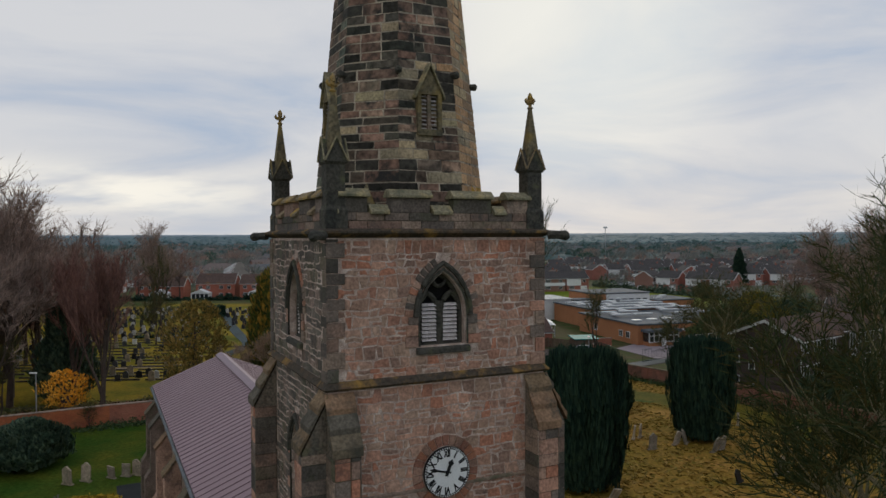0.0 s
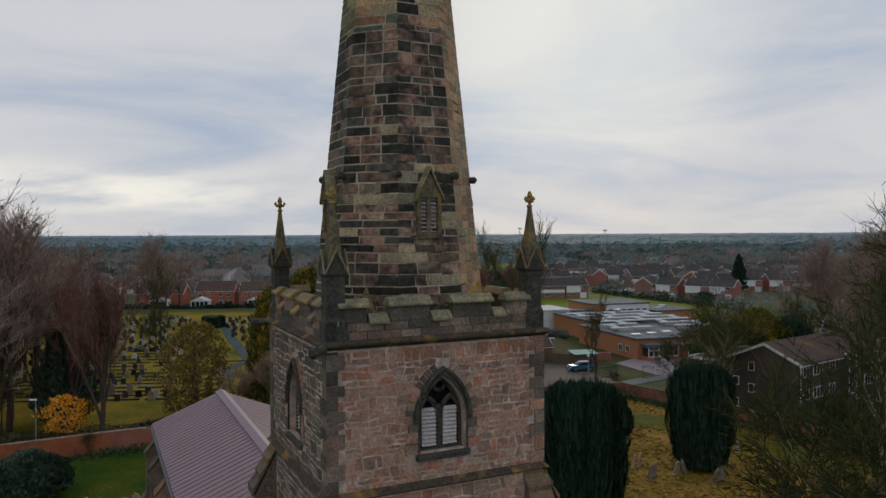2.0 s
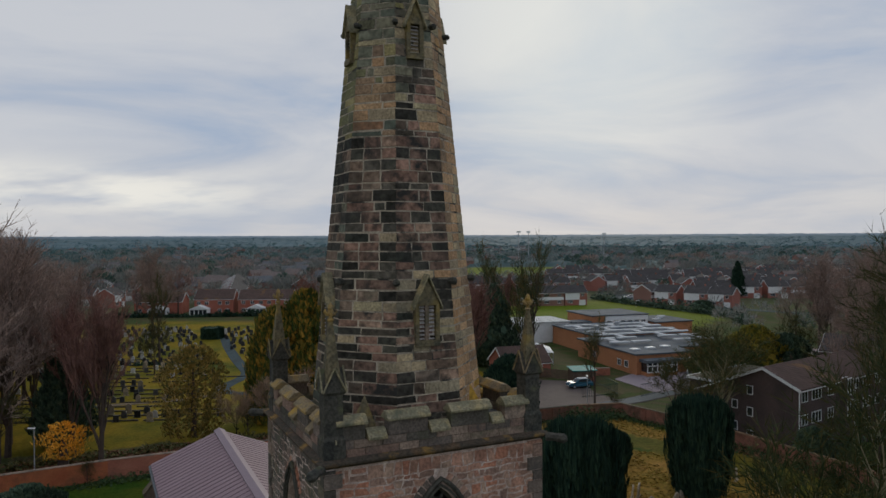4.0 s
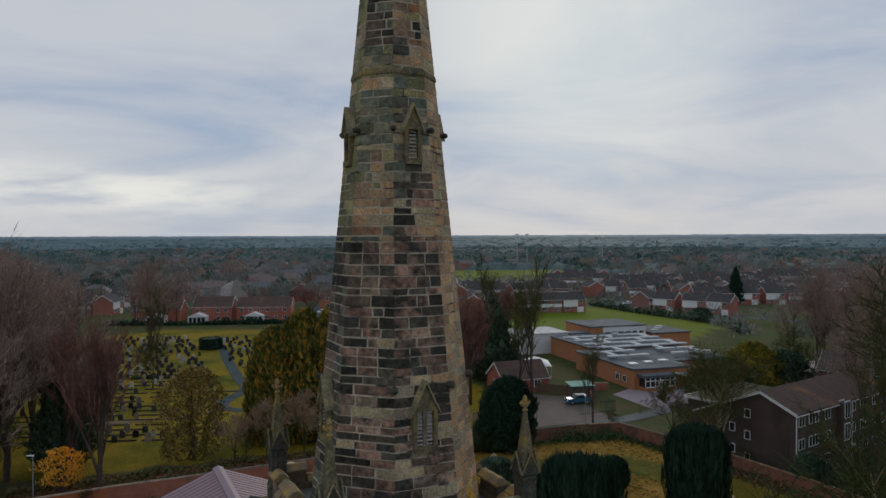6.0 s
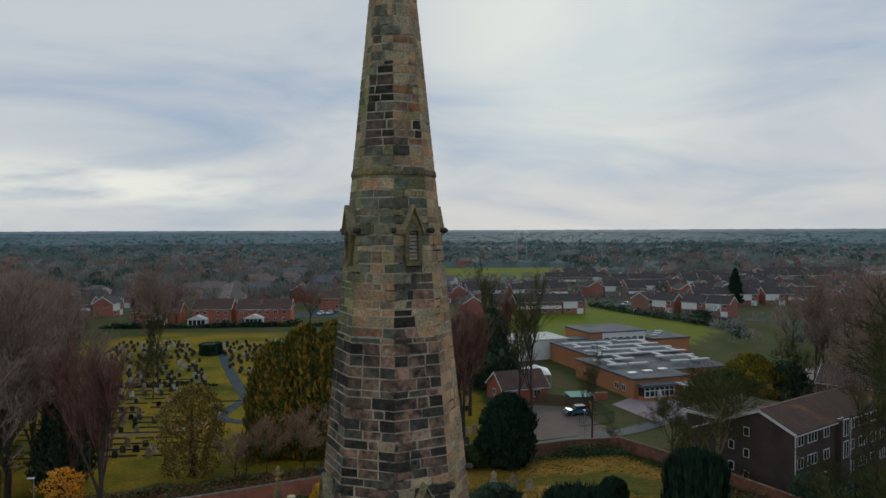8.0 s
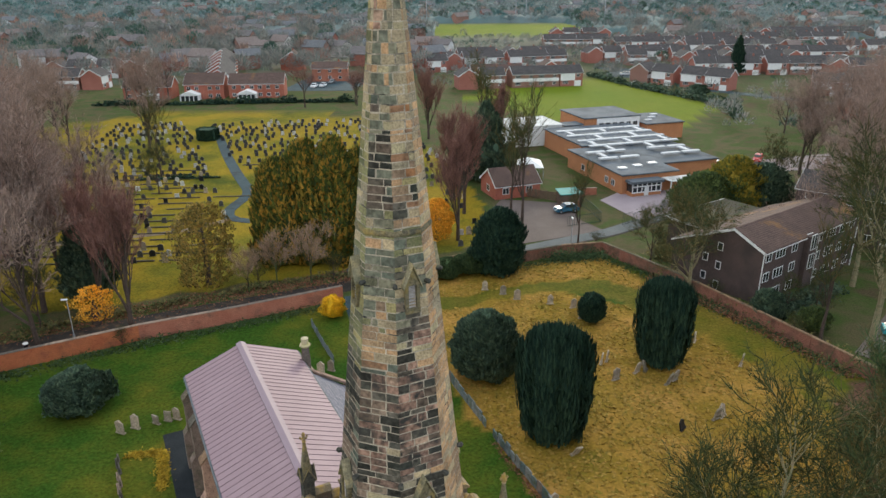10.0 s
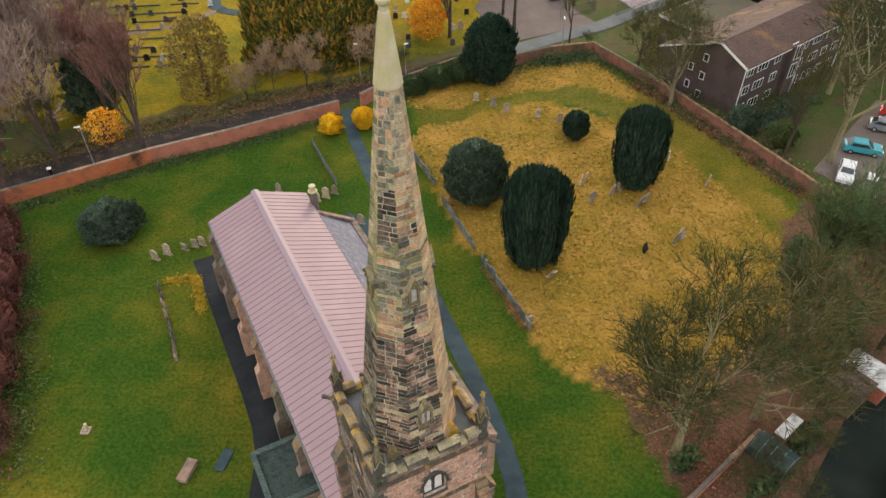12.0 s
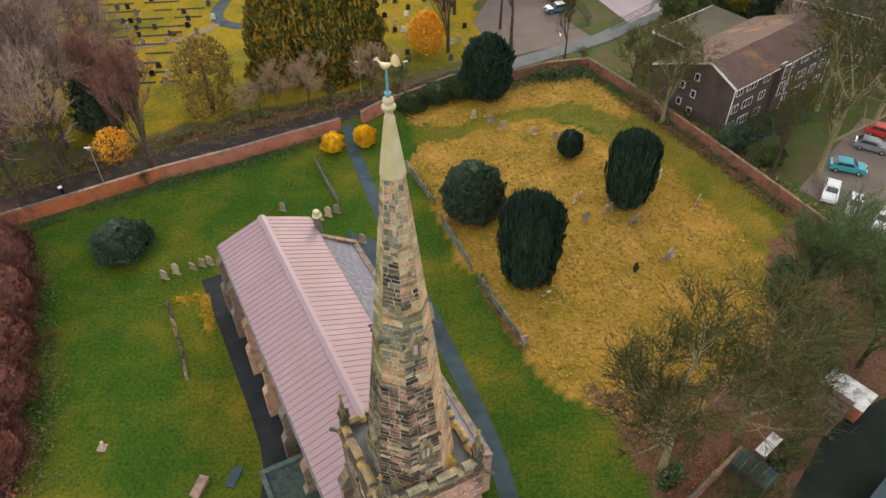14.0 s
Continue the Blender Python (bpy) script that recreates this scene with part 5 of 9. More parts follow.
# weathercock
rod = part("weathervane_rod", B().lathe(0, 0, [(0.07, 40.45), (0.06, 40.6), (0.045, 41.45), (0.03, 41.6)], 8), M_teal, church, "turquoise iron rod of the weathercock", m=SPIRE_AXIS)
part("collar", B().lathe(0, 0, [(0.05, 40.5), (0.13, 40.56), (0.13, 40.66), (0.05, 40.72)], 8), M_teal, rod)
ckb = B()
cm = pose(0, 0, 41.6, 0, 0, -CROT - 4) @ Matrix.Diagonal((0.66, 0.66, 0.72, 1))
rings = []
for x, r, zz in ((-0.52, 0.015, 0.36), (-0.44, 0.07, 0.34), (-0.36, 0.085, 0.27), (-0.28, 0.12, 0.14), (-0.14, 0.17, 0.05), (0.02, 0.17, 0.04), (0.16, 0.12, 0.10), (0.24, 0.05, 0.18)):
    rings.append([cm @ Vector((x, 0.55 * r * math.cos(a), zz + r * math.sin(a))) for a in [2 * math.pi * i / 10 for i in range(10)]])
ckb.loft(rings)
cock = part("weathercock", ckb, M_gilt, rod, "pale gilded cockerel with an arched tail", smooth=True)
tail = B()
for i in range(6):
    a0 = 0.3 + 0.27 * i
    rr = 0.36 + 0.02 * (i % 2)
    pts = [cm @ Vector((0.16 + 0.10 + rr * 0.55 * (1 - math.cos(t * 2.6)) * (0.55 + 0.12 * i), 0, 0.12 + (0.10 + 0.1 * i) * math.sin(t * 2.7) * 1.1 - 0.16 * t * (1 + 0.2 * i))) for t in [j / 8 for j in range(9)]]
    tail.tube(pts, [0.03, 0.03, 0.028, 0.026, 0.026, 0.024, 0.022, 0.02, 0.012], 5)
part("tail", tail, M_gilt, cock)
part("comb", B().prism([cm @ Vector(p) for p in ((-0.5, -0.015, 0.40), (-0.36, -0.015, 0.36), (-0.36, -0.015, 0.45), (-0.40, -0.015, 0.43), (-0.43, -0.015, 0.49), (-0.47, -0.015, 0.44), (-0.52, -0.015, 0.48))], cm.to_3x3() @ Vector((0, 0.03, 0))), M_gilt, cock)
part("beak", B().tube([cm @ Vector((-0.49, 0, 0.36)), cm @ Vector((-0.62, 0, 0.32))], [0.04, 0.008], 5), M_gilt, cock)

# lucarnes: gabled vents on alternate facets, two tiers
def lucarne(ang_deg, zb, h, w, lights):
    rot = pose(0, 0, 0, 0, 0, ang_deg + 90)
    back = srad(zb + h) * COS8 - 0.1
    face = srad(zb) * COS8 + 0.07
    zs, zt = zb + h * 0.58, zb + h
    P = lambda x, y, z: rot @ Vector((x, -y, z))
    bd = B()
    for s in (-1, 1):        # jambs
        bd.prism([P(s * w / 2, face, zb), P(s * (w / 2 + 0.10), face, zb), P(s * (w / 2 + 0.10), back - 0.2, zb), P(s * w / 2, back - 0.2, zb)], (0, 0, zs - zb))
    bd.prism([P(-w / 2 - 0.10, face, zs), P(w / 2 + 0.10, face, zs), P(0, face, zt - 0.02)], rot.to_3x3() @ Vector((0, face - back + 0.3, 0)))
    bd.prism([P(-w / 2 - 0.10, face + 0.03, zb - 0.14), P(w / 2 + 0.10, face + 0.03, zb - 0.14), P(w / 2 + 0.10, back - 0.2, zb - 0.14), P(-w / 2 - 0.10, back - 0.2, zb - 0.14)], (0, 0, 0.15))
    lu = part("lucarne", bd, M_spirelet, church, "gabled stone vent with timber louvres", m=SPIRE_AXIS)
    for s in (-1, 1):
        a, c = P(s * (w / 2 + 0.17), face + 0.07, zs - 0.12), P(0, face + 0.07, zt + 0.06)
        n = (c - a).normalized()
        loop = [a, c, c + Vector((0, 0, 0.10)), a + Vector((0, 0, 0.10))]
        part("gable_coping", B().prism(loop, rot.to_3x3() @ Vector((0, 0.3, 0))), M_cope, lu, bevel=0.015)
    # an added black sheet for the darkness inside the vent
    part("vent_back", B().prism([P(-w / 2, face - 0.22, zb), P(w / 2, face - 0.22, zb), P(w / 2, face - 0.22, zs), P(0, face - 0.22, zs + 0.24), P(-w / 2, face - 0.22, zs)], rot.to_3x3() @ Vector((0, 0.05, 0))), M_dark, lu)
    if lights == 2:
        part("mullion", B().prism([P(-0.05, face - 0.05, zb), P(0.05, face - 0.05, zb), P(0.05, face - 0.2, zb), P(-0.05, face - 0.2, zb)], (0, 0, zs - zb + 0.15)), M_dress, lu)
    spans = [(-w / 2 + 0.02, -0.06), (0.06, w / 2 - 0.02)] if lights == 2 else [(-w / 2 + 0.02, w / 2 - 0.02)]
    nsl = max(5, int((zs - zb) / 0.095))
    for x0, x1 in spans:
        for i in range(nsl):
            z = zb + 0.03 + (zs - zb) * i / nsl
            part("louvre_slat", B().prism([P(x0, face - 0.06, z), P(x0, face - 0.08, z), P(x0, face - 0.16, z + 0.06), P(x0, face - 0.14, z + 0.06)], rot.to_3x3() @ Vector((x1 - x0, 0, 0))), M_louvre_d, lu)


for a in (0, 90, 180, 270):
    lucarne(a, 20.82, 1.54, 0.47, 2)
    lucarne(a, 28.22, 1.32, 0.27, 1)
# knob stones at the angles
for z, r in ((22.3, 0.10), (29.0, 0.08)):
    for i in range(8):
        a = math.pi / 8 + math.pi / 4 * i
        p, d = Vector((srad(z) * math.cos(a), srad(z) * math.sin(a), z)), Vector((math.cos(a), math.sin(a), 0))
        part("knob", B().tube([p - d * 0.1, p + d * 0.05, p + d * 0.12, p + d * 0.17], [r * 0.8, r, r, r * 0.4], 7), M_pinnacle, spire)
# low broach stones at the corners of the spire's foot
for sx, sy, m_ in ((-1, -1, M_spirelet), (1, -1, M_lichen), (1, 1, M_dress), (-1, 1, M_moss)):
    a = math.atan2(sy, sx)
    t = Vector((-math.sin(a), math.cos(a), 0))
    d = Vector((math.cos(a), math.sin(a), 0))
    base = d * 1.85
    part("broach", B().add([base - t * 0.75 + Vector((0, 0, 18.5)), base + t * 0.75 + Vector((0, 0, 18.5)), d * 2.75 + Vector((0, 0, 18.5)), d * 1.95 + Vector((0, 0, 19.75))], [(0, 1, 2), (0, 3, 1), (1, 3, 2), (2, 3, 0)]), m_, church, "low pyramid broach stone at the foot of the spire", m=SPIRE_AXIS)

# ---- nave: walls, standing seam roof, aisle, porch ----
NV0, NV1, NH, NE, NR, NU = 2.7, 33.4, 4.4, 8.1, 9.9, 0.15
nave_l = Matrix.Translation((NU - NH + 0.25, 0, 0)) @ pose(0, 0, 0, 0, 0, -90)
bays = [6.5, 11.6, 16.7, 21.8, 26.9, 31.0]
nw = wall(B(), nave_l, (-NV1 + 0.2, -NV0, -0.3, NE - 0.05), [arch(-v, 1.5, 2.6, 4.9) for v in bays], 0.6)
nave_wall = part("nave_wall", nw, M_rubble_g, church, "weathered sandstone nave wall with buttresses")
for v in bays:
    fm = nave_l @ Matrix.Translation((-v, 0, 0))
    glass = part("window_glass", B().prism([fm @ Vector((p[0], 0.3, p[1])) for p in arch(0, 1.5, 2.6, 4.9)], fm.to_3x3() @ Vector((0, 0.03, 0))), M_glass, nave_wall, "dark leaded glass")
    part("window_mullion", B().prism([fm @ Vector(p) for p in ((-0.07, 0.16, 2.6), (0.07, 0.16, 2.6), (0.07, 0.3, 2.6), (-0.07, 0.3, 2.6))], (0, 0, 3.4)), M_dress_l, nave_wall)
for v in (4.2, 9.0, 14.1, 19.2, 24.3, 29.2, 33.0):
    fm = nave_l @ Matrix.Translation((-v, 0, 0))
    # the buttress at 14.1 is coloured dark for the shadowed stretch near the porch
    bt = part("buttress", B().prism([fm @ Vector(p) for p in ((-0.4, 0, -0.3), (-0.4, -1.15, -0.3), (-0.4, -1.15, 3.2), (-0.4, -0.8, 3.7), (-0.4, -0.8, 6.3), (-0.4, 0, 7.3))], fm.to_3x3() @ Vector((0.8, 0, 0))), {14.1: M_soot, 19.2: M_rubble_j, 24.3: M_rubble_j}.get(v, M_rubble_g), church, "weathered sandstone nave buttress", bevel=0.03)
    part("weathering_slab", B().prism([fm @ Vector(p) for p in ((-0.46, 0, 7.3), (-0.46, -0.9, 6.25), (-0.46, -0.9, 6.37), (-0.46, 0, 7.45))], fm.to_3x3() @ Vector((0.92, 0, 0))), M_slab, bt)
gable = [(NU - NH + 0.2, -0.3), (NU + NH - 0.2, -0.3), (NU + NH - 0.2, NE - 0.1), (NU, NR - 0.12), (NU - NH + 0.2, NE - 0.1)]
part("gable_wall", B().prism([(u, NV1 - 0.75, z) for u, z in gable], (0, 0.6, 0)), M_rubble_j, church, "red sandstone east gable")
part("nave_wall", B().box(NU + NH - 0.8, NU + NH - 0.25, NV0, NV1 - 0.1, -0.3, NE - 0.05), M_rubble_g, church)
roof_core = B().prism([(NU - NH - 0.1, NV0 + 0.2, NE - 0.06), (NU, NV0 + 0.2, NR - 0.06), (NU + NH + 0.1, NV0 + 0.2, NE - 0.06), (NU + NH + 0.1, NV0 + 0.2, NE - 0.16), (NU, NV0 + 0.2, NR - 0.3), (NU - NH - 0.1, NV0 + 0.2, NE - 0.16)], (0, NV1 - NV0 - 0.2, 0))
nave_roof = part("nave_roof", roof_core, M_seam, church, "pinkish-grey standing seam metal roof")
npan = 52
step = (NV1 - NV0 - 0.2) / npan
for s in (-1, 1):
    ux, uz = NU + s * (NH + 0.12), NE - 0.05
    pan = B().prism([(NU, 0.035, NR - 0.05), (ux, 0.035, uz), (ux, step - 0.003, uz), (NU, step - 0.003, NR - 0.05)], (0, 0, 0.055)).mesh("roof_panel", M_roof)
    rib = B().prism([(NU, 0, NR - 0.05), (ux, 0, uz), (ux, 0.035, uz), (NU, 0.035, NR - 0.05)], (0, 0, 0.085)).mesh("seam", M_seam)
    for i in range(npan):
        part("roof_panel", pan, M_roof, nave_roof, m=Matrix.Translation((0, NV0 + 0.2 + i * step, 0)))
        part("seam", rib, M_seam, nave_roof, m=Matrix.Translation((0, NV0 + 0.2 + i * step, 0)))
part("ridge_cap", B().prism([(NU - 0.36, NV0 + 0.2, NR - 0.10), (NU, NV0 + 0.2, NR + 0.06), (NU + 0.36, NV0 + 0.2, NR - 0.10), (NU + 0.36, NV0 + 0.2, NR - 0.02), (NU, NV0 + 0.2, NR + 0.15), (NU - 0.36, NV0 + 0.2, NR - 0.02)], (0, NV1 - NV0 - 0.1, 0)), M_ridge, church, "broad grey ridge capping")
for s in (-1, 1):
    u = NU + s * (NH + 0.18)
    part("gutter", B().tube([(u, NV0 + 0.3, NE - 0.14), (u, NV1, NE - 0.14)], [0.08, 0.08], 6), M_lead, church)
# aisle with a slate lean-to roof
AV0, AV1, AU = 4.2, 31.2, 8.3
part("aisle_wall", B().box(AU - 0.55, AU, AV0, AV1, -0.3, 4.9).box(NU + NH - 0.2, AU - 0.55, AV1 - 0.5, AV1, -0.3, 5.2).box(NU + NH - 0.2, AU - 0.55, AV0, AV0 + 0.5, -0.3, 5.2), M_rubble_j, church, "red sandstone aisle wall")
part("aisle_parapet", B().box(AU - 0.5, AU + 0.08, AV0 - 0.05, AV1 + 0.05, 4.92, 5.35), M_dress_l, church, "buff stone aisle parapet", bevel=0.04)
part("aisle_roof", B().prism([(NU + NH - 0.15, AV0, 7.6), (AU - 0.45, AV0, 5.1), (AU - 0.45, AV0, 5.2), (NU + NH - 0.15, AV0, 7.75)], (0, AV1 - AV0 - 0.3, 0)), M_slate, church, "bluish grey slate lean-to roof")
for v, nm in ((AV0, "aisle_coping"), (AV1 - 0.45, "aisle_coping")):
    part(nm, B().prism([(NU + NH - 0.2, v - 0.08, 7.7), (AU, v - 0.08, 5.1), (AU, v - 0.08, 5.35), (NU + NH - 0.2, v - 0.08, 7.95)], (0, 0.5, 0)), M_dress_l, church, bevel=0.03)
# stone stack at the east end of the nave
stack = part("chimney", B().lathe(NU + NH + 0.35, 31.6, [(0.42, 5.0), (0.42, 8.6), (0.36, 8.7), (0.36, 9.35)], 4, math.pi / 4), M_dress_l, church, "pale octagonal stone stack", bevel=0.03)
part("chimney_cap", B().lathe(NU + NH + 0.35, 31.6, [(0.36, 9.3), (0.46, 9.4), (0.46, 9.5), (0.3, 9.56), (0.26, 9.9), (0.32, 9.95), (0.32, 10.05), (0.1, 10.12)], 8), M_cap, stack)
# flat-roofed porch on the other side
porch = part("porch", B().box(-7.5, NU - NH + 0.2, 7.2, 11.9, -0.3, 3.2), M_rubble_g, church, "stone side porch with a mossy flat roof")
part("porch_roof", B().box(-7.3, NU - NH + 0.15, 7.4, 11.7, 3.2, 3.3), M_moss_slate, porch, "moss-green slate roof")
for a in ((-7.65, -7.25, 7.05, 12.05), (-7.25, NU - NH + 0.2, 11.65, 12.05), (-7.25, NU - NH + 0.2, 7.05, 7.45)):
    part("porch_coping", B().box(*a, 3.2, 3.5), M_moss_slate, porch, bevel=0.03)


# ---- paths, roads and yards ----
strip("path", [(-11.6, 79.0), (-10.9, 74.2), (-9.0, 69.2), (-7.3, 63.7), (-4.2, 55.0), (0.3, 43.0), (2.6, 36.6), (4.3, 32.2), (5.3, 28.6), (6.0, 25.4), (6.2, 20.0), (4.5, 14.0), (1.0, 9.0)], 1.55, M_asphalt, "dark asphalt footpath round the church", "path")
strip("path", [tuple((CM @ Vector(p))[:2]) for p in ((-5.4, 38.4, 0), (-5.4, 30, 0), (-5.5, 20, 0), (-5.6, 12.6, 0), (-9.2, 9.0, 0), (-9.2, 0, 0))], 2.3, M_wet, "dark asphalt strip along the nave wall", "path")
patch("paved_corner", [(-9.6, 57.6), (-4.4, 55.0), (-6.6, 50.2), (-11.4, 52.4)], M_asphalt, "dark paved corner by the aisle end", "paving", 0.035)
strip("road", [(-64, 56.5), (-47.5, 64.5), (-34, 72.2), (-26, 75.8), (-14, 81.6), (-5, 86.5), (3, 93.4), (11, 96.0), (18, 100.5), (27, 105.5), (34, 112.0), (42, 117), (60, 122)], 3.6, M_lane, "dark leaf-strewn lane outside the churchyard wall", "road")
strip("road", [(5, 94.6), (11, 96.2), (18, 100.7), (27, 105.7), (34, 112.2), (42, 117.2), (60, 122.2)], 3.0, mat("pale blue-grey asphalt", [(0.085, 0.098, 0.10), (0.11, 0.12, 0.122)], scale=0.4, bump=0.1), "pale worn road past the school gate", "road", 0.06)
patch("school_yard", [(62, 140), (92, 150), (98, 162), (66, 152)], mat("grey-pink yard tarmac", [(0.22, 0.185, 0.18), (0.27, 0.22, 0.21)], scale=0.3, bump=0.1), "grey-pink tarmac parking behind the school", "car park", 0.06)
patch("car_park", [(10.5, 99), (19, 103), (26, 106), (23, 112), (22.5, 121.5), (10.5, 124), (6.5, 113)], mat("brown-grey tarmac", [(0.105, 0.082, 0.073), (0.135, 0.108, 0.096)], scale=0.3, bump=0.1), "brownish tarmac forecourt of the school", "car park", 0.06)
patch("playground", [(28.6, 123.4), (33.0, 111.5), (40.5, 117.5), (47.6, 128), (45.6, 133.6), (34.3, 129.8)], M_tarmac_p, "pinkish tarmac playground", "playground", 0.07)
strip("cemetery_path", [(-58, 180), (-50.5, 160), (-43, 142), (-36.5, 128), (-37.5, 121), (-39, 117), (-36, 112), (-30, 111.5), (-22, 113)], 2.2, M_asphalt, "grey cemetery path", "path", 0.04)
strip("cemetery_path", [(-60, 99.5), (-48, 104.0), (-40, 107.5), (-36.5, 113)], 1.6, mat("bare earth track", [(0.16, 0.12, 0.08), (0.2, 0.15, 0.1)], bump=0.2), "worn earth track between graves", "path", 0.03)
patch("parking_yard", [(43.5, 64.5), (49, 56), (60, 58), (70, 74), (58, 80)], mat("worn brown tarmac", [(0.125, 0.10, 0.085), (0.16, 0.13, 0.11)], scale=0.3, bump=0.1), "worn tarmac yard with parked cars", "car park", 0.05)
patch("back_yard", [(27, 24), (33.5, 31.5), (45, 37), (60, 30), (55, 8), (38, 10)], mat("dark wet yard", [(0.012, 0.018, 0.016), (0.022, 0.027, 0.023)], scale=0.3, bump=0.1, spec=0.0), "dark wet tarmac back yard", "yard", 0.04)
strip("estate_road", [(70, 330), (82, 300), (95, 262), (128, 225), (200, 205)], 6, M_asphalt, "estate road", "road", 0.05)
patch("estate_yard", [(66, 300), (84, 292), (92, 316), (76, 330)], M_asphalt, "grey parking court", "car park", 0.06)
patch("home_car_park", [(-60, 262), (-34, 262), (-30, 300), (-56, 304)], M_asphalt, "grey car park", "car park", 0.06)


# ---- brick boundary walls with stone copings ----
def brick_wall(name, line, h, label, cope=M_dress_l, face=M_brick):
    for (x0, y0), (x1, y1) in zip(line, line[1:]):
        ln, a = math.hypot(x1 - x0, y1 - y0), math.degrees(math.atan2(y1 - y0, x1 - x0))
        z0, z1 = hgt(x0, y0), hgt(x1, y1)
        m = pose(x0, y0, 0, 0, 0, a)
        w = tagged(part(name, B().prism([(0, -0.14, z0 - 0.3), (ln, -0.14, z1 - 0.3), (ln, -0.14, z1 + h), (0, -0.14, z0 + h)], (0, 0.28, 0)), M_brick_h if x0 < -38 else face, m=m), label, "brick wall", "churchyard walls", "structure")
        part("coping", B().prism([(-0.02, -0.19, z0 + h), (-0.02, 0.19, z0 + h), (-0.02, 0.12, z0 + h + 0.11), (-0.02, -0.12, z0 + h + 0.11)], (ln + 0.04, 0, z1 - z0)), cope, w)
        n = max(1, round(ln / 4.5))
        for i in range(n):
            px, pz = ln * i / n, z0 + (z1 - z0) * i / n
            part("pier", B().box(px - 0.2, px + 0.2, -0.22, 0.22, pz - 0.3, pz + h + 0.02), M_brick_h if x0 < -38 else face, w)


brick_wall("garden_wall", [(17.6, 23.0), (22.5, 27.0), (25.2, 29.2)], 0.9, "low red brick garden wall under the bare trees")
brick_wall("wall_north", NORTH_WALL, 1.85, "weathered red brick churchyard wall with pale coping")
brick_wall("wall_gate", [(-9.6, 79.9), (-5.4, 84.2)], 1.9, "red brick churchyard wall beside the gateway")
brick_wall("wall_east", EAST_WALL, 1.6, "weathered brown-red brick churchyard wall", M_slab, M_brick_w)
brick_wall("wall_school", [(24.0, 119.2), (24.3, 126.5), (28.6, 127.2)], 1.3, "low red brick school wall")


# ---- trees ----
def grow(seed, h, spread, trunk_h, limbs, up, r0, depth=4, twigs=3, droop=0.0, kids=(7, 6, 5)):
    """A bare tree: tapered trunk and limbs in one mesh, fine twigs in another."""
    r = random.Random(seed)
    wood, fine = B(), B()
    tw = h * 0.0022

    def ribbon(pts, w):
        d = (pts[-1] - pts[0]).normalized()
        s = d.cross(Vector((r.uniform(-1, 1), r.uniform(-1, 1), r.uniform(-0.3, 0.3)))).normalized() * w
        n = len(pts)
        vs = []
        for k, p in enumerate(pts[:-1]):
            q = s * (1 - 0.6 * k / (n - 1))
            vs += [p - q, p + q]
        fine.add(vs + [pts[-1]], [(2 * k, 2 * k + 1, 2 * k + 3, 2 * k + 2) for k in range(n - 2)] + [(2 * n - 4, 2 * n - 3, 2 * n - 2)])

    def branch(p, d, ln, rad, lv):
        pts, rs = [p], [rad]
        n = 4 if lv < 2 else (3 if lv < 3 else 2)
        for i in range(n):
            wobble = 0.16 if lv else 0.05
            d = (d + Vector((r.uniform(-1, 1), r.uniform(-1, 1), r.uniform(-0.7, 1))) * wobble + Vector((0, 0, up * 0.09 - droop * lv * 0.05))).normalized()
            p = p + d * (ln / n)
            pts.append(p)
            rs.append(rad * (1 - 0.78 * (i + 1) / n))
        if lv < 3:
            wood.tube(pts, rs, (7, 5, 4)[lv], cap=False)
        elif lv == 3:
            fine.tube(pts, [max(q, tw * 0.9) for q in rs], 3, cap=False)
        else:
            ribbon(pts, tw)
            for _ in range(twigs):
                q = pts[r.randrange(1, len(pts))]
                e = (d + Vector((r.uniform(-1, 1), r.uniform(-1, 1), r.uniform(-0.4, 1.0))) * 0.9).normalized()
                ribbon([q, q + e * ln * r.uniform(0.5, 1.0)], tw * 0.8)
            return
        count = (limbs, *kids)[lv]
        for k in range(count):
            t = r.uniform(0.3, 1.0) if lv else r.uniform(trunk_h, 1.0)
            j = min(n - 1, int(t * n))
            f = t * n - j
            q = pts[j].lerp(pts[j + 1], min(1, f))
            az = r.uniform(0, 2 * math.pi) if lv else 2 * math.pi * (k + r.uniform(-0.3, 0.3)) / count * 1.7
            tilt = r.uniform(0.45, 0.95) * spread
            ax = Matrix.Rotation(az, 3, d) @ d.orthogonal().normalized()
            nd = (d * math.cos(tilt) + ax * math.sin(tilt)).normalized()
            frac = (0.62, 0.55, 0.55, 0.6)[lv] * r.uniform(0.75, 1.2) * (1.15 - 0.35 * t if lv == 0 else 1)
            branch(q, nd, ln * frac, max(0.008, rs[j] * 0.58), lv + 1)

    branch(Vector((0, 0, -0.15)), Vector((0, 0, 1)), h * 0.8, r0, 0)
    return wood, fine


def tree_kind(name, seed, h, spread, trunk_h, limbs, up, r0, bark, twig, label, **kw):
    wood, fine = grow(seed, h, spread, trunk_h, limbs, up, r0, **kw)
    return wood.mesh("trunk", bark), fine.mesh("crown", twig), label, name


def plant(kind, x, y, s=1.0, rz=0.0, label="", group="bare trees", category="tree"):
    t, c, lab, name = kind
    th = thing(name, label or lab, category, on(x, y, rz) @ Matrix.Diagonal((s, s, s, 1)), group)
    part("trunk", t, None, th)
    part("crown", c, None, th)
    return th


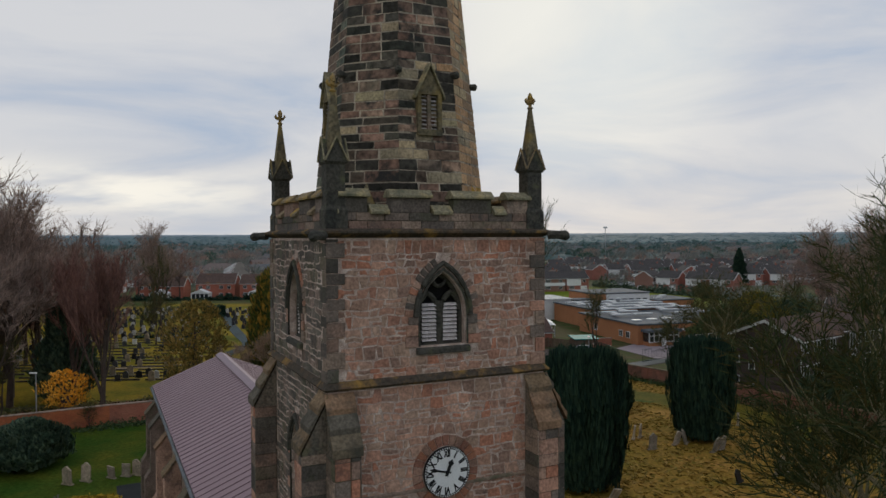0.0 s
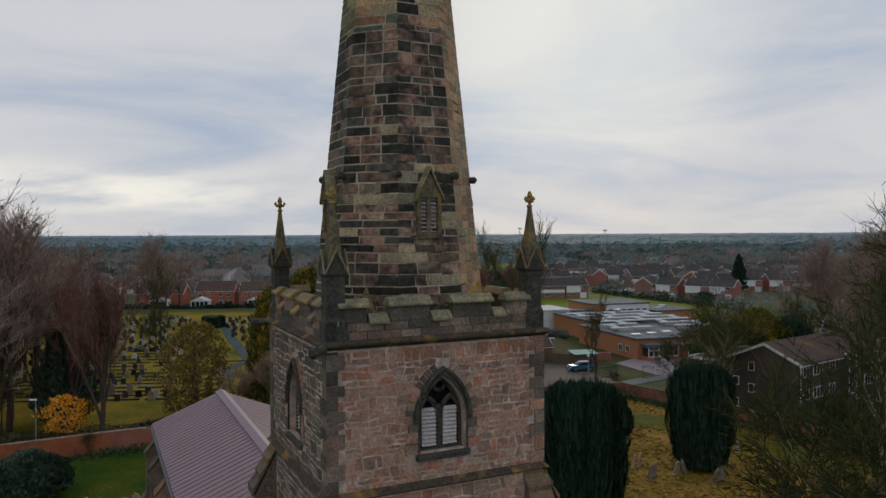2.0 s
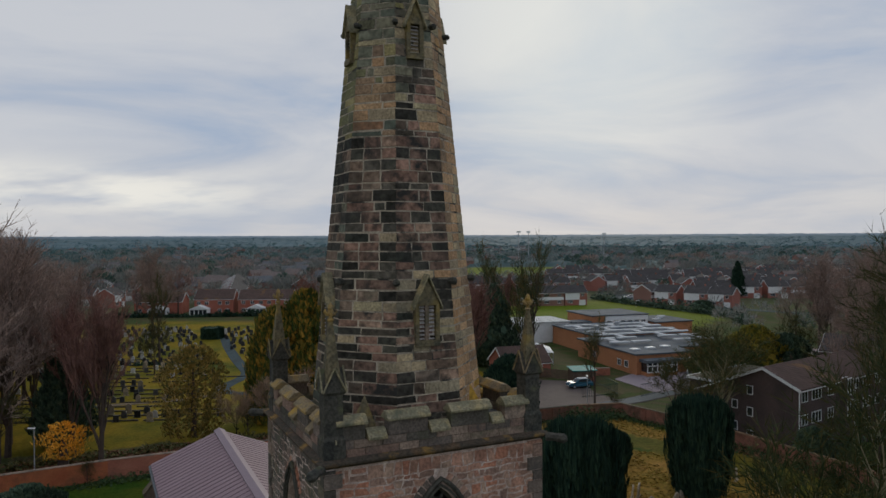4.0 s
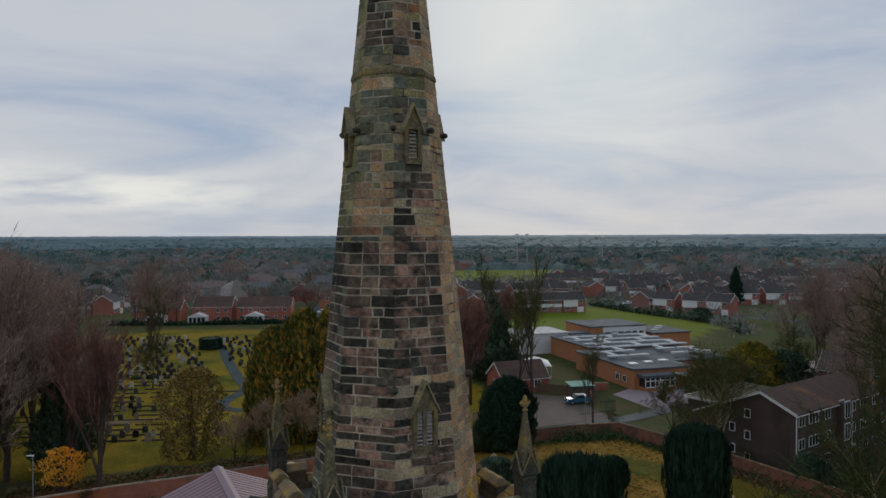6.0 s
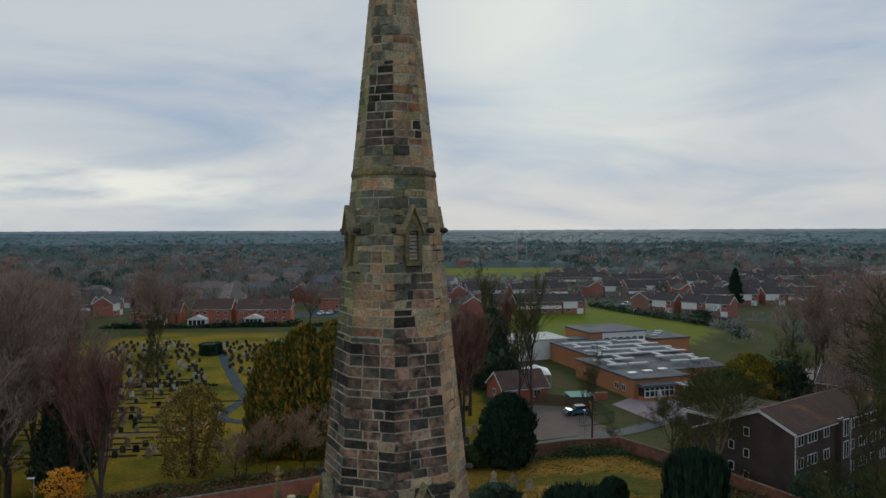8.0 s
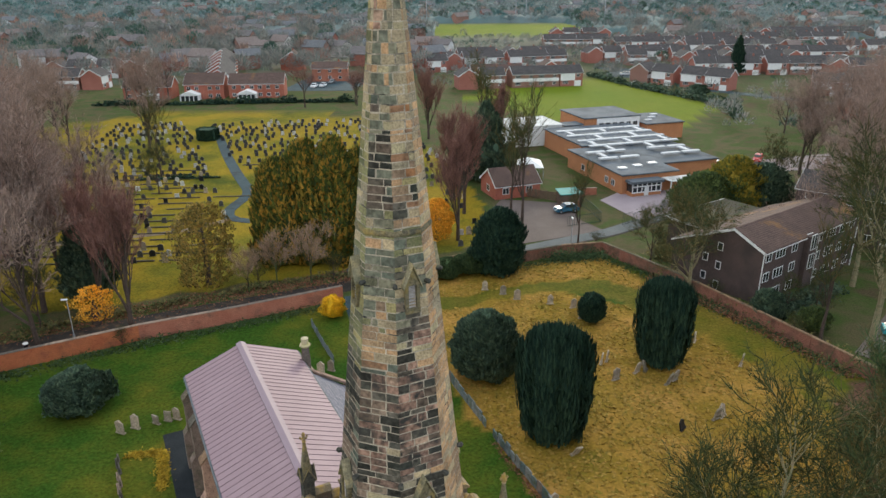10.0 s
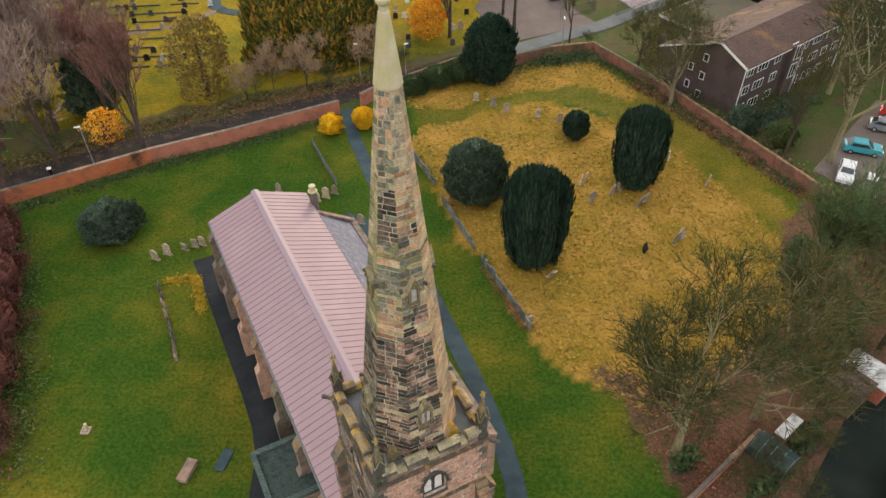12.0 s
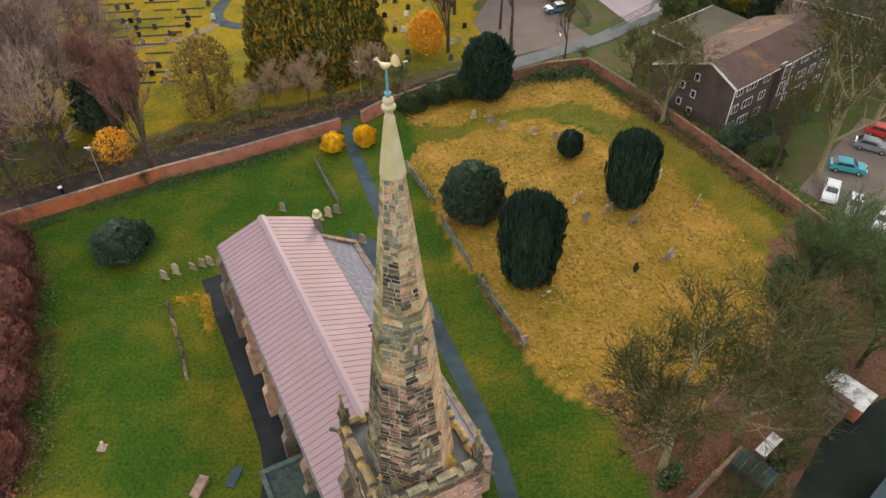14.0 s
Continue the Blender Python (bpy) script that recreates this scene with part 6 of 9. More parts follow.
T_oak = tree_kind("bare_tree", 3, 15, 1.0, 0.25, 9, 0.5, 0.42, M_bark_o, M_twig_g, "broad bare winter tree with olive-brown twigs", twigs=4)
T_oak2 = tree_kind("bare_tree", 8, 14, 1.05, 0.2, 9, 0.4, 0.38, M_bark_o, M_twig, "broad bare winter tree with brown twigs")
T_ivy = tree_kind("bare_tree", 44, 13, 0.6, 0.15, 10, 0.9, 0.34, M_bark, M_twig_i, "ivy-clad tree with dense dark green upright growth")
T_open = tree_kind("bare_tree", 41, 16, 0.95, 0.28, 8, 0.6, 0.42, M_bark_o, M_twig_g, "tall open bare tree with pale branches", kids=(6, 5, 4), twigs=2)
T_red = tree_kind("bare_tree", 5, 13, 0.34, 0.2, 10, 1.2, 0.34, M_bark_d, M_twig_r, "upright bare tree with reddish twigs")
T_pur = tree_kind("bare_tree", 6, 17, 0.7, 0.2, 9, 0.9, 0.42, M_bark_d, M_twig_p, "tall bare tree with purplish-grey twigs")
T_tall = tree_kind("bare_tree", 12, 19, 0.5, 0.42, 8, 1.0, 0.40, M_bark_d, M_twig, "tall slender bare tree", kids=(5, 5, 3), twigs=2)
T_small = tree_kind("bare_tree", 15, 8, 0.8, 0.25, 7, 0.6, 0.16, M_bark_d, M_twig, "small bare tree with thin brown twigs")
T_small_r = tree_kind("bare_tree", 17, 8, 0.8, 0.25, 7, 0.6, 0.16, M_bark, M_twig_q, "small bare tree with pinkish-brown twigs")
T_far = tree_kind("bare_tree", 31, 13, 0.85, 0.2, 8, 0.7, 0.3, M_bark_d, M_twig_p, "distant bare tree with brownish-grey twigs", kids=(5, 5, 4), twigs=3)
T_far2 = tree_kind("bare_tree", 33, 12, 0.8, 0.2, 8, 0.7, 0.28, M_bark_d, M_twig_r, "distant bare tree with russet twigs", kids=(5, 5, 4), twigs=3)
T_shrub = tree_kind("bare_shrub", 21, 4.5, 0.9, 0.05, 12, 0.7, 0.09, M_bark_d, M_twig_g, "tangled bare shrub with olive twigs", kids=(5, 4, 4), twigs=2)
T_shrub_r = tree_kind("bare_shrub", 22, 5, 0.8, 0.05, 12, 0.7, 0.09, M_bark_d, M_redleaf, "dark reddish bare shrub at the lawn's edge", kids=(5, 4, 4), twigs=2)


def crown_mesh(seed, prof, h, n, size, material, tall=1.0, lump=0.18, lobes=0.0, hang=0.0, z0=0.0):
    """Leaf clumps over an uneven body: prof(t) gives the radius at the height t (0 to 1)."""
    r = random.Random(seed)
    v, f = [], []
    s1 = r.uniform(0, 99)
    for _ in range(n):
        t = r.random()
        rad = prof(t)
        if r.random() > (rad / max(prof(k / 10) for k in range(11))) ** 0.5 + 0.05:
            t = r.uniform(0.1, 0.8)
            rad = prof(t)
        if tall > 3 and r.random() < 0.14:
            t = r.uniform(0.9, 0.985)
            rad = prof(0.9) * math.sqrt(r.random()) * (1.3 - t * 0.5)
        a = r.uniform(0, 2 * math.pi)
        ca, sa = math.cos(a), math.sin(a)
        z = z0 + t * h
        k = 1 + lump * 2 * noise.noise((ca * 1.6 + s1, sa * 1.6, z * 1.6 / max(1.0, h * 0.2))) + lump * noise.noise((ca * 4, sa * 4 + s1, z * 1.2))
        if lobes:
            k += lobes * (math.sin(a * 9 + s1 + 0.6 * math.sin(z * 1.3)) + 0.6 * math.sin(a * 17 + 2 * s1)) * 0.5
        k *= r.uniform(0.80, 1.06)
        p = Vector((ca * rad * k, sa * rad * k, z))
        nrm = Vector((ca, sa, 0.25))
        side = Vector((-sa, ca, 0)) + Vector((r.uniform(-0.5, 0.5), r.uniform(-0.5, 0.5), r.uniform(-0.4, 0.4)))
        fl = 0.06 if tall > 3 else 0.3
        wv = 0.1 if tall > 3 else 0.35
        upv = Vector((r.uniform(-wv, wv) + ca * fl, r.uniform(-wv, wv) + sa * fl, 1.0 - 2 * hang))
        w, q = size * r.uniform(0.5, 1.2), size * tall * r.uniform(0.6, 1.3)
        side, upv = side.normalized() * w, upv.normalized() * q
        i = len(v)
        v.extend(((p - side * 0.5)[:], (p + side * 0.5)[:], (p + side * 0.3 + upv * 0.6 + nrm * w * 0.3)[:], (p + upv)[:], (p - side * 0.35 + upv * 0.5 + nrm * w * 0.2)[:]))
        f.append((i, i + 1, i + 2, i + 3, i + 4))
    me = bpy.data.meshes.new("crown")
    me.from_pydata(v, [], f)
    me.materials.append(material)
    return me


def inner_mesh(prof, h, material, k=0.82, z0=0.0):
    return B().loft([[(prof(t) * k * math.cos(a), prof(t) * k * math.sin(a), z0 + t * h) for a in [2 * math.pi * i / 14 for i in range(14)]] for t in [0.02, 0.1, 0.25, 0.4, 0.55, 0.7, 0.82, 0.92, 0.98]]).mesh("foliage_body", material, True)


def evergreen(name, label, x, y, prof, h, n, size, material, seed, trunk=0.2, group="", category="tree", inner=True, z0=0.3, scale=1.0, **kw):
    th = thing(name, label, category, on(x, y) @ Matrix.Diagonal((scale, scale, scale, 1)), group)
    part("trunk", B().tube([(0, 0, -0.2), (0.03, 0, h * 0.3), (0, 0.02, h * 0.8)], [trunk, trunk * 0.8, trunk * 0.2], 7), M_bark_d, th)
    part("crown", crown_mesh(seed, prof, h, n, size, material, z0=z0, **kw), None, th)
    if inner:
        part("foliage_body", inner_mesh(prof, h, material, z0=z0), None, th)
    return th


yew_p = lambda R: (lambda t: R * (0.82 + 0.18 * smooth01(t / 0.4)) * (1 if t < 0.84 else math.sqrt(max(0.05, 1 - ((t - 0.84) / 0.19) ** 2))))
ball_p = lambda R: (lambda t: R * math.sqrt(max(0.01, 1 - (2 * t - 0.9) ** 2 / 1.22)))
cone_p = lambda R: (lambda t: R * max(0.05, (1 - t) ** 0.75) * (0.6 + 0.4 * smooth01(t / 0.15)))
dome_p = lambda R: (lambda t: R * (0.75 + 0.25 * smooth01(t / 0.3)) * math.sqrt(max(0.01, 1 - t ** 2.6)))

evergreen("yew", "broad clipped-looking dark columnar Irish yew", 9.6, 50.3, yew_p(2.9), 9.0, 14000, 0.2, M_yew, 1, 0.4, "columnar yews", tall=4.5, lump=0.05, lobes=0.16)
evergreen("yew", "dark columnar Irish yew with gravestones at its foot", 22.4, 62.6, yew_p(2.55), 8.0, 12000, 0.2, M_yew, 2, 0.4, "columnar yews", tall=4.5, lump=0.05, lobes=0.16)
evergreen("yew", "small round-topped dark yew", 17.0, 71.6, ball_p(1.5), 3.1, 2500, 0.22, M_yew, 3, 0.15, "columnar yews", tall=1.6, lump=0.1)
evergreen("holly", "large rounded dark green holly", 4.3, 60.6, dome_p(3.45), 6.2, 9000, 0.34, M_holly, 4, 0.3, tall=1.2, lump=0.14)
evergreen("evergreen_bush", "low spreading dark evergreen bush on the lawn", -33.6, 54.6, dome_p(3.0), 3.3, 5000, 0.32, M_holly, 5, 0.2, tall=1.0, lump=0.16, category="bush")
evergreen("conifer", "tall dark conifer behind the wall", 7.4, 87.4, dome_p(3.5), 8.6, 7000, 0.34, M_yew, 6, 0.3, tall=1.6, lump=0.2)
for k_, (x_, y_, r_, h_) in enumerate(((-22.8, 92.3, 3.7, 14.2), (-19.2, 94.0, 4.2, 16.4), (-15.2, 93.4, 4.1, 16.9), (-11.6, 95.0, 3.6, 15.2))):
    evergreen("conifer", "huge dark green conifer with golden hanging sprays", x_, y_, lambda t, r_=r_: r_ * (0.85 + 0.15 * smooth01(t / 0.2)) * math.sqrt(max(0.012, 1 - t ** 2.3)), h_, 9000, 0.5, M_leyland, 70 + k_, 0.4, "golden conifers", tall=1.7, lump=0.3)
evergreen("conifer", "olive-brown pyramidal tree in thin leaf", -30.5, 83.0, lambda t: 3.6 * math.sqrt(max(0.02, 1 - (1.7 * t - 0.75) ** 2 / 1.0)) if t < 0.99 else 0.3, 10.5, 4200, 0.32, M_tan, 9, 0.4, lump=0.3, inner=False)
evergreen("forsythia", "round bright yellow shrub beside the gate path", -12.9, 73.2, ball_p(1.3), 2.4, 2200, 0.2, M_gold, 10, 0.2, "yellow shrubs", "shrub", lump=0.3, inner=True, z0=0.1)
evergreen("forsythia", "round bright yellow shrub beside the gate path", -8.9, 74.6, ball_p(1.35), 2.5, 2600, 0.2, M_gold, 11, 0.08, "yellow shrubs", "shrub", lump=0.12, inner=True, z0=0.1)
evergreen("shrub", "golden-leaved small tree behind the wall", -39.8, 71.4, ball_p(2.0), 3.6, 1200, 0.22, M_amber, 12, 0.6, "", "shrub", lump=0.5, inner=False, z0=0.9)
evergreen("shrub", "amber-leaved small tree among the graves", -1.2, 101.5, dome_p(2.7), 6.0, 3600, 0.32, M_amber, 13, 0.15, "", "tree", lump=0.22, inner=False, z0=0.6)
evergreen("hedge", "dark green hedge inside the wall", 0.5, 85.8, dome_p(2.2), 2.0, 2500, 0.3, M_ivy, 14, 0.1, "", "hedge", lump=0.2)
evergreen("hedge", "dark green hedge inside the wall", 3.6, 87.4, dome_p(2.3), 2.1, 2500, 0.3, M_ivy, 15, 0.1, "", "hedge", lump=0.2)
evergreen("hedge", "dark green hedge inside the wall", -2.8, 83.6, dome_p(2.0), 1.8, 2500, 0.3, M_ivy, 16, 0.1, "", "hedge", lump=0.2)
evergreen("laurel", "bushy evergreen beside the flats", 43.0, 110.5, dome_p(5.0), 8.0, 6000, 0.5, M_green, 17, 0.3, "", "tree", lump=0.28)
evergreen("laurel", "dark bushy evergreen beside the flats", 54.0, 114.5, dome_p(4.6), 8.6, 6000, 0.5, M_holly, 18, 0.3, "", "tree", lump=0.28)
evergreen("laurel", "yellow-green bushy evergreen beside the flats", 48.8, 114.0, dome_p(4.8), 10.0, 6500, 0.5, M_laurel, 19, 0.3, "", "tree", lump=0.28)
evergreen("conifer", "dark pointed conifer by the cemetery", -44.0, 79.0, cone_p(3.4), 12.5, 5000, 0.45, M_holly, 20, 0.3, "", "tree", lump=0.3, tall=1.3)
evergreen("conifer", "dark conifer beside the school", 8.4, 138.0, cone_p(6.0), 15.0, 6000, 0.6, M_holly, 21, 0.3, "", "tree", lump=0.25, tall=1.4)

evergreen("laurel", "dark ivy-like evergreen shrub by the wall", 37.6, 72.6, dome_p(1.8), 3.2, 2200, 0.3, M_holly, 81, 0.2, "", "bush", lump=0.3)
evergreen("laurel", "green evergreen shrub in the grass by the flats", 41.5, 69.5, dome_p(1.5), 2.4, 1600, 0.3, M_green, 82, 0.2, "", "bush", lump=0.3)
for kind, x, y, s, rz in ((T_oak, 18.4, 27.8, 0.9, 10), (T_oak2, 25.5, 31.0, 0.92, 120), (T_ivy, 34.0, 42.6, 0.86, 200), (T_ivy, 36.0, 46.4, 0.62, 90), (T_ivy, 43.0, 42.0, 0.7, 150), (T_ivy, 39.0, 38.0, 0.8, 20), (T_oak2, 31.0, 36.0, 0.7, 40), (T_open, 46.0, 66.0, 1.0, 300), (T_far, -44.0, 66.5, 1.0, 30), (T_far2, -49.0, 64.0, 1.0, 80), (T_far, -54.0, 74.0, 1.1, 130), (T_oak2, 39.5, 45.5, 0.66, 70),
                          (T_oak2, 30.6, 79.2, 0.78, 0), (T_tall, 40.8, 66.6, 0.55, 80), (T_open, 52.5, 82.0, 0.9, 160), (T_open, 57, 76, 0.95, 20),
                          (T_pur, -47.5, 74.5, 0.9, 0), (T_pur, -52.5, 70.5, 0.95, 140), (T_pur, -46.5, 86.5, 0.8, 340), (T_red, -53.0, 88.5, 0.9, 20), (T_pur, -60.0, 92.0, 0.85, 70), (T_red, -35.2, 70.0, 0.95, 0), (T_pur, -57.5, 80.0, 1.15, 240), (T_red, -60.0, 64.0, 1.0, 60),
                          (T_small_r, -17.2, 83.2, 0.8, 0), (T_small_r, -21.6, 83.0, 0.7, 30), (T_small_r, -9.0, 87.0, 0.8, 300), (T_small_r, -24.6, 80.4, 0.6, 200),
                          (T_red, 2.2, 101.5, 0.95, 20), (T_tall, 12.2, 103.0, 0.8, 45), (T_tall, 11.0, 110.0, 0.7, 190), (T_red, 3.5, 116.0, 1.0, 250), (T_red, 1.5, 126.0, 0.9, 130),
                          (T_small, 36.5, 94.5, 0.9, 120), (T_pur, 73.0, 141.0, 0.85, 15), (T_pur, 86.0, 150.0, 0.85, 115), (T_red, 80.0, 126.0, 1.0, 215), (T_pur, 96.0, 160.0, 0.8, 60), (T_small, 62.0, 128.0, 1.1, 160), (T_small, 29.0, 91.0, 0.9, 75), (T_tall, -58.0, 140.0, 0.6, 30), (T_pur, -72.0, 96.0, 1.0, 75), (T_pur, -82.0, 112.0, 1.0, 160),
                          (T_pur, -50.5, 79.5, 0.95, 300), (T_red, -41.5, 76.5, 0.9, 210), (T_pur, -62.0, 73.0, 1.0, 25), (T_small, -45.5, 70.0, 0.8, 25), (T_pur, -66.0, 108.0, 0.8, 300), (T_pur, -88.0, 135.0, 1.0, 20), (T_red, -78.0, 84.0, 1.1, 70), (T_small, -54.0, 128.0, 1.0, 10), (T_pur, 62.0, 103.0, 0.9, 200), (T_pur, 75.0, 120.0, 0.9, 290),
                          (T_pur, 74.0, 140.0, 0.6, 35), (T_small, -5.0, 84.8, 0.6, 0), (T_pur, 82.0, 98.0, 1.0, 130), (T_tall, 20.0, 97.5, 0.45, 60), (T_pur, -70.0, 165.0, 0.9, 30),
                          (T_red, -14.0, 190.0, 1.0, 55), (T_red, -4.0, 176.0, 1.0, 155), (T_tall, 8.0, 150.0, 0.8, 255), (T_red, 13.0, 160.0, 0.9, 30)):
    plant(kind, x, y, s, rz)
fr_ = random.Random(23)
for _ in range(13):
    y = fr_.uniform(80, 130)
    plant(fr_.choice((T_far, T_far2, T_pur)), -y * fr_.uniform(0.56, 0.78), y, fr_.uniform(0.8, 1.02), fr_.uniform(0, 360), group="distant bare trees")
for x, y, s in ((98, 184, 1.0), (106, 176, 1.1), (118, 190, 1.0), (88, 182, 0.8), (128, 214, 1.1), (112, 200, 0.9), (142, 232, 1.0)):
    plant(fr_.choice((T_far, T_far, T_far2)), x, y, s, fr_.uniform(0, 360), group="distant bare trees")
for x0, x1, y0, y1, cnt in ((-100, -58, 66, 100, 16), (-125, -84, 100, 215, 22), (-150, -92, 215, 245, 7), (84, 130, 85, 150, 8), (-45, -20, 222, 232, 3), (52, 72, 84, 98, 4)):
    for _ in range(cnt):
        plant(fr_.choice((T_far, T_far, T_far2)), fr_.uniform(x0, x1), fr_.uniform(y0, y1), fr_.uniform(0.75, 1.2), fr_.uniform(0, 360), group="distant bare trees")
for k_, (x_, y_, r_, h_) in enumerate(((-44.6, 52.4, 2.6, 5.0), (-42.0, 46.4, 2.9, 5.6), (-39.6, 40.6, 2.7, 5.2), (-38.0, 34.8, 3.0, 5.8), (-36.0, 28.8, 2.8, 5.4))):
    evergreen("copper_tree", "small dense dark red copper-leaved tree at the lawn's edge", x_, y_, dome_p(r_), h_, 4200, 0.3, M_redleaf, 90 + k_, 0.2, "copper trees", tall=1.0, lump=0.3)
for kind, x, y, s, rz in ((T_shrub_r, -45.3, 55.2, 1.0, 0), (T_shrub_r, -42.6, 48.8, 1.1, 50), (T_shrub_r, -40.6, 43.0, 1.1, 100), (T_shrub_r, -38.2, 37.2, 1.0, 170), (T_shrub_r, -36.2, 32.0, 1.1, 220), (T_shrub_r, -34.2, 27.0, 1.0, 300),
                          (T_shrub_r, -46.0, 47.0, 1.4, 20), (T_shrub_r, -42.5, 37.5, 1.5, 80), (T_shrub_r, -39.5, 30.0, 1.4, 130), (T_shrub_r, -48.0, 53.0, 1.3, 200),
                          (T_shrub, 41.0, 75.0, 0.9, 0), (T_shrub, 43.5, 72.0, 0.8, 90), (T_shrub, 38.5, 68.0, 0.6, 33), (T_shrub, 33.5, 78.5, 0.5, 66), (T_shrub, 45.0, 76.0, 1.0, 210), (T_shrub, 26.0, 23.0, 0.9, 10), (T_shrub, 24.2, 25.6, 0.9, 60), (T_shrub, 28.6, 27.2, 0.8, 130), (T_shrub, 22.0, 24.4, 0.9, 200), (T_shrub, 31.0, 30.2, 1.0, 250), (T_shrub, 34.6, 35.0, 0.9, 300), (T_shrub, 20.6, 29.0, 0.7, 20), (T_shrub, 31.0, 37.0, 0.8, 140),
                          (T_shrub, 40.5, 42.0, 1.1, 240), (T_shrub, 22.5, 96.8, 0.6, 120), (T_shrub, -34.6, 66.2, 0.45, 12), (T_shrub, -24.0, 83.0, 0.9, 12), (T_shrub, -14.5, 84.5, 0.8, 160)):
    plant(kind, x, y, s, rz, group="bare shrubs", category="shrub")


def undergrowth(name, line, width, n, size, material, label, seed, height=0.7):
    """Low growth along a line: many small leaves in one mesh."""
    r = random.Random(seed)
    v, f = [], []
    seg = [(a, b, math.hypot(b[0] - a[0], b[1] - a[1])) for a, b in zip(line, line[1:])]
    tot = sum(s[2] for s in seg)
    for _ in range(n):
        d = r.uniform(0, tot)
        for a, b, ln in seg:
            if d <= ln:
                break
            d -= ln
        x, y = a[0] + (b[0] - a[0]) * d / ln, a[1] + (b[1] - a[1]) * d / ln
        k = 0.5 + 0.9 * noise.noise((x * 0.35, y * 0.35, seed))
        if r.random() > 0.4 + k:
            continue
        x, y = x + r.gauss(0, width / 2), y + r.gauss(0, width / 2)
        p = Vector((x, y, hgt(x, y) + r.random() ** 2 * height * max(0.2, k) + 0.02))
        e1 = Vector((r.uniform(-1, 1), r.uniform(-1, 1), r.uniform(-0.5, 0.5))) * size
        e2 = Vector((r.uniform(-1, 1), r.uniform(-1, 1), r.uniform(-0.2, 1))) * size
        i = len(v)
        v.extend((p[:], (p + e1)[:], (p + e1 + e2)[:], (p + e2)[:]))
        f.append((i, i + 1, i + 2, i + 3))
    me = bpy.data.meshes.new(name)
    me.from_pydata(v, [], f)
    me.materials.append(material)
    return tagged(new(name, me), label, "undergrowth", kind="stuff")


undergrowth("ivy", [(-46, 58.5), (-33, 66.3), (-25.5, 69.9), (-14.1, 75.8)], 1.3, 5000, 0.16, M_ivy, "low ivy and weeds under the brick wall", 1)
undergrowth("ivy", [(2, 88.5), (10, 89.0), (17, 92.5), (22.6, 93.8), (27, 86), (36, 69), (40.5, 60)], 1.4, 6000, 0.18, M_ivy, "ivy and brambles under the brick wall", 2, 0.9)
undergrowth("brambles", [(15, 92.3), (22.5, 94)], 2.2, 3500, 0.2, M_ivy, "dark bramble clump in the wall's corner", 3, 1.8)
undergrowth("red_hedge", [(-46.2, 55), (-42.6, 46.5), (-39.2, 38), (-36.6, 31), (-34, 24.5)], 1.5, 6000, 0.3, M_redleaf, "dark red-brown hedge along the edge of the lawn", 51, 1.8)
undergrowth("weeds", [(-43.4, 54), (-39.6, 46), (-35.6, 37), (-32, 26)], 2.0, 5000, 0.17, M_green, "green weeds along the edge of the lawn", 4, 0.8)
undergrowth("fallen_leaves", [(4.5, 49), (8.2, 40.5)], 0.5, 900, 0.10, M_litter, "russet leaves drifted along the row of slabs", 5, 0.05)
undergrowth("fallen_leaves", [(19, 34), (20, 30), (21, 26)], 3.5, 4000, 0.12, M_litter, "russet fallen leaves under the bare trees", 6, 0.05)
undergrowth("fallen_leaves", [(-62, 61), (-47, 68.6), (-33, 76.4), (-14, 85.2), (-4, 90.2)], 2.4, 9000, 0.16, M_litter, "russet leaves and bare earth beside the lane", 8, 0.12)
undergrowth("brambles", [(29.0, 86), (33, 79), (38, 69.6), (42.4, 61.2), (47, 52.5)], 1.6, 7000, 0.24, M_olive, "brown-green brambles outside the churchyard wall", 9, 1.3)
undergrowth("brambles", [(27.4, 85), (31, 78.2), (36.2, 68.2), (40.6, 59.6)], 0.9, 4500, 0.16, M_litter, "brown bracken and leaves inside the wall", 10, 0.5)
undergrowth("shrubbery", [(38, 73.4), (44, 77.4), (50, 81.4)], 1.5, 4500, 0.3, M_holly, "dark shrubbery in front of the flats", 11, 1.6)
undergrowth("shrubbery", [(31, 92), (36, 101), (42, 106)], 2.0, 5000, 0.32, M_olive, "rough olive shrubbery behind the flats", 14, 1.8)
undergrowth("scrub", [(-64, 60), (-48, 68), (-34, 76), (-20, 83.5), (-8, 88)], 1.0, 6000, 0.25, M_olive, "scrub between lane and cemetery", 7, 1.2)


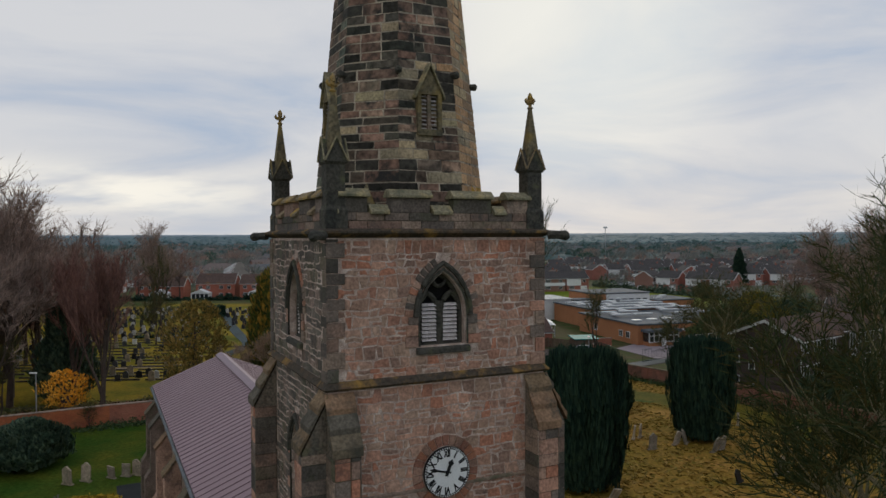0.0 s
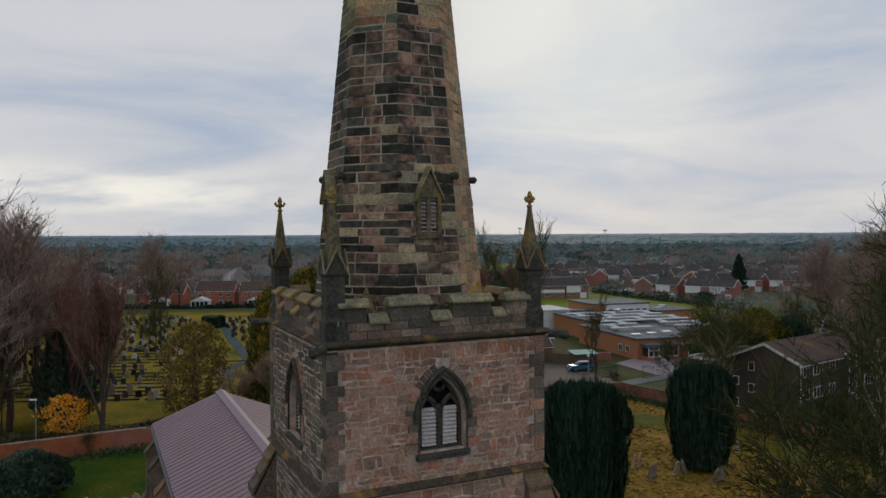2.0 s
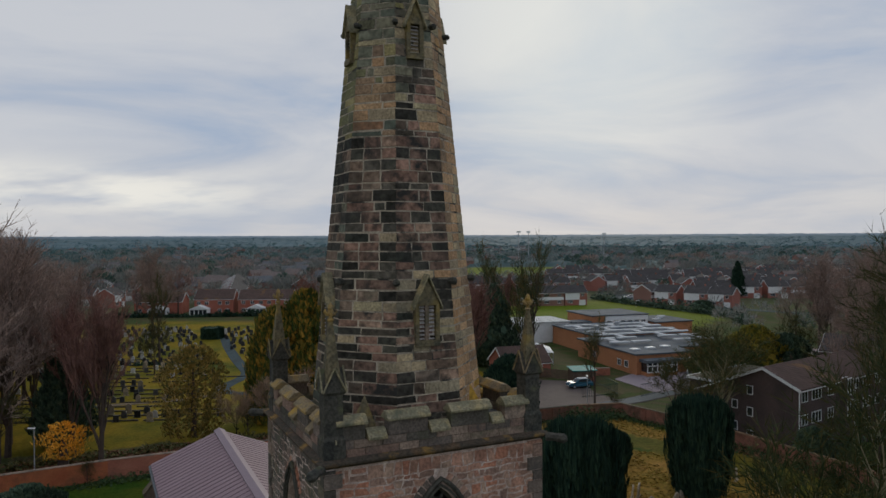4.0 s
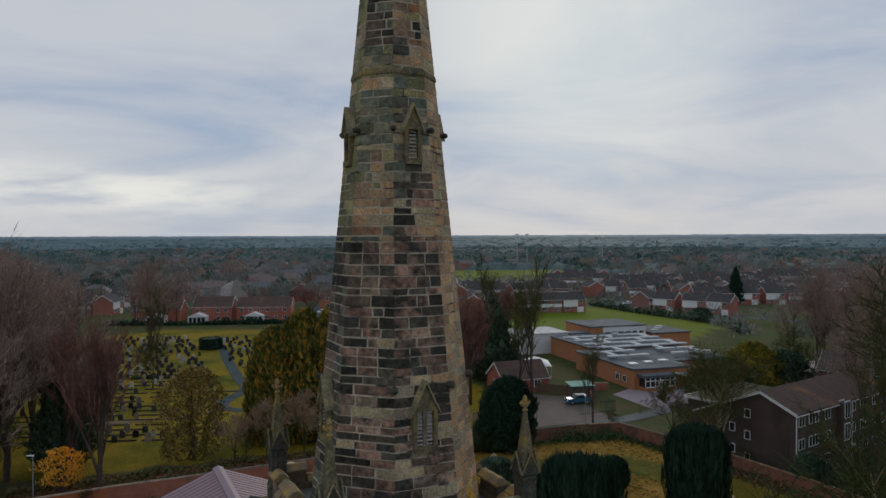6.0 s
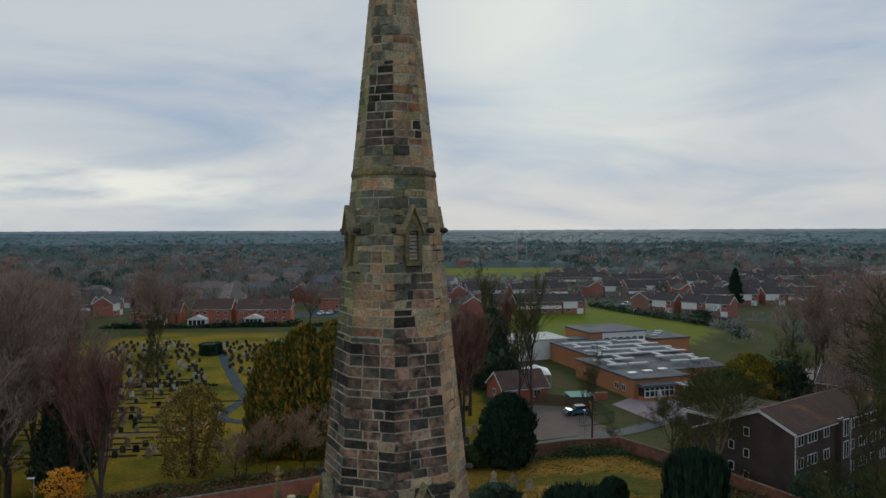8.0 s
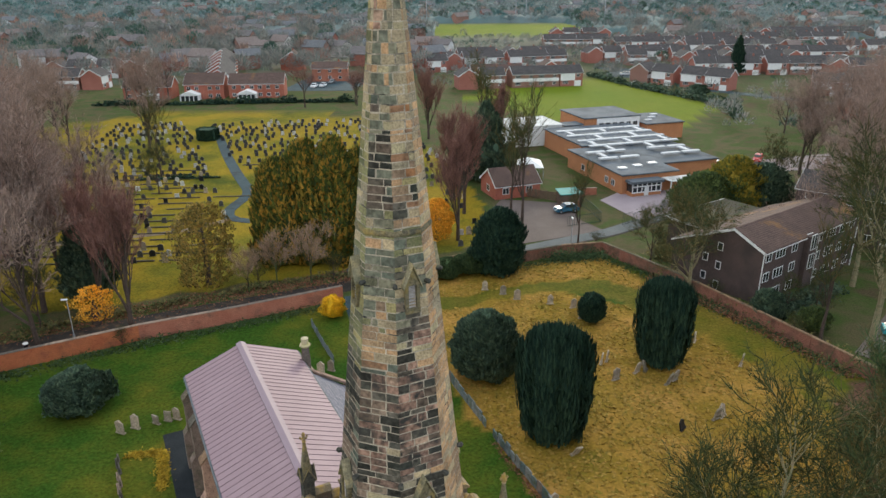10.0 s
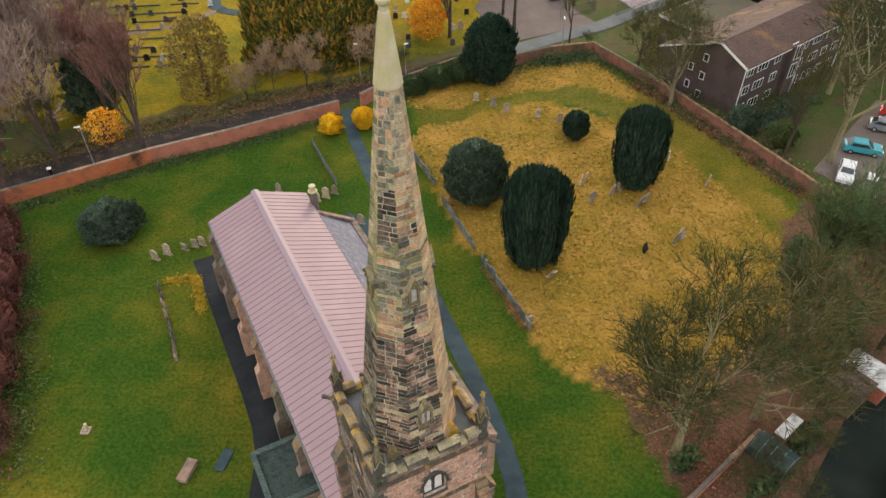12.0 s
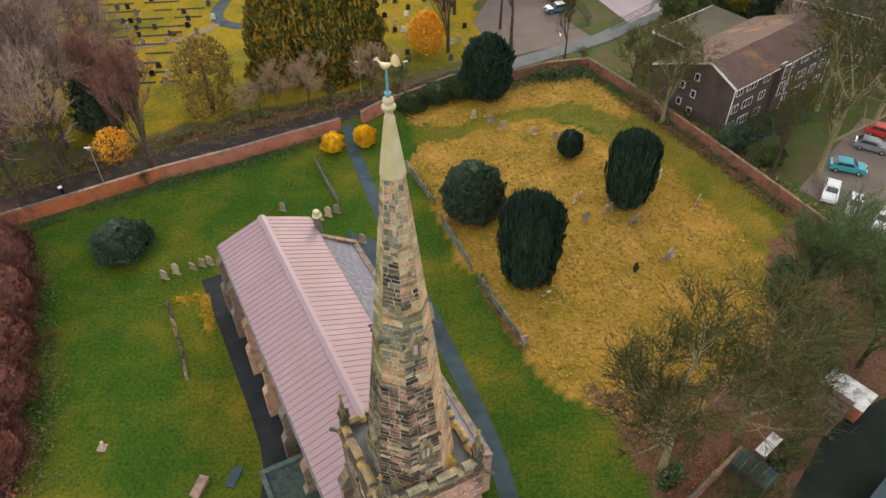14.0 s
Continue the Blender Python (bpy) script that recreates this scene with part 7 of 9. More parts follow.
def tufts(n, seed):
    """Rough dead grass over the fenced-off ground, one mesh."""
    r = random.Random(seed)
    v, f = [], []
    xs = [p[0] for p in MEADOW + FARBANK]
    ys = [p[1] for p in MEADOW + FARBANK]
    cand = np.column_stack([np.random.RandomState(seed).uniform(min(xs), max(xs), n * 2), np.random.RandomState(seed + 1).uniform(min(ys), max(ys), n * 2)])
    ok = inside(cand[:, 0], cand[:, 1], MEADOW) | inside(cand[:, 0], cand[:, 1], FARBANK)
    for x, y in cand[ok][:n]:
        g = noise.noise((x * 0.3, y * 0.3, 4))
        if r.random() > 0.75 + g:
            continue
        z = hgt(x, y)
        lean = Vector((r.uniform(-1, 1), r.uniform(-1, 1), 0)) * 0.22
        for _ in range(2):
            a, s = r.uniform(0, math.pi), r.uniform(0.10, 0.22)
            dx, dy = math.cos(a) * s, math.sin(a) * s
            i = len(v)
            v.extend(((x - dx, y - dy, z), (x + dx, y + dy, z), (x + dx * 0.9 + lean.x, y + dy * 0.9 + lean.y, z + r.uniform(0.03, 0.09)), (x - dx * 0.7 + lean.x, y - dy * 0.7 + lean.y, z + r.uniform(0.03, 0.09))))
            f.append((i, i + 1, i + 2, i + 3))
    me = bpy.data.meshes.new("rough_grass")
    me.from_pydata(v, [], f)
    me.materials.append(M_tuft)
    return tagged(new("rough_grass", me), "yellow-brown tussocks of dead grass", "grass", kind="stuff")


tufts(16000, 5)


# ---- gravestones ----
def headstone(w, h, th, kind):
    top = {"round": [(w / 2 * math.cos(a), h - w / 2 + w / 2 * math.sin(a)) for a in [math.pi * i / 8 for i in range(9)]],
           "ogee": [(w / 2, h * 0.8), (w * 0.42, h * 0.86), (w * 0.25, h * 0.9), (w * 0.1, h * 0.98), (0, h), (-w * 0.1, h * 0.98), (-w * 0.25, h * 0.9), (-w * 0.42, h * 0.86), (-w / 2, h * 0.8)],
           "point": [(w / 2, h * 0.75), (0, h), (-w / 2, h * 0.75)],
           "flat": [(w / 2, h), (-w / 2, h)]}[kind]
    b = B().prism([(x, -th / 2, z) for x, z in [(-w / 2, -0.2), (w / 2, -0.2), *top]], (0, th, 0))
    return b.box(-w / 2 - 0.08, w / 2 + 0.08, -th / 2 - 0.08, th / 2 + 0.08, -0.2, 0.08)


HS = {k: headstone(*a).mesh("gravestone", M_grave) for k, a in {"a": (0.75, 1.25, 0.13, "round"), "b": (0.8, 1.4, 0.14, "ogee"), "c": (0.7, 1.3, 0.14, "point"), "d": (0.7, 0.95, 0.12, "flat")}.items()}
HSK = {k: headstone(*a).mesh("gravestone", M_grave_k) for k, a in {"a": (0.75, 1.0, 0.12, "round"), "b": (0.8, 1.0, 0.12, "ogee"), "c": (0.7, 0.9, 0.12, "flat")}.items()}
HSW = {k: headstone(*a).mesh("gravestone", M_grave_w) for k, a in {"a": (0.75, 1.0, 0.12, "round"), "b": (0.8, 0.9, 0.12, "flat")}.items()}
CH_GRAVES = [(-28.2, 50.5, "b", -20, 6), (-27.2, 51.2, "b", -18, -5), (-25.6, 51.9, "d", -25, 8), (-24.7, 52.3, "d", -15, -6), (-24.0, 52.6, "a", -20, 4), (-17.6, 61.4, "c", -22, 0), (-13.1, 59.8, "c", -24, 3), (-12.2, 60.3, "b", -20, -3), (-11.3, 61.0, "c", -22, 2),
             (16.3, 62.4, "a", 70, 6), (17.0, 62.9, "a", 65, 4), (17.1, 59.2, "b", 30, 3), (19.5, 60.6, "a", 40, 12), (20.5, 60.9, "c", 60, -14), (22.0, 58.4, "b", 45, 16), (22.9, 59.1, "a", 40, 10), (21.2, 51.0, "d", 50, -12), (24.6, 52.5, "a", 35, 10), (25.4, 52.9, "b", 42, -8),
             (11.1, 47.5, "d", 30, 24), (5.3, 81.0, "c", 0, 0), (7.5, 79.6, "a", 8, 2), (9.1, 78.0, "b", 12, 3), (16.1, 72.6, "c", 10, 0), (8.4, 41.3, "c", 20, 6), (-8.0, 55.8, "a", -20, 0), (15.6, 75.5, "a", 20, 5), (13.0, 76.6, "c", 10, 2), (27.4, 67.0, "a", 60, 0), (30.5, 62.0, "b", 60, 8)]
for x, y, k, rz, tilt in CH_GRAVES:
    dark = (x, y) == (21.2, 51.0)
    ob = tagged(new("gravestone", HSK["b"] if dark else HS[k]), "dark leaning headstone in rough grass" if dark else "old lichened sandstone headstone, slightly leaning", "gravestone", "churchyard headstones")
    ob.matrix_basis = on(x, y, rz, 0.0) @ pose(0, 0, 0, tilt, tilt * 0.5, 0)
# the row of low kerb stones on the lawn, the cross stump and the table tombs
r_ = random.Random(4)
for i in range(13):
    t = i / 12
    x, y = -26.8 + 4.1 * t + r_.uniform(-0.1, 0.1), 46.7 - 9.0 * t
    b = headstone(r_.uniform(0.5, 0.7), r_.uniform(0.5, 0.8), 0.12, "round")
    ob = tagged(part("gravestone", b, M_dress, m=on(x, y, -62) @ pose(0, 0, 0, r_.uniform(-8, 8), 0, 0)), "low grey headstone standing in a line on the lawn", "gravestone", "line of low headstones")
stump = thing("stone_cross", "broken pale stone cross base on the lawn", "monument", on(-28.0, 30.4, 25))
part("base", B().lathe(0, 0, [(0.5, -0.1), (0.5, 0.18), (0.36, 0.2), (0.36, 0.36)], 4, 0.3), M_grave, stump, bevel=0.03)
part("stump", B().tube([(0, 0, 0.3), (0.1, 0, 0.6), (0.16, 0.05, 0.82)], [0.17, 0.16, 0.12], 7), M_grave, stump)
for x, y, rz in ((-18.9, 26.6, -14), (-16.4, 27.6, -14)):
    tb = thing("chest_tomb", "weathered stone ledger tomb sunk in the lawn", "tomb", on(x, y, rz), "ledger tombs")
    part("base", B().box(-0.36, 0.36, -0.85, 0.85, -0.2, 0.35 if x < -17 else 0.06), M_grave, tb, bevel=0.04)
    part("slab", B().box(-0.42, 0.42, -0.95, 0.95, 0.35 if x < -17 else 0.06, 0.5 if x < -17 else 0.14), M_dress_l if x < -17 else M_asphalt, tb, bevel=0.04)
for line, w_, n_, seed_, h_ in (([(23, 24), (27, 27), (30, 30)], 0.9, 1500, 61, 1.6), ([(32, 35), (36, 39.5), (39, 43)], 1.4, 2500, 62, 2.6), ([(34, 46), (37.5, 52)], 1.2, 1500, 63, 2.0), ([(18.2, 26.4), (19.6, 27.6)], 0.6, 500, 64, 1.6)):
    undergrowth("bramble", line, w_, n_, 0.28, M_ivy, "dark green brambles and ivy under the bare trees", seed_, h_)
undergrowth("dry_grass", [(-26.2, 47.3), (-23.4, 47.6), (-21.9, 43.2)], 0.5, 2600, 0.14, M_straw, "bright yellow dry grass beside the nave path", 71, 0.12)
# cemetery rows
cr = random.Random(9)
crows, cem_rest = 0, {"k": B(), "w": B()}
for ry in [91.5 + 2.9 * i for i in range(38)]:
    x = -74.0 + (ry - 92) * -0.16
    while x < 4:
        x += cr.uniform(1.15, 2.6)
        y = ry + (x + 40) * 0.10 + cr.uniform(-0.15, 0.15)
        far = smooth01((ry - 118) / 30)
        dens = 0.38 + 0.3 * far * (1 if x < -42 else 0.8)
        if cr.random() > dens:
            continue
        if ry < 104 and x > -50 and cr.random() < 0.12:
            continue
        if not inside(np.array([x]), np.array([y]), CEM)[0] or abs(x + 36.5 + (y - 120) * 0.42) < 3.0 or (-28 < x < -6 and 85 < y < 101) or (ry < 104 and x < -52):
            continue
        q = cr.random()
        m = on(x, y, 8 + cr.uniform(-6, 6))
        if crows < 260:
            src = HSK if q < 0.66 else (HSW if q < 0.8 else HS)
            ob = tagged(new("gravestone", src[cr.choice(sorted(src))]), "polished dark headstone in the cemetery grass" if q < 0.66 else ("pale marble headstone in the cemetery grass" if q < 0.8 else "grey sandstone headstone in the cemetery grass"), "gravestone", "cemetery headstones")
            ob.matrix_basis = m
            crows += 1
        else:
            hb = headstone(cr.uniform(0.6, 0.85), cr.uniform(0.8, 1.1), 0.14, cr.choice(("round", "flat", "ogee")))
            cem_rest["k" if q < 0.8 else "w"].add([m @ Vector(p) for p in hb.v], hb.f)
for key, m_, lab in (("k", M_grave_k, "rows of dark polished headstones farther off"), ("w", M_grave_w, "pale marble headstones farther off in rows")):
    tagged(part("headstone_rows", cem_rest[key], m_), lab, "gravestones", kind="stuff")
kb = B()
for i in range(18):      # thin kerb lines along the grave rows
    ry, x = 92 + i * 3.4, -66.0
    while x < -26:
        ln = cr.uniform(3, 9)
        y = ry + (x + 40) * 0.10
        if not (x + ln > -27 and 88 < y < 101) and abs(x + 36.5 + (y - 120) * 0.42) > 4 and abs(x + ln + 36.5 + (y - 120) * 0.42) > 4:
            m = on(x, y, 5.7)
            kb.prism([m @ Vector(p) for p in ((0, 0, -0.1), (ln, 0, -0.1), (ln, 0.22, -0.1), (0, 0.22, -0.1))], (0, 0, 0.28))
        x += ln + cr.uniform(0.3, 2.5)
tagged(part("grave_kerbs", kb, M_dress), "thin dark kerb lines between the grave rows", "kerbs", kind="stuff")
cem_box = tagged(part("clipped_hedge", crown_mesh(77, lambda t: 2.6, 2.6, 2600, 0.4, M_yew, lump=0.03), None, m=on(-59.5, 176.0)), "square clipped dark yew hedge", "hedge")
part("foliage_body", B().box(-2.2, 2.2, -2.0, 2.0, -0.2, 2.6), M_yew, cem_box)
for hx0, hx1, hy in ((-62, -46, 137.5), (-40, -30, 146.0)):
    undergrowth("low_hedge", [(hx0, hy), (hx1, hy + 2)], 0.5, 1800, 0.3, M_yew, "low dark cemetery hedge", int(hy), 1.1)
bench = thing("bench", "brown wooden park bench by the cemetery track", "bench", on(-42.4, 108.6, 195))
part("seat", B().box(-0.8, 0.8, -0.22, 0.22, 0.42, 0.47), M_plank, bench)
part("backrest", B().box(-0.8, 0.8, 0.2, 0.25, 0.5, 0.9), M_plank, bench)
for s in (-0.7, 0.7):
    part("leg", B().box(s - 0.04, s + 0.04, -0.2, 0.24, -0.1, 0.42), M_plank, bench)


# ---- board fence, railings, lamps ----
def board_fence(line, h, label, material=M_fence, gap=0.02):
    for (x0, y0), (x1, y1) in zip(line, line[1:]):
        tot = math.hypot(x1 - x0, y1 - y0)
        n = max(1, round(tot / 2.4))
        for k in range(n):
            ln = tot / n
            fx, fy = x0 + (x1 - x0) * k / n, y0 + (y1 - y0) * k / n
            th = thing("fence_panel", label, "fence", on(fx, fy, math.degrees(math.atan2(y1 - y0, x1 - x0))), "fence panels")
            part("post", B().box(-0.06, 0.06, -0.06, 0.06, -0.2, h + 0.1), material, th)
            for z in (h * 0.25, h * 0.8):
                part("rail", B().box(0.06, ln - 0.06, 0.02, 0.07, z - 0.04, z + 0.04), material, th)
            cnt = int(ln / 0.16)
            bd = B().prism([(0, -0.02, 0.04), (0.13, -0.02, 0.04), (0.13, -0.02, h - 0.05), (0.065, -0.02, h), (0, -0.02, h - 0.05)], (0, 0.03, 0)).mesh("board", material)
            for i in range(cnt):
                part("board", bd, material, th, m=Matrix.Translation((0.09 + i * (ln - 0.12) / cnt, 0, 0.03 * ((i * 7) % 3 - 1))))


def slab_row(line, gaps):
    """Old upright headstones set edge to edge in a row, with gaps where some are missing."""
    r_ = random.Random(61)
    for (x0, y0), (x1, y1) in zip(line, line[1:]):
        tot, u = math.hypot(x1 - x0, y1 - y0), 0.0
        while u < tot - 0.3:
            w, h = r_.uniform(0.5, 0.95), r_.uniform(0.82, 1.12)
            x, y = x0 + (x1 - x0) * u / tot, y0 + (y1 - y0) * u / tot
            u += w + r_.choice((0.02, 0.03, 0.05, 0.1))
            if any(math.hypot(x - gx, y - gy) < gr for gx, gy, gr in gaps):
                continue
            top = [(w, h - 0.06), (w * 0.8, h), (w * 0.2, h), (0, h - 0.06)] if r_.random() < 0.4 else [(w, h), (0, h)]
            m = on(x, y, math.degrees(math.atan2(y1 - y0, x1 - x0)) + r_.uniform(-4, 4)) @ pose(0, 0, 0, r_.uniform(-5, 5), r_.uniform(-2, 2), 0)
            slab = B().prism([(px, -0.05, pz) for px, pz in [(0, -0.2), (w, -0.2), *top]], (0, r_.uniform(0.08, 0.13), 0))
            tagged(part("headstone", slab, M_headslab if r_.random() < 0.85 else M_dress_l, m=m, bevel=0.012), "weathered blue-grey headstone slab standing in a row", "gravestone", "headstones in a row")


slab_row(FENCE, ((0.2, 61.2, 1.5), (4.3, 50.9, 0.6)))
board_fence([(-14.9, 70.6), (-13.0, 66.2), (-11.2, 62.4)], 0.9, "weathered low picket fence beside graves")


def railing(line, h, label, name="railing"):
    for (x0, y0), (x1, y1) in zip(line, line[1:]):
        tot = math.hypot(x1 - x0, y1 - y0)
        th = thing(name, label, "railing", on(x0, y0, math.degrees(math.atan2(y1 - y0, x1 - x0))), "steel railings")
        dz = hgt(x1, y1) - hgt(x0, y0)
        for z in (0.15, h - 0.1):
            part("rail", B().tube([(0, 0, z), (tot, 0, z + dz)], [0.035, 0.035], 5), M_rail, th)
        n = max(2, int(tot / 0.35))
        bar = B().tube([(0, 0, -0.1), (0, 0, h)], [0.022, 0.022], 4).mesh("upright", M_rail)
        for i in range(n + 1):
            part("upright", bar, M_rail, th, m=Matrix.Translation((tot * i / n, 0, dz * i / n)))


railing([(20.2, 108.5), (26.3, 111.2)], 1.8, "dark green school gate railing", "metal_gate")
railing([(26.3, 111.2), (25.6, 116.5), (24.4, 121)], 1.8, "dark green school railing")
railing([(29.4, 109.2), (31.2, 110.6)], 2.0, "dark green school gate", "metal_gate")
railing([(31.2, 110.6), (37.5, 116.4), (43, 126)], 1.6, "dark green school railing")
railing([(9.2, 101.0), (12.8, 102.6)], 1.6, "dark green iron gate", "metal_gate")
railing([(-9.5, 57.2), (-8.6, 53.4)], 1.0, "dark iron hand railing by the paved corner")


def street_lamp(x, y, h, rz=0.0):
    th = thing("street_lamp", "slim grey steel street lamp", "street lamp", on(x, y, rz), "street lamps")
    part("column", B().lathe(0, 0, [(0.09, -0.2), (0.09, 0.9), (0.055, 1.0), (0.045, h)], 8), M_steel, th)
    part("lantern", B().prism([(-0.1, -0.12, h), (0.55, -0.09, h + 0.05), (0.55, 0.09, h + 0.05), (-0.1, 0.12, h)], (0, 0, 0.12)), M_white, th, bevel=0.02)


for x, y, h, rz in ((-40.3, 67.2, 5.0, 200), (18.6, 95.6, 5.2, 90), (-10.5, 88.0, 5.0, 200), (-4.2, 88.6, 4.6, 20)):
    street_lamp(x, y, h, rz)
sign = thing("bin_post", "black litter bin with a white lid on a post", "bin", on(-44.4, 65.0))
part("bin", B().lathe(0, 0, [(0.22, 0.0), (0.25, 0.9)], 10), M_black, sign)
part("lid", B().lathe(0, 0, [(0.27, 0.9), (0.27, 1.0), (0.1, 1.1)], 10), M_white, sign)


# ---- vehicles ----
def car(x, y, rz, paint, roof_paint, label):
    th = thing("car", label, "car", on(x, y, rz, 0.06), "parked cars")
    L_, W = 4.2, 1.75
    side = [(-2.1, 0.32), (-2.08, 0.72), (-1.9, 0.95), (-0.95, 1.02), (-0.35, 1.45), (1.25, 1.50), (1.85, 1.05), (2.08, 0.95), (2.1, 0.35)]
    def section(k):
        return [(px, k * W / 2 * (0.97 if pz < 1.05 else 0.80), pz) for px, pz in side]
    part("body", B().loft([section(-1), section(-0.9)][:1] + [[(px * 1.0, y_ * W / 2 * (1.0 if pz < 1.05 else 0.82), pz) for px, pz in side] for y_ in (-0.96, 0.96)] + [section(1)]), paint, th, bevel=0.06, smooth=False)
    part("roof", B().prism([(-0.3, -0.62, 1.47), (1.2, -0.62, 1.51), (1.2, 0.62, 1.51), (-0.3, 0.62, 1.47)], (0, 0, 0.04)), roof_paint, th, bevel=0.02)
    for s in (-1, 1):
        part("side_window", B().prism([(-0.72, s * 0.80, 1.05), (1.55, s * 0.80, 1.08), (1.2, s * 0.745, 1.42), (-0.32, s * 0.745, 1.40)], (0, s * 0.03, 0)), M_glass, th)
    part("windscreen", B().prism([(-0.95, -0.66, 1.04), (-0.95, 0.66, 1.04), (-0.40, 0.6, 1.42), (-0.40, -0.6, 1.42)], (-0.05, 0, 0.03)), M_glass, th)
    part("rear_window", B().prism([(1.82, -0.62, 1.08), (1.82, 0.62, 1.08), (1.30, 0.58, 1.44), (1.30, -0.58, 1.44)], (0.04, 0, 0.03)), M_glass, th)
    for wx in (-1.3, 1.3):
        for s in (-1, 1):
            wh = part("wheel", B().tube([(wx, s * 0.62, 0.31), (wx, s * 0.88, 0.31)], [0.31, 0.31], 14), M_tyre, th)
            part("rim", B().tube([(wx, s * 0.86, 0.31), (wx, s * 0.895, 0.31)], [0.19, 0.17], 10), M_steel, wh)
    for s in (-1, 1):
        part("headlight", B().box(-2.13, -2.0, s * 0.6 - 0.15, s * 0.6 + 0.15, 0.66, 0.8), M_white, th)
    part("number_plate", B().box(-2.135, -2.1, -0.26, 0.26, 0.42, 0.53), M_white, th)


car(21.3, 116.6, 15, M_car_b, M_sheetw, "blue small car with a white roof on the forecourt")
car(50.6, 68.0, 160, M_car_t, M_car_t, "teal hatchback parked in the yard")
car(55.6, 72.4, 150, M_car_g, M_car_g, "grey-green estate car parked in the yard")
car(46.6, 63.2, 60, M_car_w, M_car_w, "white car parked in the yard")
car(48.2, 60.6, 60, M_car_g, M_car_w, "pale car parked in the yard")
car(50.2, 58.0, 60, M_car_w, M_car_w, "white car parked in the yard")
car(58.4, 75.5, 150, M_car_r, M_car_r, "red car parked in the yard")
for x, y, rz, p in ((-49, 270, 80, M_car_w), (-46, 272, 80, M_car_w), (-44, 282, 80, M_car_g), (-47.5, 290, 80, M_car_w), (75, 303, 20, M_car_w), (80, 308, 20, M_car_w), (58, 146, 60, M_car_w), (63, 149, 60, M_car_w), (69, 152, 60, M_car_r)):
    car(x, y, rz, p, p, "small modern car parked off the road")


# ---- buildings ----
def window_mesh(w, h, bars):
    t = 0.075
    cell = (w - t) / (bars + 1)
    holes = [[(-w / 2 + t + cell * k, t), (-w / 2 + cell * (k + 1), t), (-w / 2 + cell * (k + 1), h - t), (-w / 2 + t + cell * k, h - t)] for k in range(bars + 1)]
    fr = wall(B(), Matrix.Translation((0, -0.05, 0)), (-w / 2, w / 2, 0, h), holes, 0.1)
    return fr.mesh("window", M_white), B().box(-w / 2 + t * 0.5, w / 2 - t * 0.5, -0.02, 0.02, t * 0.5, h - t * 0.5).mesh("pane", M_glass)


WIN = {"s": window_mesh(0.75, 1.05, 0), "m": window_mesh(1.3, 1.2, 1), "l": window_mesh(2.1, 1.25, 2), "t": window_mesh(1.3, 2.0, 1), "n": window_mesh(0.7, 2.0, 0)}


def put_window(parent, kind, m):
    w = part("window", WIN[kind][0], None, parent, m=m)
    part("pane", WIN[kind][1], None, w)


def house(name, label, x, y, rz, ln, wd, eave, rise, brickm, tilem, fronts=(), backs=(), ends=(), chimney=True, group="", verge=True, base=None):
    """A gabled house: long side along its own x, fronts on -y. fronts: (kind, along, up)."""
    z = hgt(x, y) if base is None else base
    th = thing(name, label, "house", pose(x, y, z, 0, 0, rz), group)
    hx, hy = ln / 2, wd / 2
    part("wall", B().prism([(-hx, -hy, -0.5), (-hx, hy, -0.5), (-hx, hy, eave), (-hx, 0, eave + rise), (-hx, -hy, eave)], (ln, 0, 0)), brickm, th)
    for s in (-1, 1):
        o = 0.3
        sl = rise / hy
        loop = [(-hx - 0.2, s * (hy + o), eave - sl * o + 0.02), (-hx - 0.2, 0, eave + rise + 0.02), (-hx - 0.2, 0, eave + rise + 0.18), (-hx - 0.2, s * (hy + o), eave - sl * o + 0.16)]
        part("roof", B().prism(loop, (ln + 0.4, 0, 0)), tilem, th)
        part("gutter", B().box(-hx - 0.2, hx + 0.2, s * (hy + o) - 0.06, s * (hy + o) + 0.06, eave - sl * o - 0.10, eave - sl * o + 0.01), M_white if verge else M_black, th)
        if verge:
            for e in (-1, 1):
                xx = e * (hx + 0.22)
                part("bargeboard", B().prism([(xx, s * (hy + o), eave - sl * o - 0.2), (xx, 0, eave + rise - 0.2), (xx, 0, eave + rise + 0.14), (xx, s * (hy + o), eave - sl * o + 0.14)], (e * 0.05, 0, 0)), M_white, th)
    for k, u, v in fronts:
        put_window(th, k, pose(u, -hy - 0.02, v))
    for k, u, v in backs:
        put_window(th, k, pose(u, hy + 0.02, v, 0, 0, 180))
    for k, u, v in ends:
        put_window(th, k, pose(-hx - 0.02, u, v, 0, 0, -90))
    if chimney:
        ch = part("chimney", B().box(hx * 0.5 - 0.3, hx * 0.5 + 0.3, -0.25, 0.25, eave + rise - 0.4, eave + rise + 0.7), brickm, th)
        part("chimney_pot", B().lathe(hx * 0.5, 0, [(0.12, eave + rise + 0.7), (0.10, eave + rise + 1.0)], 8), M_brick_b, ch)
    return th


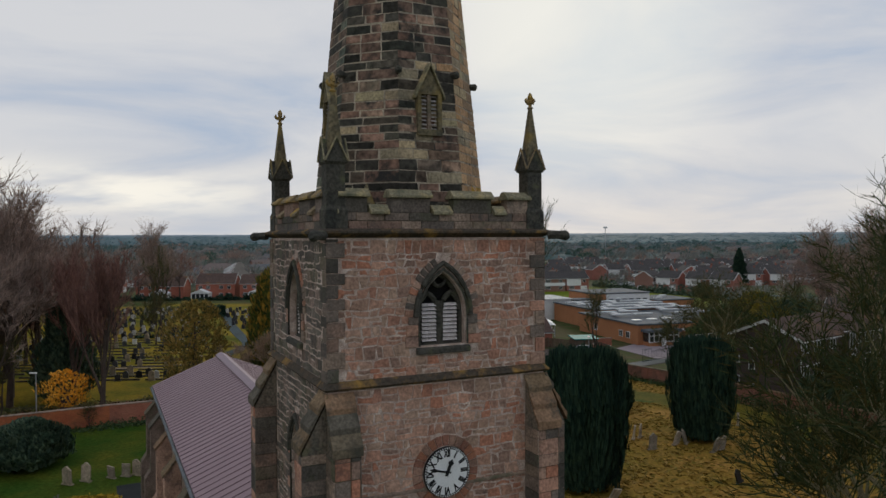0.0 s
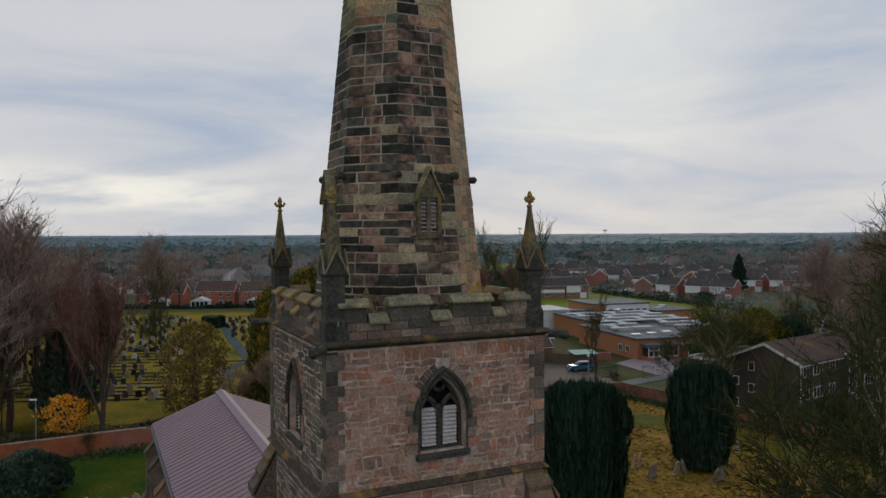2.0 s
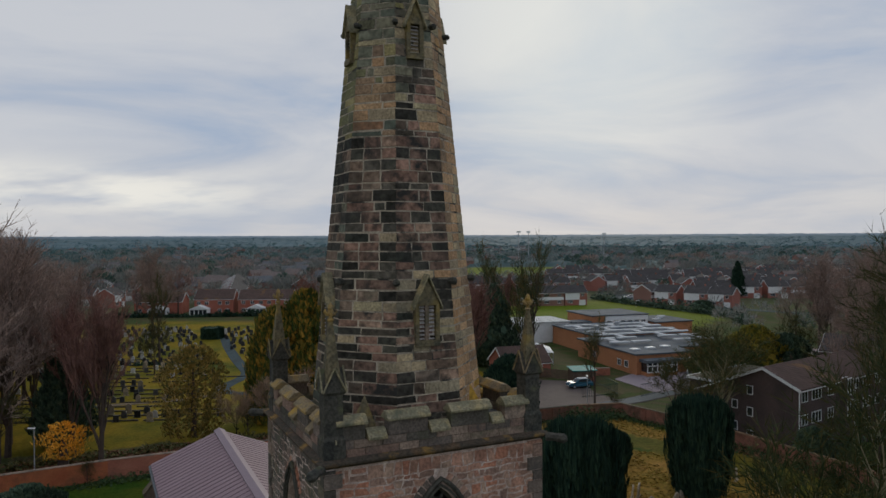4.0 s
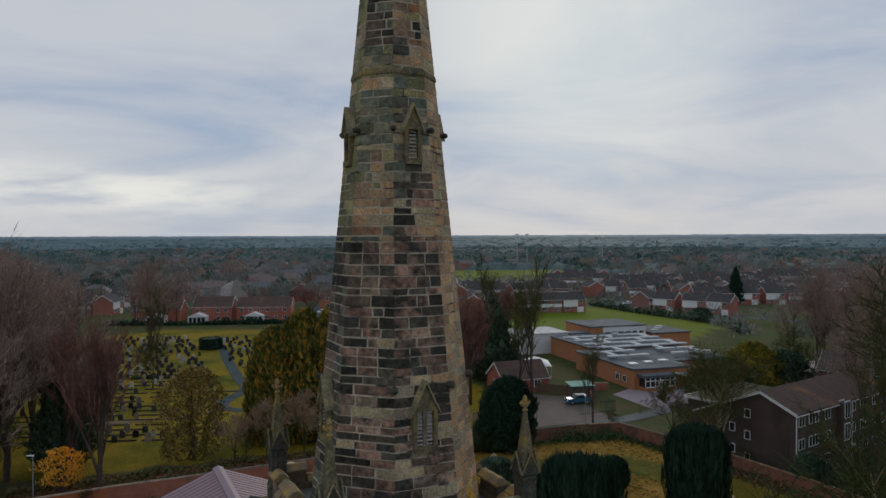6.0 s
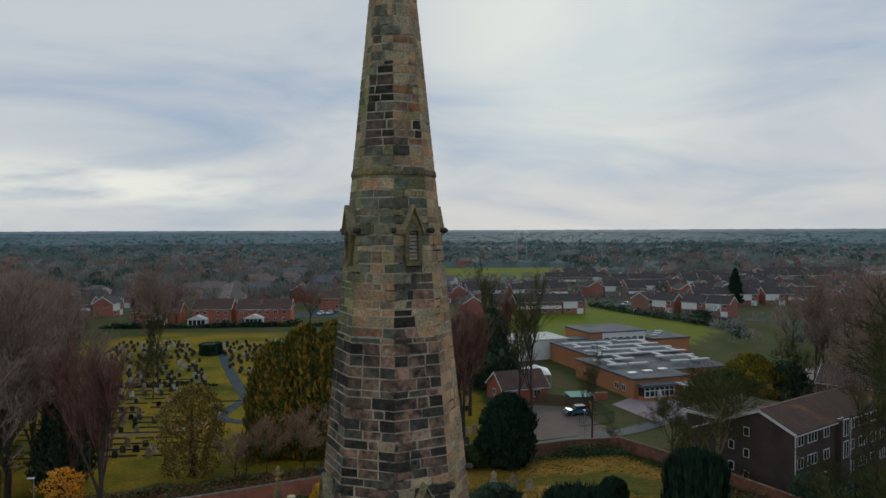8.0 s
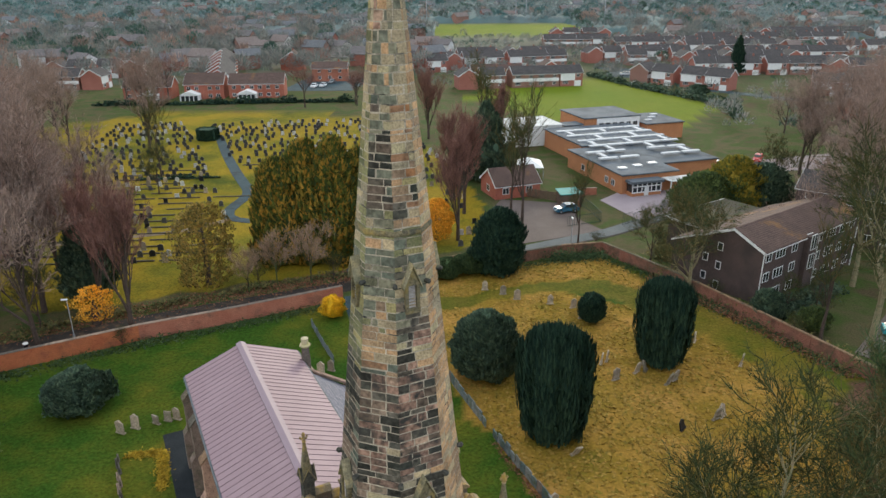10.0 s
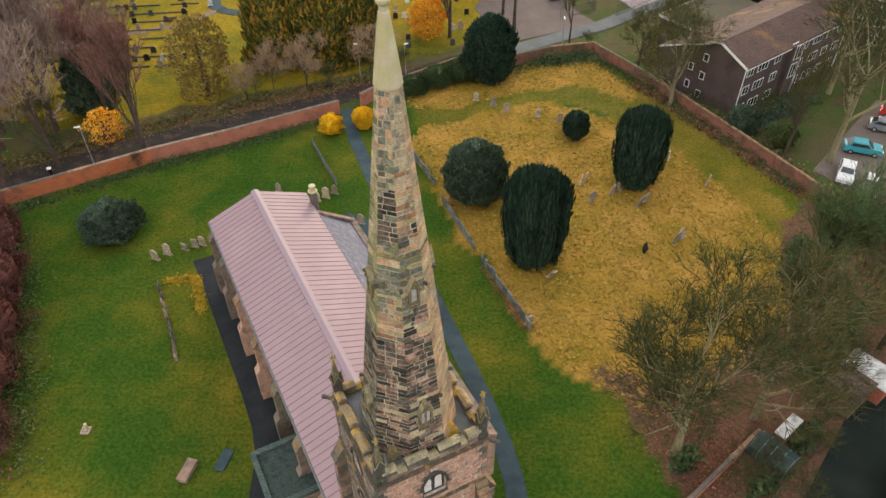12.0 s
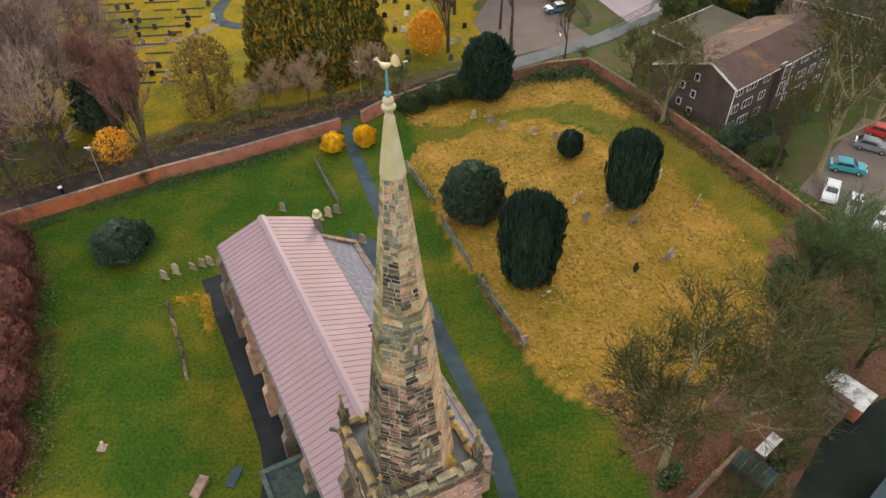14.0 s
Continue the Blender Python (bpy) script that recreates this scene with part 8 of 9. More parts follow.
# the block of flats
fa = math.degrees(math.atan2(11.7, 15.7))
fd = Vector((math.cos(radians(fa)), math.sin(radians(fa)), 0))
fn = Vector((-fd.y, fd.x, 0))
fc = Vector((37.9, 76.4, 0)) + fd * 11.5 + fn * 4.1
fr_w = []
for fl in range(3):
    zz = 1.0 + 2.55 * fl
    fr_w += [("m", -10.4, zz), ("l", -7.8, zz), ("m", -4.6, zz), ("t" if fl else "m", -1.3, zz - 0.3 * (fl > 0)), ("m", 1.5, zz), ("l", 4.4, zz), ("m", 7.2, zz), ("m", 9.8, zz)]
flats = house("apartment_building", "three-storey dark brick block of flats with a low tiled roof", fc.x, fc.y, fa, 23, 8.2, 7.6, 1.8, M_brick_d, M_tile, fr_w, fr_w[::2], [("s", 1.6, 6.1), ("s", 1.6, 3.6), ("s", 3.5, 4.2), ("s", 3.5, 1.7), ("s", 1.6, 1.0)], chimney=False, base=-0.9)
part("downpipe", B().tube([(-11.55, -4.15, -0.4), (-11.55, -4.15, 7.5)], [0.07, 0.07], 6), M_white, flats)
part("downpipe", B().tube([(11.5, -4.2, -0.4), (11.5, -4.2, 7.5)], [0.07, 0.07], 6), M_white, flats)
bay = part("stair_bay", B().box(-2.4, -0.2, -4.75, -4.05, -0.3, 7.7), M_brick_d, flats)
part("bay_edge", B().tube([(-0.16, -4.78, 0), (-0.16, -4.78, 7.6)], [0.05, 0.05], 5), M_white, bay)
for fl in (1, 2):
    put_window(flats, "t", pose(-1.3, -4.78, 0.7 + 2.55 * fl))
# the roof's long rear slope and a flat-roofed wing behind
part("wall", B().prism([(-11.5, 4.1, -0.5), (-11.5, 8.4, -0.5), (-11.5, 8.4, 5.7), (-11.5, 4.1, 7.6)], (23, 0, 0)), M_brick_d, flats)
part("roof", B().prism([(-11.7, 8.7, 5.60), (-11.7, 4.4, 7.49), (-11.7, 4.4, 7.63), (-11.7, 8.7, 5.74)], (23.4, 0, 0)), M_tile, flats)
part("bargeboard", B().prism([(-11.72, 8.7, 5.47), (-11.72, 4.4, 7.37), (-11.72, 4.4, 7.59), (-11.72, 8.7, 5.69)], (-0.05, 0, 0)), M_white, flats)
wing = part("wing", B().box(-3.0, 11.0, 8.4, 15.5, -0.4, 5.0), M_brick_d, flats, "flat-roofed rear wing")
part("wing_roof", B().box(-3.3, 11.2, 8.75, 15.8, 5.0, 5.15), mat("mossy brown felt", [(0.075, 0.066, 0.05), (0.10, 0.085, 0.06)], scale=0.4, stain=((0.07, 0.085, 0.03), 0.5, 0.52, 0.7), bump=0.1), wing)
part("fascia", B().box(-3.38, -3.3, 8.75, 15.8, 4.85, 5.2), M_white, wing)
part("fascia", B().box(-3.3, 11.2, 15.8, 15.88, 4.85, 5.2), M_white, wing)
house("apartment_building", "second dark brick block of flats", 66.2, 99.6, -38, 24, 8.4, 7.6, 1.9, M_brick_d, M_tile_g, [("l" if i % 3 == 1 else "m", -10 + 2.85 * i, 1.0 + 2.55 * j) for i in range(8) for j in range(3)], [], [], chimney=False, base=-0.9)

# the school: flat roofs, rooflights, glazed porch
sa = math.degrees(math.atan2(8.3, 13.2))
school = thing("school", "single-storey orange brick school with flat felt roofs", "school", pose(32.3, 129.8, -1.55, 0, 0, 18))


def block(x0, x1, y0, y1, h, wallm, name="wall", fascia=M_felt):
    w = part(name, B().box(x0, x1, y0, y1, -0.5, h), wallm, school)
    part("flat_roof", B().box(x0 - 0.25, x1 + 0.25, y0 - 0.25, y1 + 0.25, h, h + 0.28), fascia, school, "dark felt flat roof with raised kerb", bevel=0.04)
    return w


block(0, 12.0, -3.0, 18.8, 3.6, M_brick_o)
block(3.6, 26, 19.4, 38, 4.0, M_brick_o)
block(12.6, 25.4, 3.0, 18.9, 3.5, M_brick_o)
block(-5, 8.5, 39.0, 50, 4.6, M_white, fascia=M_sheetw)
block(9.2, 14, 38.8, 42.5, 4.3, M_white)
block(14.6, 30, 39.2, 52, 5.6, M_brick_o)
part("cladding", B().box(18.0, 29.98, 39.08, 39.18, 2.9, 5.55), M_white, school, "white cladding over the window strip")
for i in range(6):
    put_window(school, "m", pose(19.2 + i * 1.9, 39.04, 3.3))
block(30.5, 41, 36.5, 49, 3.8, M_brick_o)
for x, y in ((33, 40), (36, 43), (38.5, 46)):
    part("rooflight", B().box(x - 1.0, x + 1.0, y - 0.5, y + 0.5, 4.05, 4.4), M_rooflight, school, bevel=0.12)
for x in (0.2, 2.6, 12.0):
    put_window(school, "m", pose(-0.03, x, 1.0, 0, 0, -90))
for x, y in ((2.4, 1.2), (6.2, 2.0), (10.0, 2.8)):
    part("rooflight", B().box(x - 0.9, x + 0.9, y - 0.6, y + 0.6, 3.85, 4.15), M_white, school, "white domed rooflight", bevel=0.12)
for row in range(6):
    y = 7.4 + row * 5.2
    for i in range(5):
        x = 2.9 + i * 4.8 if row < 2 else 6.4 + i * 4.4
        if row < 2 and i == 2:
            continue
        part("rooflight", B().box(x - 2.1, x + 2.1, y - 0.5, y + 0.5, 4.25, 4.6), M_rooflight, school, "long pale rooflight", bevel=0.12)
        if row < 5 and i % 2 == row % 2:
            part("rooflight", B().box(x - 0.5, x + 0.5, y + 1.0, y + 4.2, 4.25, 4.6), M_rooflight, school, bevel=0.12)
for x, y in ((7.6, 24.4), (15.5, 29.5)):
    part("roof_vent", B().lathe(x, y, [(0.5, 4.2), (0.5, 5.0), (0.7, 5.1), (0.7, 5.4), (0.2, 5.6)], 10), M_steel, school)
glz = part("glazed_porch", B().box(1.0, 7.2, -5.0, -3.05, -0.3, 0.8), M_brick_o, school, "white-framed glazed entrance porch")
part("porch_glass", B().box(1.05, 7.15, -4.95, -3.05, 0.8, 2.5), M_glass, glz)
part("porch_roof", B().box(0.6, 7.6, -5.4, -3.05, 2.5, 3.0), M_felt, glz)
for i in range(7):
    part("porch_post", B().box(1.0 + i * 1.01, 1.15 + i * 1.01, -5.06, -4.94, 0.8, 2.5), M_white, glz)
part("porch_rail", B().box(1.0, 7.21, -5.08, -5.01, 1.85, 2.03), M_white, glz)
part("porch_rail", B().box(1.0, 7.21, -5.08, -5.01, 0.72, 0.92), M_white, glz)
part("porch_door", B().box(3.6, 4.5, -5.11, -5.03, -0.3, 2.0), M_white, glz)
cnp = part("canopy", B().box(8.4, 14.6, -6.2, -3.05, 2.6, 2.75), M_sheetw, school, "pale glazed entrance canopy")
for x in (8.6, 11.5, 14.4):
    part("canopy_post", B().box(x - 0.08, x + 0.08, -6.1, -5.94, -0.3, 2.6), M_white, cnp)
store = thing("bin_store", "small shed with a teal sheet roof", "shed", on(22.6, 121.8, 10))
part("wall", B().box(-2.0, 2.0, -1.4, 1.4, -0.3, 2.0), M_plank, store)
part("roof", B().prism([(-2.2, -1.6, 2.0), (2.2, -1.6, 2.0), (2.2, 1.6, 2.3), (-2.2, 1.6, 2.3)], (0, 0, 0.15)), M_tealroof, store)
board_fence([(15.2, 126), (20.5, 122.8), (20.8, 119.0)], 1.7, "tall grey-brown close-boarded fence", M_plank)
lodge = house("lodge", "small red brick lodge with a hipped tiled roof", 12.5, 128.5, 20, 9, 7, 2.6, 2.4, M_brick_b, M_tile, [("m", -2.5, 0.9), ("m", 2.2, 0.9)], [], [("m", 0, 0.9)], chimney=False)
tent = thing("play_canopy", "white tensile play canopy", "canopy", on(17.0, 140.5))
part("canopy", B().add([(-3, -3, 2.6), (3, -3, 2.4), (3, 3, 2.6), (-3, 3, 2.4), (0, 0, 3.9), (-3, -3, 2.55), (3, -3, 2.35), (3, 3, 2.55), (-3, 3, 2.35), (0, 0, 3.85)], [(0, 1, 4), (1, 2, 4), (2, 3, 4), (3, 0, 4), (6, 5, 9), (7, 6, 9), (8, 7, 9), (5, 8, 9)]), M_white, tent)
for x in (-2.9, 2.9):
    for y in (-2.9, 2.9):
        part("post", B().box(x - 0.06, x + 0.06, y - 0.06, y + 0.06, -0.2, 2.45), M_steel, tent)

# the red brick care home beyond the cemetery, with white conservatories
HB = -2.9
two = lambda xs: [("m", x, z) for x in xs for z in (0.9, 3.4)]
home = house("care_home", "two-storey bright red brick care home", -82.0, 248, 5, 13, 10, 5.4, 3.0, M_brick_b, M_tile, two((-5, -2.4, 2.0, 4.6)), [], [], chimney=False, base=HB)
house("care_home", "two-storey bright red brick care home wing", -64.8, 250, 5, 18.5, 9, 5.2, 2.8, M_brick_b, M_tile, two((-7.5, -4.5, -1.5, 1.2, 4, 7)), [], [], chimney=False, base=HB)
house("care_home", "low red brick wing with a brown roof", -101, 247, 5, 16, 9, 4.6, 2.8, M_brick_b, M_tile, two((-6, -3, 3)), [], [], chimney=False, base=HB)
for i in range(7):     # the stepped row of white-verged gables behind
    house("terraced_house", "narrow house with a white-edged gable", -80.5 - 2.4 * i, 259 + 9.0 * i, 95, 7.4, 10, 5.6 + 0.25 * i, 3.0, M_brick_b, M_tile_g, [], [], [], chimney=False, group="stepped gables", base=HB)
for x, y in ((-85.5, 240.5), (-67.0, 243.2), (-99.5, 240)):
    cv = thing("conservatory", "white conservatory with a pitched glass roof", "conservatory", pose(x, y, HB, 0, 0, 5), "conservatories")
    part("frame", B().box(-3, 3, -2, 2.4, -0.3, 2.3), M_white, cv)
    part("roof", B().prism([(-3.2, -2.2, 2.3), (3.2, -2.2, 2.3), (0, -2.2, 3.6)], (0, 4.6, 0)), M_white, cv)
    for i in range(4):
        part("pane", B().box(-2.6 + i * 1.4, -1.5 + i * 1.4, -2.04, -1.98, 0.4, 2.1), M_glass, cv)
house("terraced_house", "red brick house with a white-edged gable beyond the care home", -67, 322, 95, 9, 10, 5.2, 3.2, M_brick_b, M_tile, [], [], [], base=HB)
house("terraced_house", "pinkish brick house with a wide picture window", -46, 292, 4, 14, 9, 5.0, 2.0, M_brick, M_tile, two((-4, 0, 4)), [], [], base=HB)
undergrowth("hedge", [(-112, 229), (-85, 230.5), (-50, 235), (-30, 236)], 1.2, 5000, 0.6, M_yew, "long dark clipped hedge", 31, 2.4)

# housing estate: one terraced house kind in two colours, repeated in rows
def estate_house(tilem, brickm):
    return house("terraced_house", "two-storey red brick estate house with a tiled roof", 0, 0, 0, 9, 7.5, 5.0, 2.4, brickm, tilem, [("l", -2.4, 0.9), ("m", 2.6, 0.9), ("l", -2.4, 3.4), ("m", 2.6, 3.4)], [], [], chimney=True, group="estate houses", base=-3)


M_brick_e = mat("estate brick", [(0.29, 0.115, 0.085), (0.35, 0.15, 0.115)], scale=0.2, bump=0, grain=0.15)
e1, e2 = estate_house(M_tile_g, M_brick_e), estate_house(M_tile_g, mat("brown estate brick", [(0.24, 0.135, 0.105), (0.29, 0.165, 0.13)], scale=0.2, bump=0, grain=0.15))
panel_m = B().box(-4.4, 4.4, -3.85, -3.78, 2.2, 3.35).mesh("cladding", M_white)
part("cladding", panel_m, None, e2, "white cladding band between storeys")
part("garage_door", B().box(1.2, 3.8, -3.85, -3.78, 0, 2.1).mesh("garage_door", M_white), None, e1, "white garage door")
part("cladding", B().box(-4.4, 1.4, -3.85, -3.78, 2.2, 4.9).mesh("cladding", M_white), None, e1, "white boarded upper storey")
er = random.Random(17)
spots = []
for (x0, y0, rz, n) in ((3, 326, 14, 6), (10, 345, 10, 5), (70, 350, 12, 5), (108, 330, 4, 6), (132, 250, -20, 4), (150, 262, 8, 5), (128, 350, 2, 7), (160, 300, -6, 6), (120, 385, 6, 7),
                        (8, 268, 12, 5), (78, 284, -42, 4), (108, 306, 1, 7), (96, 404, 3, 9), (112, 352, 0, 3), (172, 240, 10, 4), (200, 330, 0, 6), (190, 380, 4, 6), (-30, 330, 6, 3), (60, 420, 4, 8), (190, 205, 12, 4), (225, 270, 5, 5), (118, 206, -24, 3), (-170, 268, 3, 5), (-160, 300, 6, 4), (150, 430, 3, 9), (70, 470, 2, 4), (200, 470, 4, 8), (260, 420, -4, 6)):
    for i in range(n):
        gapx = i * 9.3 + (2.5 if i >= n // 2 else 0)
        a = radians(rz)
        turn = 90 if er.random() < (0.6 if i in (0, n - 1) else 0.1) else 0
        spots.append((x0 + gapx * math.cos(a), y0 + gapx * math.sin(a), rz + turn))
for i, (x, y, rz) in enumerate(spots):
    src = e1 if er.random() < 0.55 else e2
    copy_thing(src, pose(x, y, hgt(x, y), 0, 0, rz + er.uniform(-2, 2)))
e1.matrix_basis, e2.matrix_basis = on(-4, 318, 14), on(88, 340, 6)
house("terraced_house", "red brick house end with a white-edged gable by the field", 42, 296, 95, 9, 8, 5.0, 2.6, M_brick_b, M_tile, [], [], [("s", 0, 3.4)], base=-3.4)
house("terraced_house", "long red brick house row by the field", 20, 284, 5, 20, 8, 4.6, 2.6, M_brick_b, M_tile, [("m", -8 + 2.6 * i, 3.2) for i in range(7)], [], [], base=-3.4)
evergreen("hedge", "dark hedge round the playing field", 88, 250, dome_p(3.5), 3.0, 1500, 0.6, M_holly, 41, 0.2, "", "hedge")
undergrowth("hedge", [(60, 303), (72, 268), (90, 224), (84, 204)], 1.8, 5000, 0.7, M_holly, "dark straggling hedge round the playing field", 42, 3.2)
evergreen("conifer", "dark pointed garden conifer among the houses", 122, 305, cone_p(4.0), 15, 2500, 0.8, M_yew, 43, 0.3, "", "tree")
goal = thing("goal_post", "white football goal at the edge of the field", "goal", on(70, 268, 60))
part("frame", B().tube([(-2.5, 0, 0), (-2.5, 0, 2.2), (2.5, 0, 2.2), (2.5, 0, 0)], [0.07] * 4, 5), M_white, goal)
for x, y, h in ((60, 640, 30), (70, 652, 30), (136, 640, 28), (-15, 600, 22)):
    fl = thing("floodlight_mast", "tall pale floodlight mast", "mast", on(x, y), "floodlight masts")
    part("mast", B().lathe(0, 0, [(0.4, -0.5), (0.25, h)], 6), M_steel, fl)
    part("lamps", B().box(-1.8, 1.8, -0.3, 0.3, h, h + 1.6), M_white, fl)

# sheds and roofs seen through the bare trees
for x, y, rz, lx, ly, m_ in ((35.6, 34.0, -52, 1.8, 1.0, M_sheetw), (26.9, 28.7, -52, 0.3, 1.0, M_sheetw), (33.3, 32.6, -52, 1.3, 1.4, M_tile), (36.0, 23.0, 40, 3.2, 2.6, M_asphalt)):
    sh = thing("shed", "low shed with a streaked sheet roof", "shed", on(x, y, rz), "sheds")
    part("wall", B().box(-lx, lx, -ly, ly, -0.2, 1.9), M_plank if lx != 1.8 else M_brick_b, sh)
    part("roof", B().prism([(-lx - 0.15, -ly - 0.15, 1.9), (lx + 0.15, -ly - 0.15, 1.9), (lx + 0.15, ly + 0.15, 2.25), (-lx - 0.15, ly + 0.15, 2.25)], (0, 0, 0.1)), m_, sh)
ghs = thing("greenhouse", "small greenhouse of green-tinted panes", "greenhouse", on(25.6, 27.2, -52) @ Matrix.Diagonal((0.75, 0.75, 0.75, 1)))
part("frame", B().prism([(-2.0, -1.4, 0), (-2.0, 1.4, 0), (-2.0, 1.4, 1.5), (-2.0, 0, 2.2), (-2.0, -1.4, 1.5)], (4, 0, 0)), mat("dull green glazing", [(0.03, 0.055, 0.052), (0.05, 0.08, 0.075)], rough=0.3, bump=0), ghs)
for i in range(5):
    part("glazing_bar", B().tube([(-2 + i, -1.43, 0), (-2 + i, -1.43, 1.5), (-2 + i, 0, 2.24), (-2 + i, 1.43, 1.5), (-2 + i, 1.43, 0)], [0.018] * 5, 4), M_steel, ghs)

# ---- far woods: thousands of winter crowns, each a fan of fine sprays ----
def woods(name, n, rmin, rmax, hmin, hmax, material, label, seed, keep=None, power=0.5, sprays=40, dense=False):
    """Distant trees joined into one mesh. Bare crowns open like a brush; dense ones are closed and rounder."""
    rs = np.random.RandomState(seed)
    spots_ = []
    tries = 0
    while len(spots_) < n and tries < 40 * n:
        tries += 1
        d, a = rmin + (rmax - rmin) * rs.rand() ** power, rs.uniform(-0.72, 0.72)
        x, y = d * math.sin(a), d * math.cos(a)
        clump = noise.noise((x * 0.006, y * 0.006, seed)) + 0.5 * noise.noise((x * 0.02, y * 0.02, seed))
        if rs.rand() < 0.62 + clump and (keep is None or keep(x, y)):
            spots_.append((x, y, hgt(x, y)))
    base = np.repeat(np.array(spots_), sprays, axis=0)
    count = len(spots_)
    h = np.repeat(rs.uniform(hmin, hmax, count), sprays)
    w = h * np.repeat(rs.uniform(0.42, 0.68, count), sprays)
    m = len(base)
    az = rs.uniform(0, 2 * math.pi, m)
    el = np.arcsin(rs.uniform(-0.35, 1.0, m))
    out_r = rs.uniform(0.75, 1.08, m) if not dense else rs.uniform(0.85, 1.05, m)
    tip = np.stack([w * np.cos(el) * np.cos(az) * out_r, w * np.cos(el) * np.sin(az) * out_r, h * (0.5 + 0.5 * np.sin(el) * out_r)], 1)
    root = np.stack([0 * h, 0 * h, h * 0.22], 1)
    start = root + (tip - root) * (rs.uniform(0.55, 0.86, m) if not dense else rs.uniform(0.72, 0.9, m))[:, None]
    side = np.cross(tip - start, rs.normal(size=(m, 3)))
    side *= (h * rs.uniform(0.014, 0.034, m) * (1.9 if dense else 1.0) * (110 / sprays) ** 0.5 / np.maximum(1e-6, np.linalg.norm(side, axis=1)))[:, None]
    nr = np.stack([np.cos(az) * np.cos(el), np.sin(az) * np.cos(el), 0.8 + np.sin(el)], 1)
    nr /= np.linalg.norm(nr, axis=1)[:, None]
    side *= np.where((np.cross(2 * side, tip - start) * nr).sum(1) < 0, -1.0, 1.0)[:, None]
    v = np.stack([base + start - side, base + start + side, base + tip], 1).reshape(-1, 3)
    me = bpy.data.meshes.new(name)
    me.from_pydata(v.tolist(), [], np.arange(3 * m).reshape(-1, 3).tolist())
    me.polygons.foreach_set("use_smooth", [True] * m)
    me.normals_split_custom_set_from_vertices(np.repeat(nr, 3, axis=0).tolist())
    me.materials.append(material)
    return tagged(new(name, me), label, "woods", kind="stuff")


def wood_gap(x, y):
    p = (np.array([x]), np.array([y]))
    if inside(*p, FIELD)[0] or inside(*p, FIELD2)[0]:
        return False
    if y < 330 and -125 < x < 95 and not (y > 262 and x < -84) and not (y > 305 and x < 0):
        return False
    if x > -5 and y < 460 and noise.noise((x * 0.02, y * 0.03, 7)) < 0.16:
        return False
    if -14 < x < 118 and 395 < y < 500:
        return False
    return min((x - a) ** 2 + (y - b) ** 2 for a, b, _ in spots) > 90


def far_houses(n, seed):
    """Scattered roofs and gables across the plain, joined."""
    r = random.Random(seed)
    wb, rb = B(), B()
    while n > 0:
        d, a = 330 + 1200 * r.random() ** 1.5, r.uniform(-0.62, 0.62)
        x, y = d * math.sin(a), d * math.cos(a)
        if not wood_gap(x, y):
            continue
        n -= 1
        c, s, z = math.cos(a + r.uniform(-1, 1)), math.sin(a + r.uniform(-1, 1)), hgt(x, y)
        hx, hy, e, ri = r.uniform(4, 8), r.uniform(3.2, 4.2), r.uniform(5, 6.5), r.uniform(2, 3)
        m = pose(x, y, z, 0, 0, r.uniform(-40, 40))
        wb.prism([m @ Vector(p) for p in ((-hx, -hy, -1), (-hx, hy, -1), (-hx, hy, e), (-hx, 0, e + ri), (-hx, -hy, e))], m.to_3x3() @ Vector((2 * hx, 0, 0)))
        for k in (-1, 1):
            rb.prism([m @ Vector(p) for p in ((-hx - 0.3, k * (hy + 0.4), e - 0.2), (-hx - 0.3, 0, e + ri + 0.1), (-hx - 0.3, 0, e + ri + 0.4), (-hx - 0.3, k * (hy + 0.4), e + 0.1))], m.to_3x3() @ Vector((2 * hx + 0.6, 0, 0)))
    tagged(part("distant_walls", wb, mat("distant brick and render", [(0.30, 0.13, 0.10), (0.26, 0.14, 0.11), (0.6, 0.59, 0.57), (0.30, 0.17, 0.135), (0.5, 0.47, 0.44)], rnd="island", bump=0)), "red brick and white rendered houses far across the plain", "houses", kind="stuff")
    tagged(part("distant_roofs", rb, mat("distant roof tiles", [(0.15, 0.135, 0.13), (0.18, 0.145, 0.13), (0.14, 0.145, 0.15)], rnd="island", bump=0)), "dark tiled roofs far across the plain", "roofs", kind="stuff")


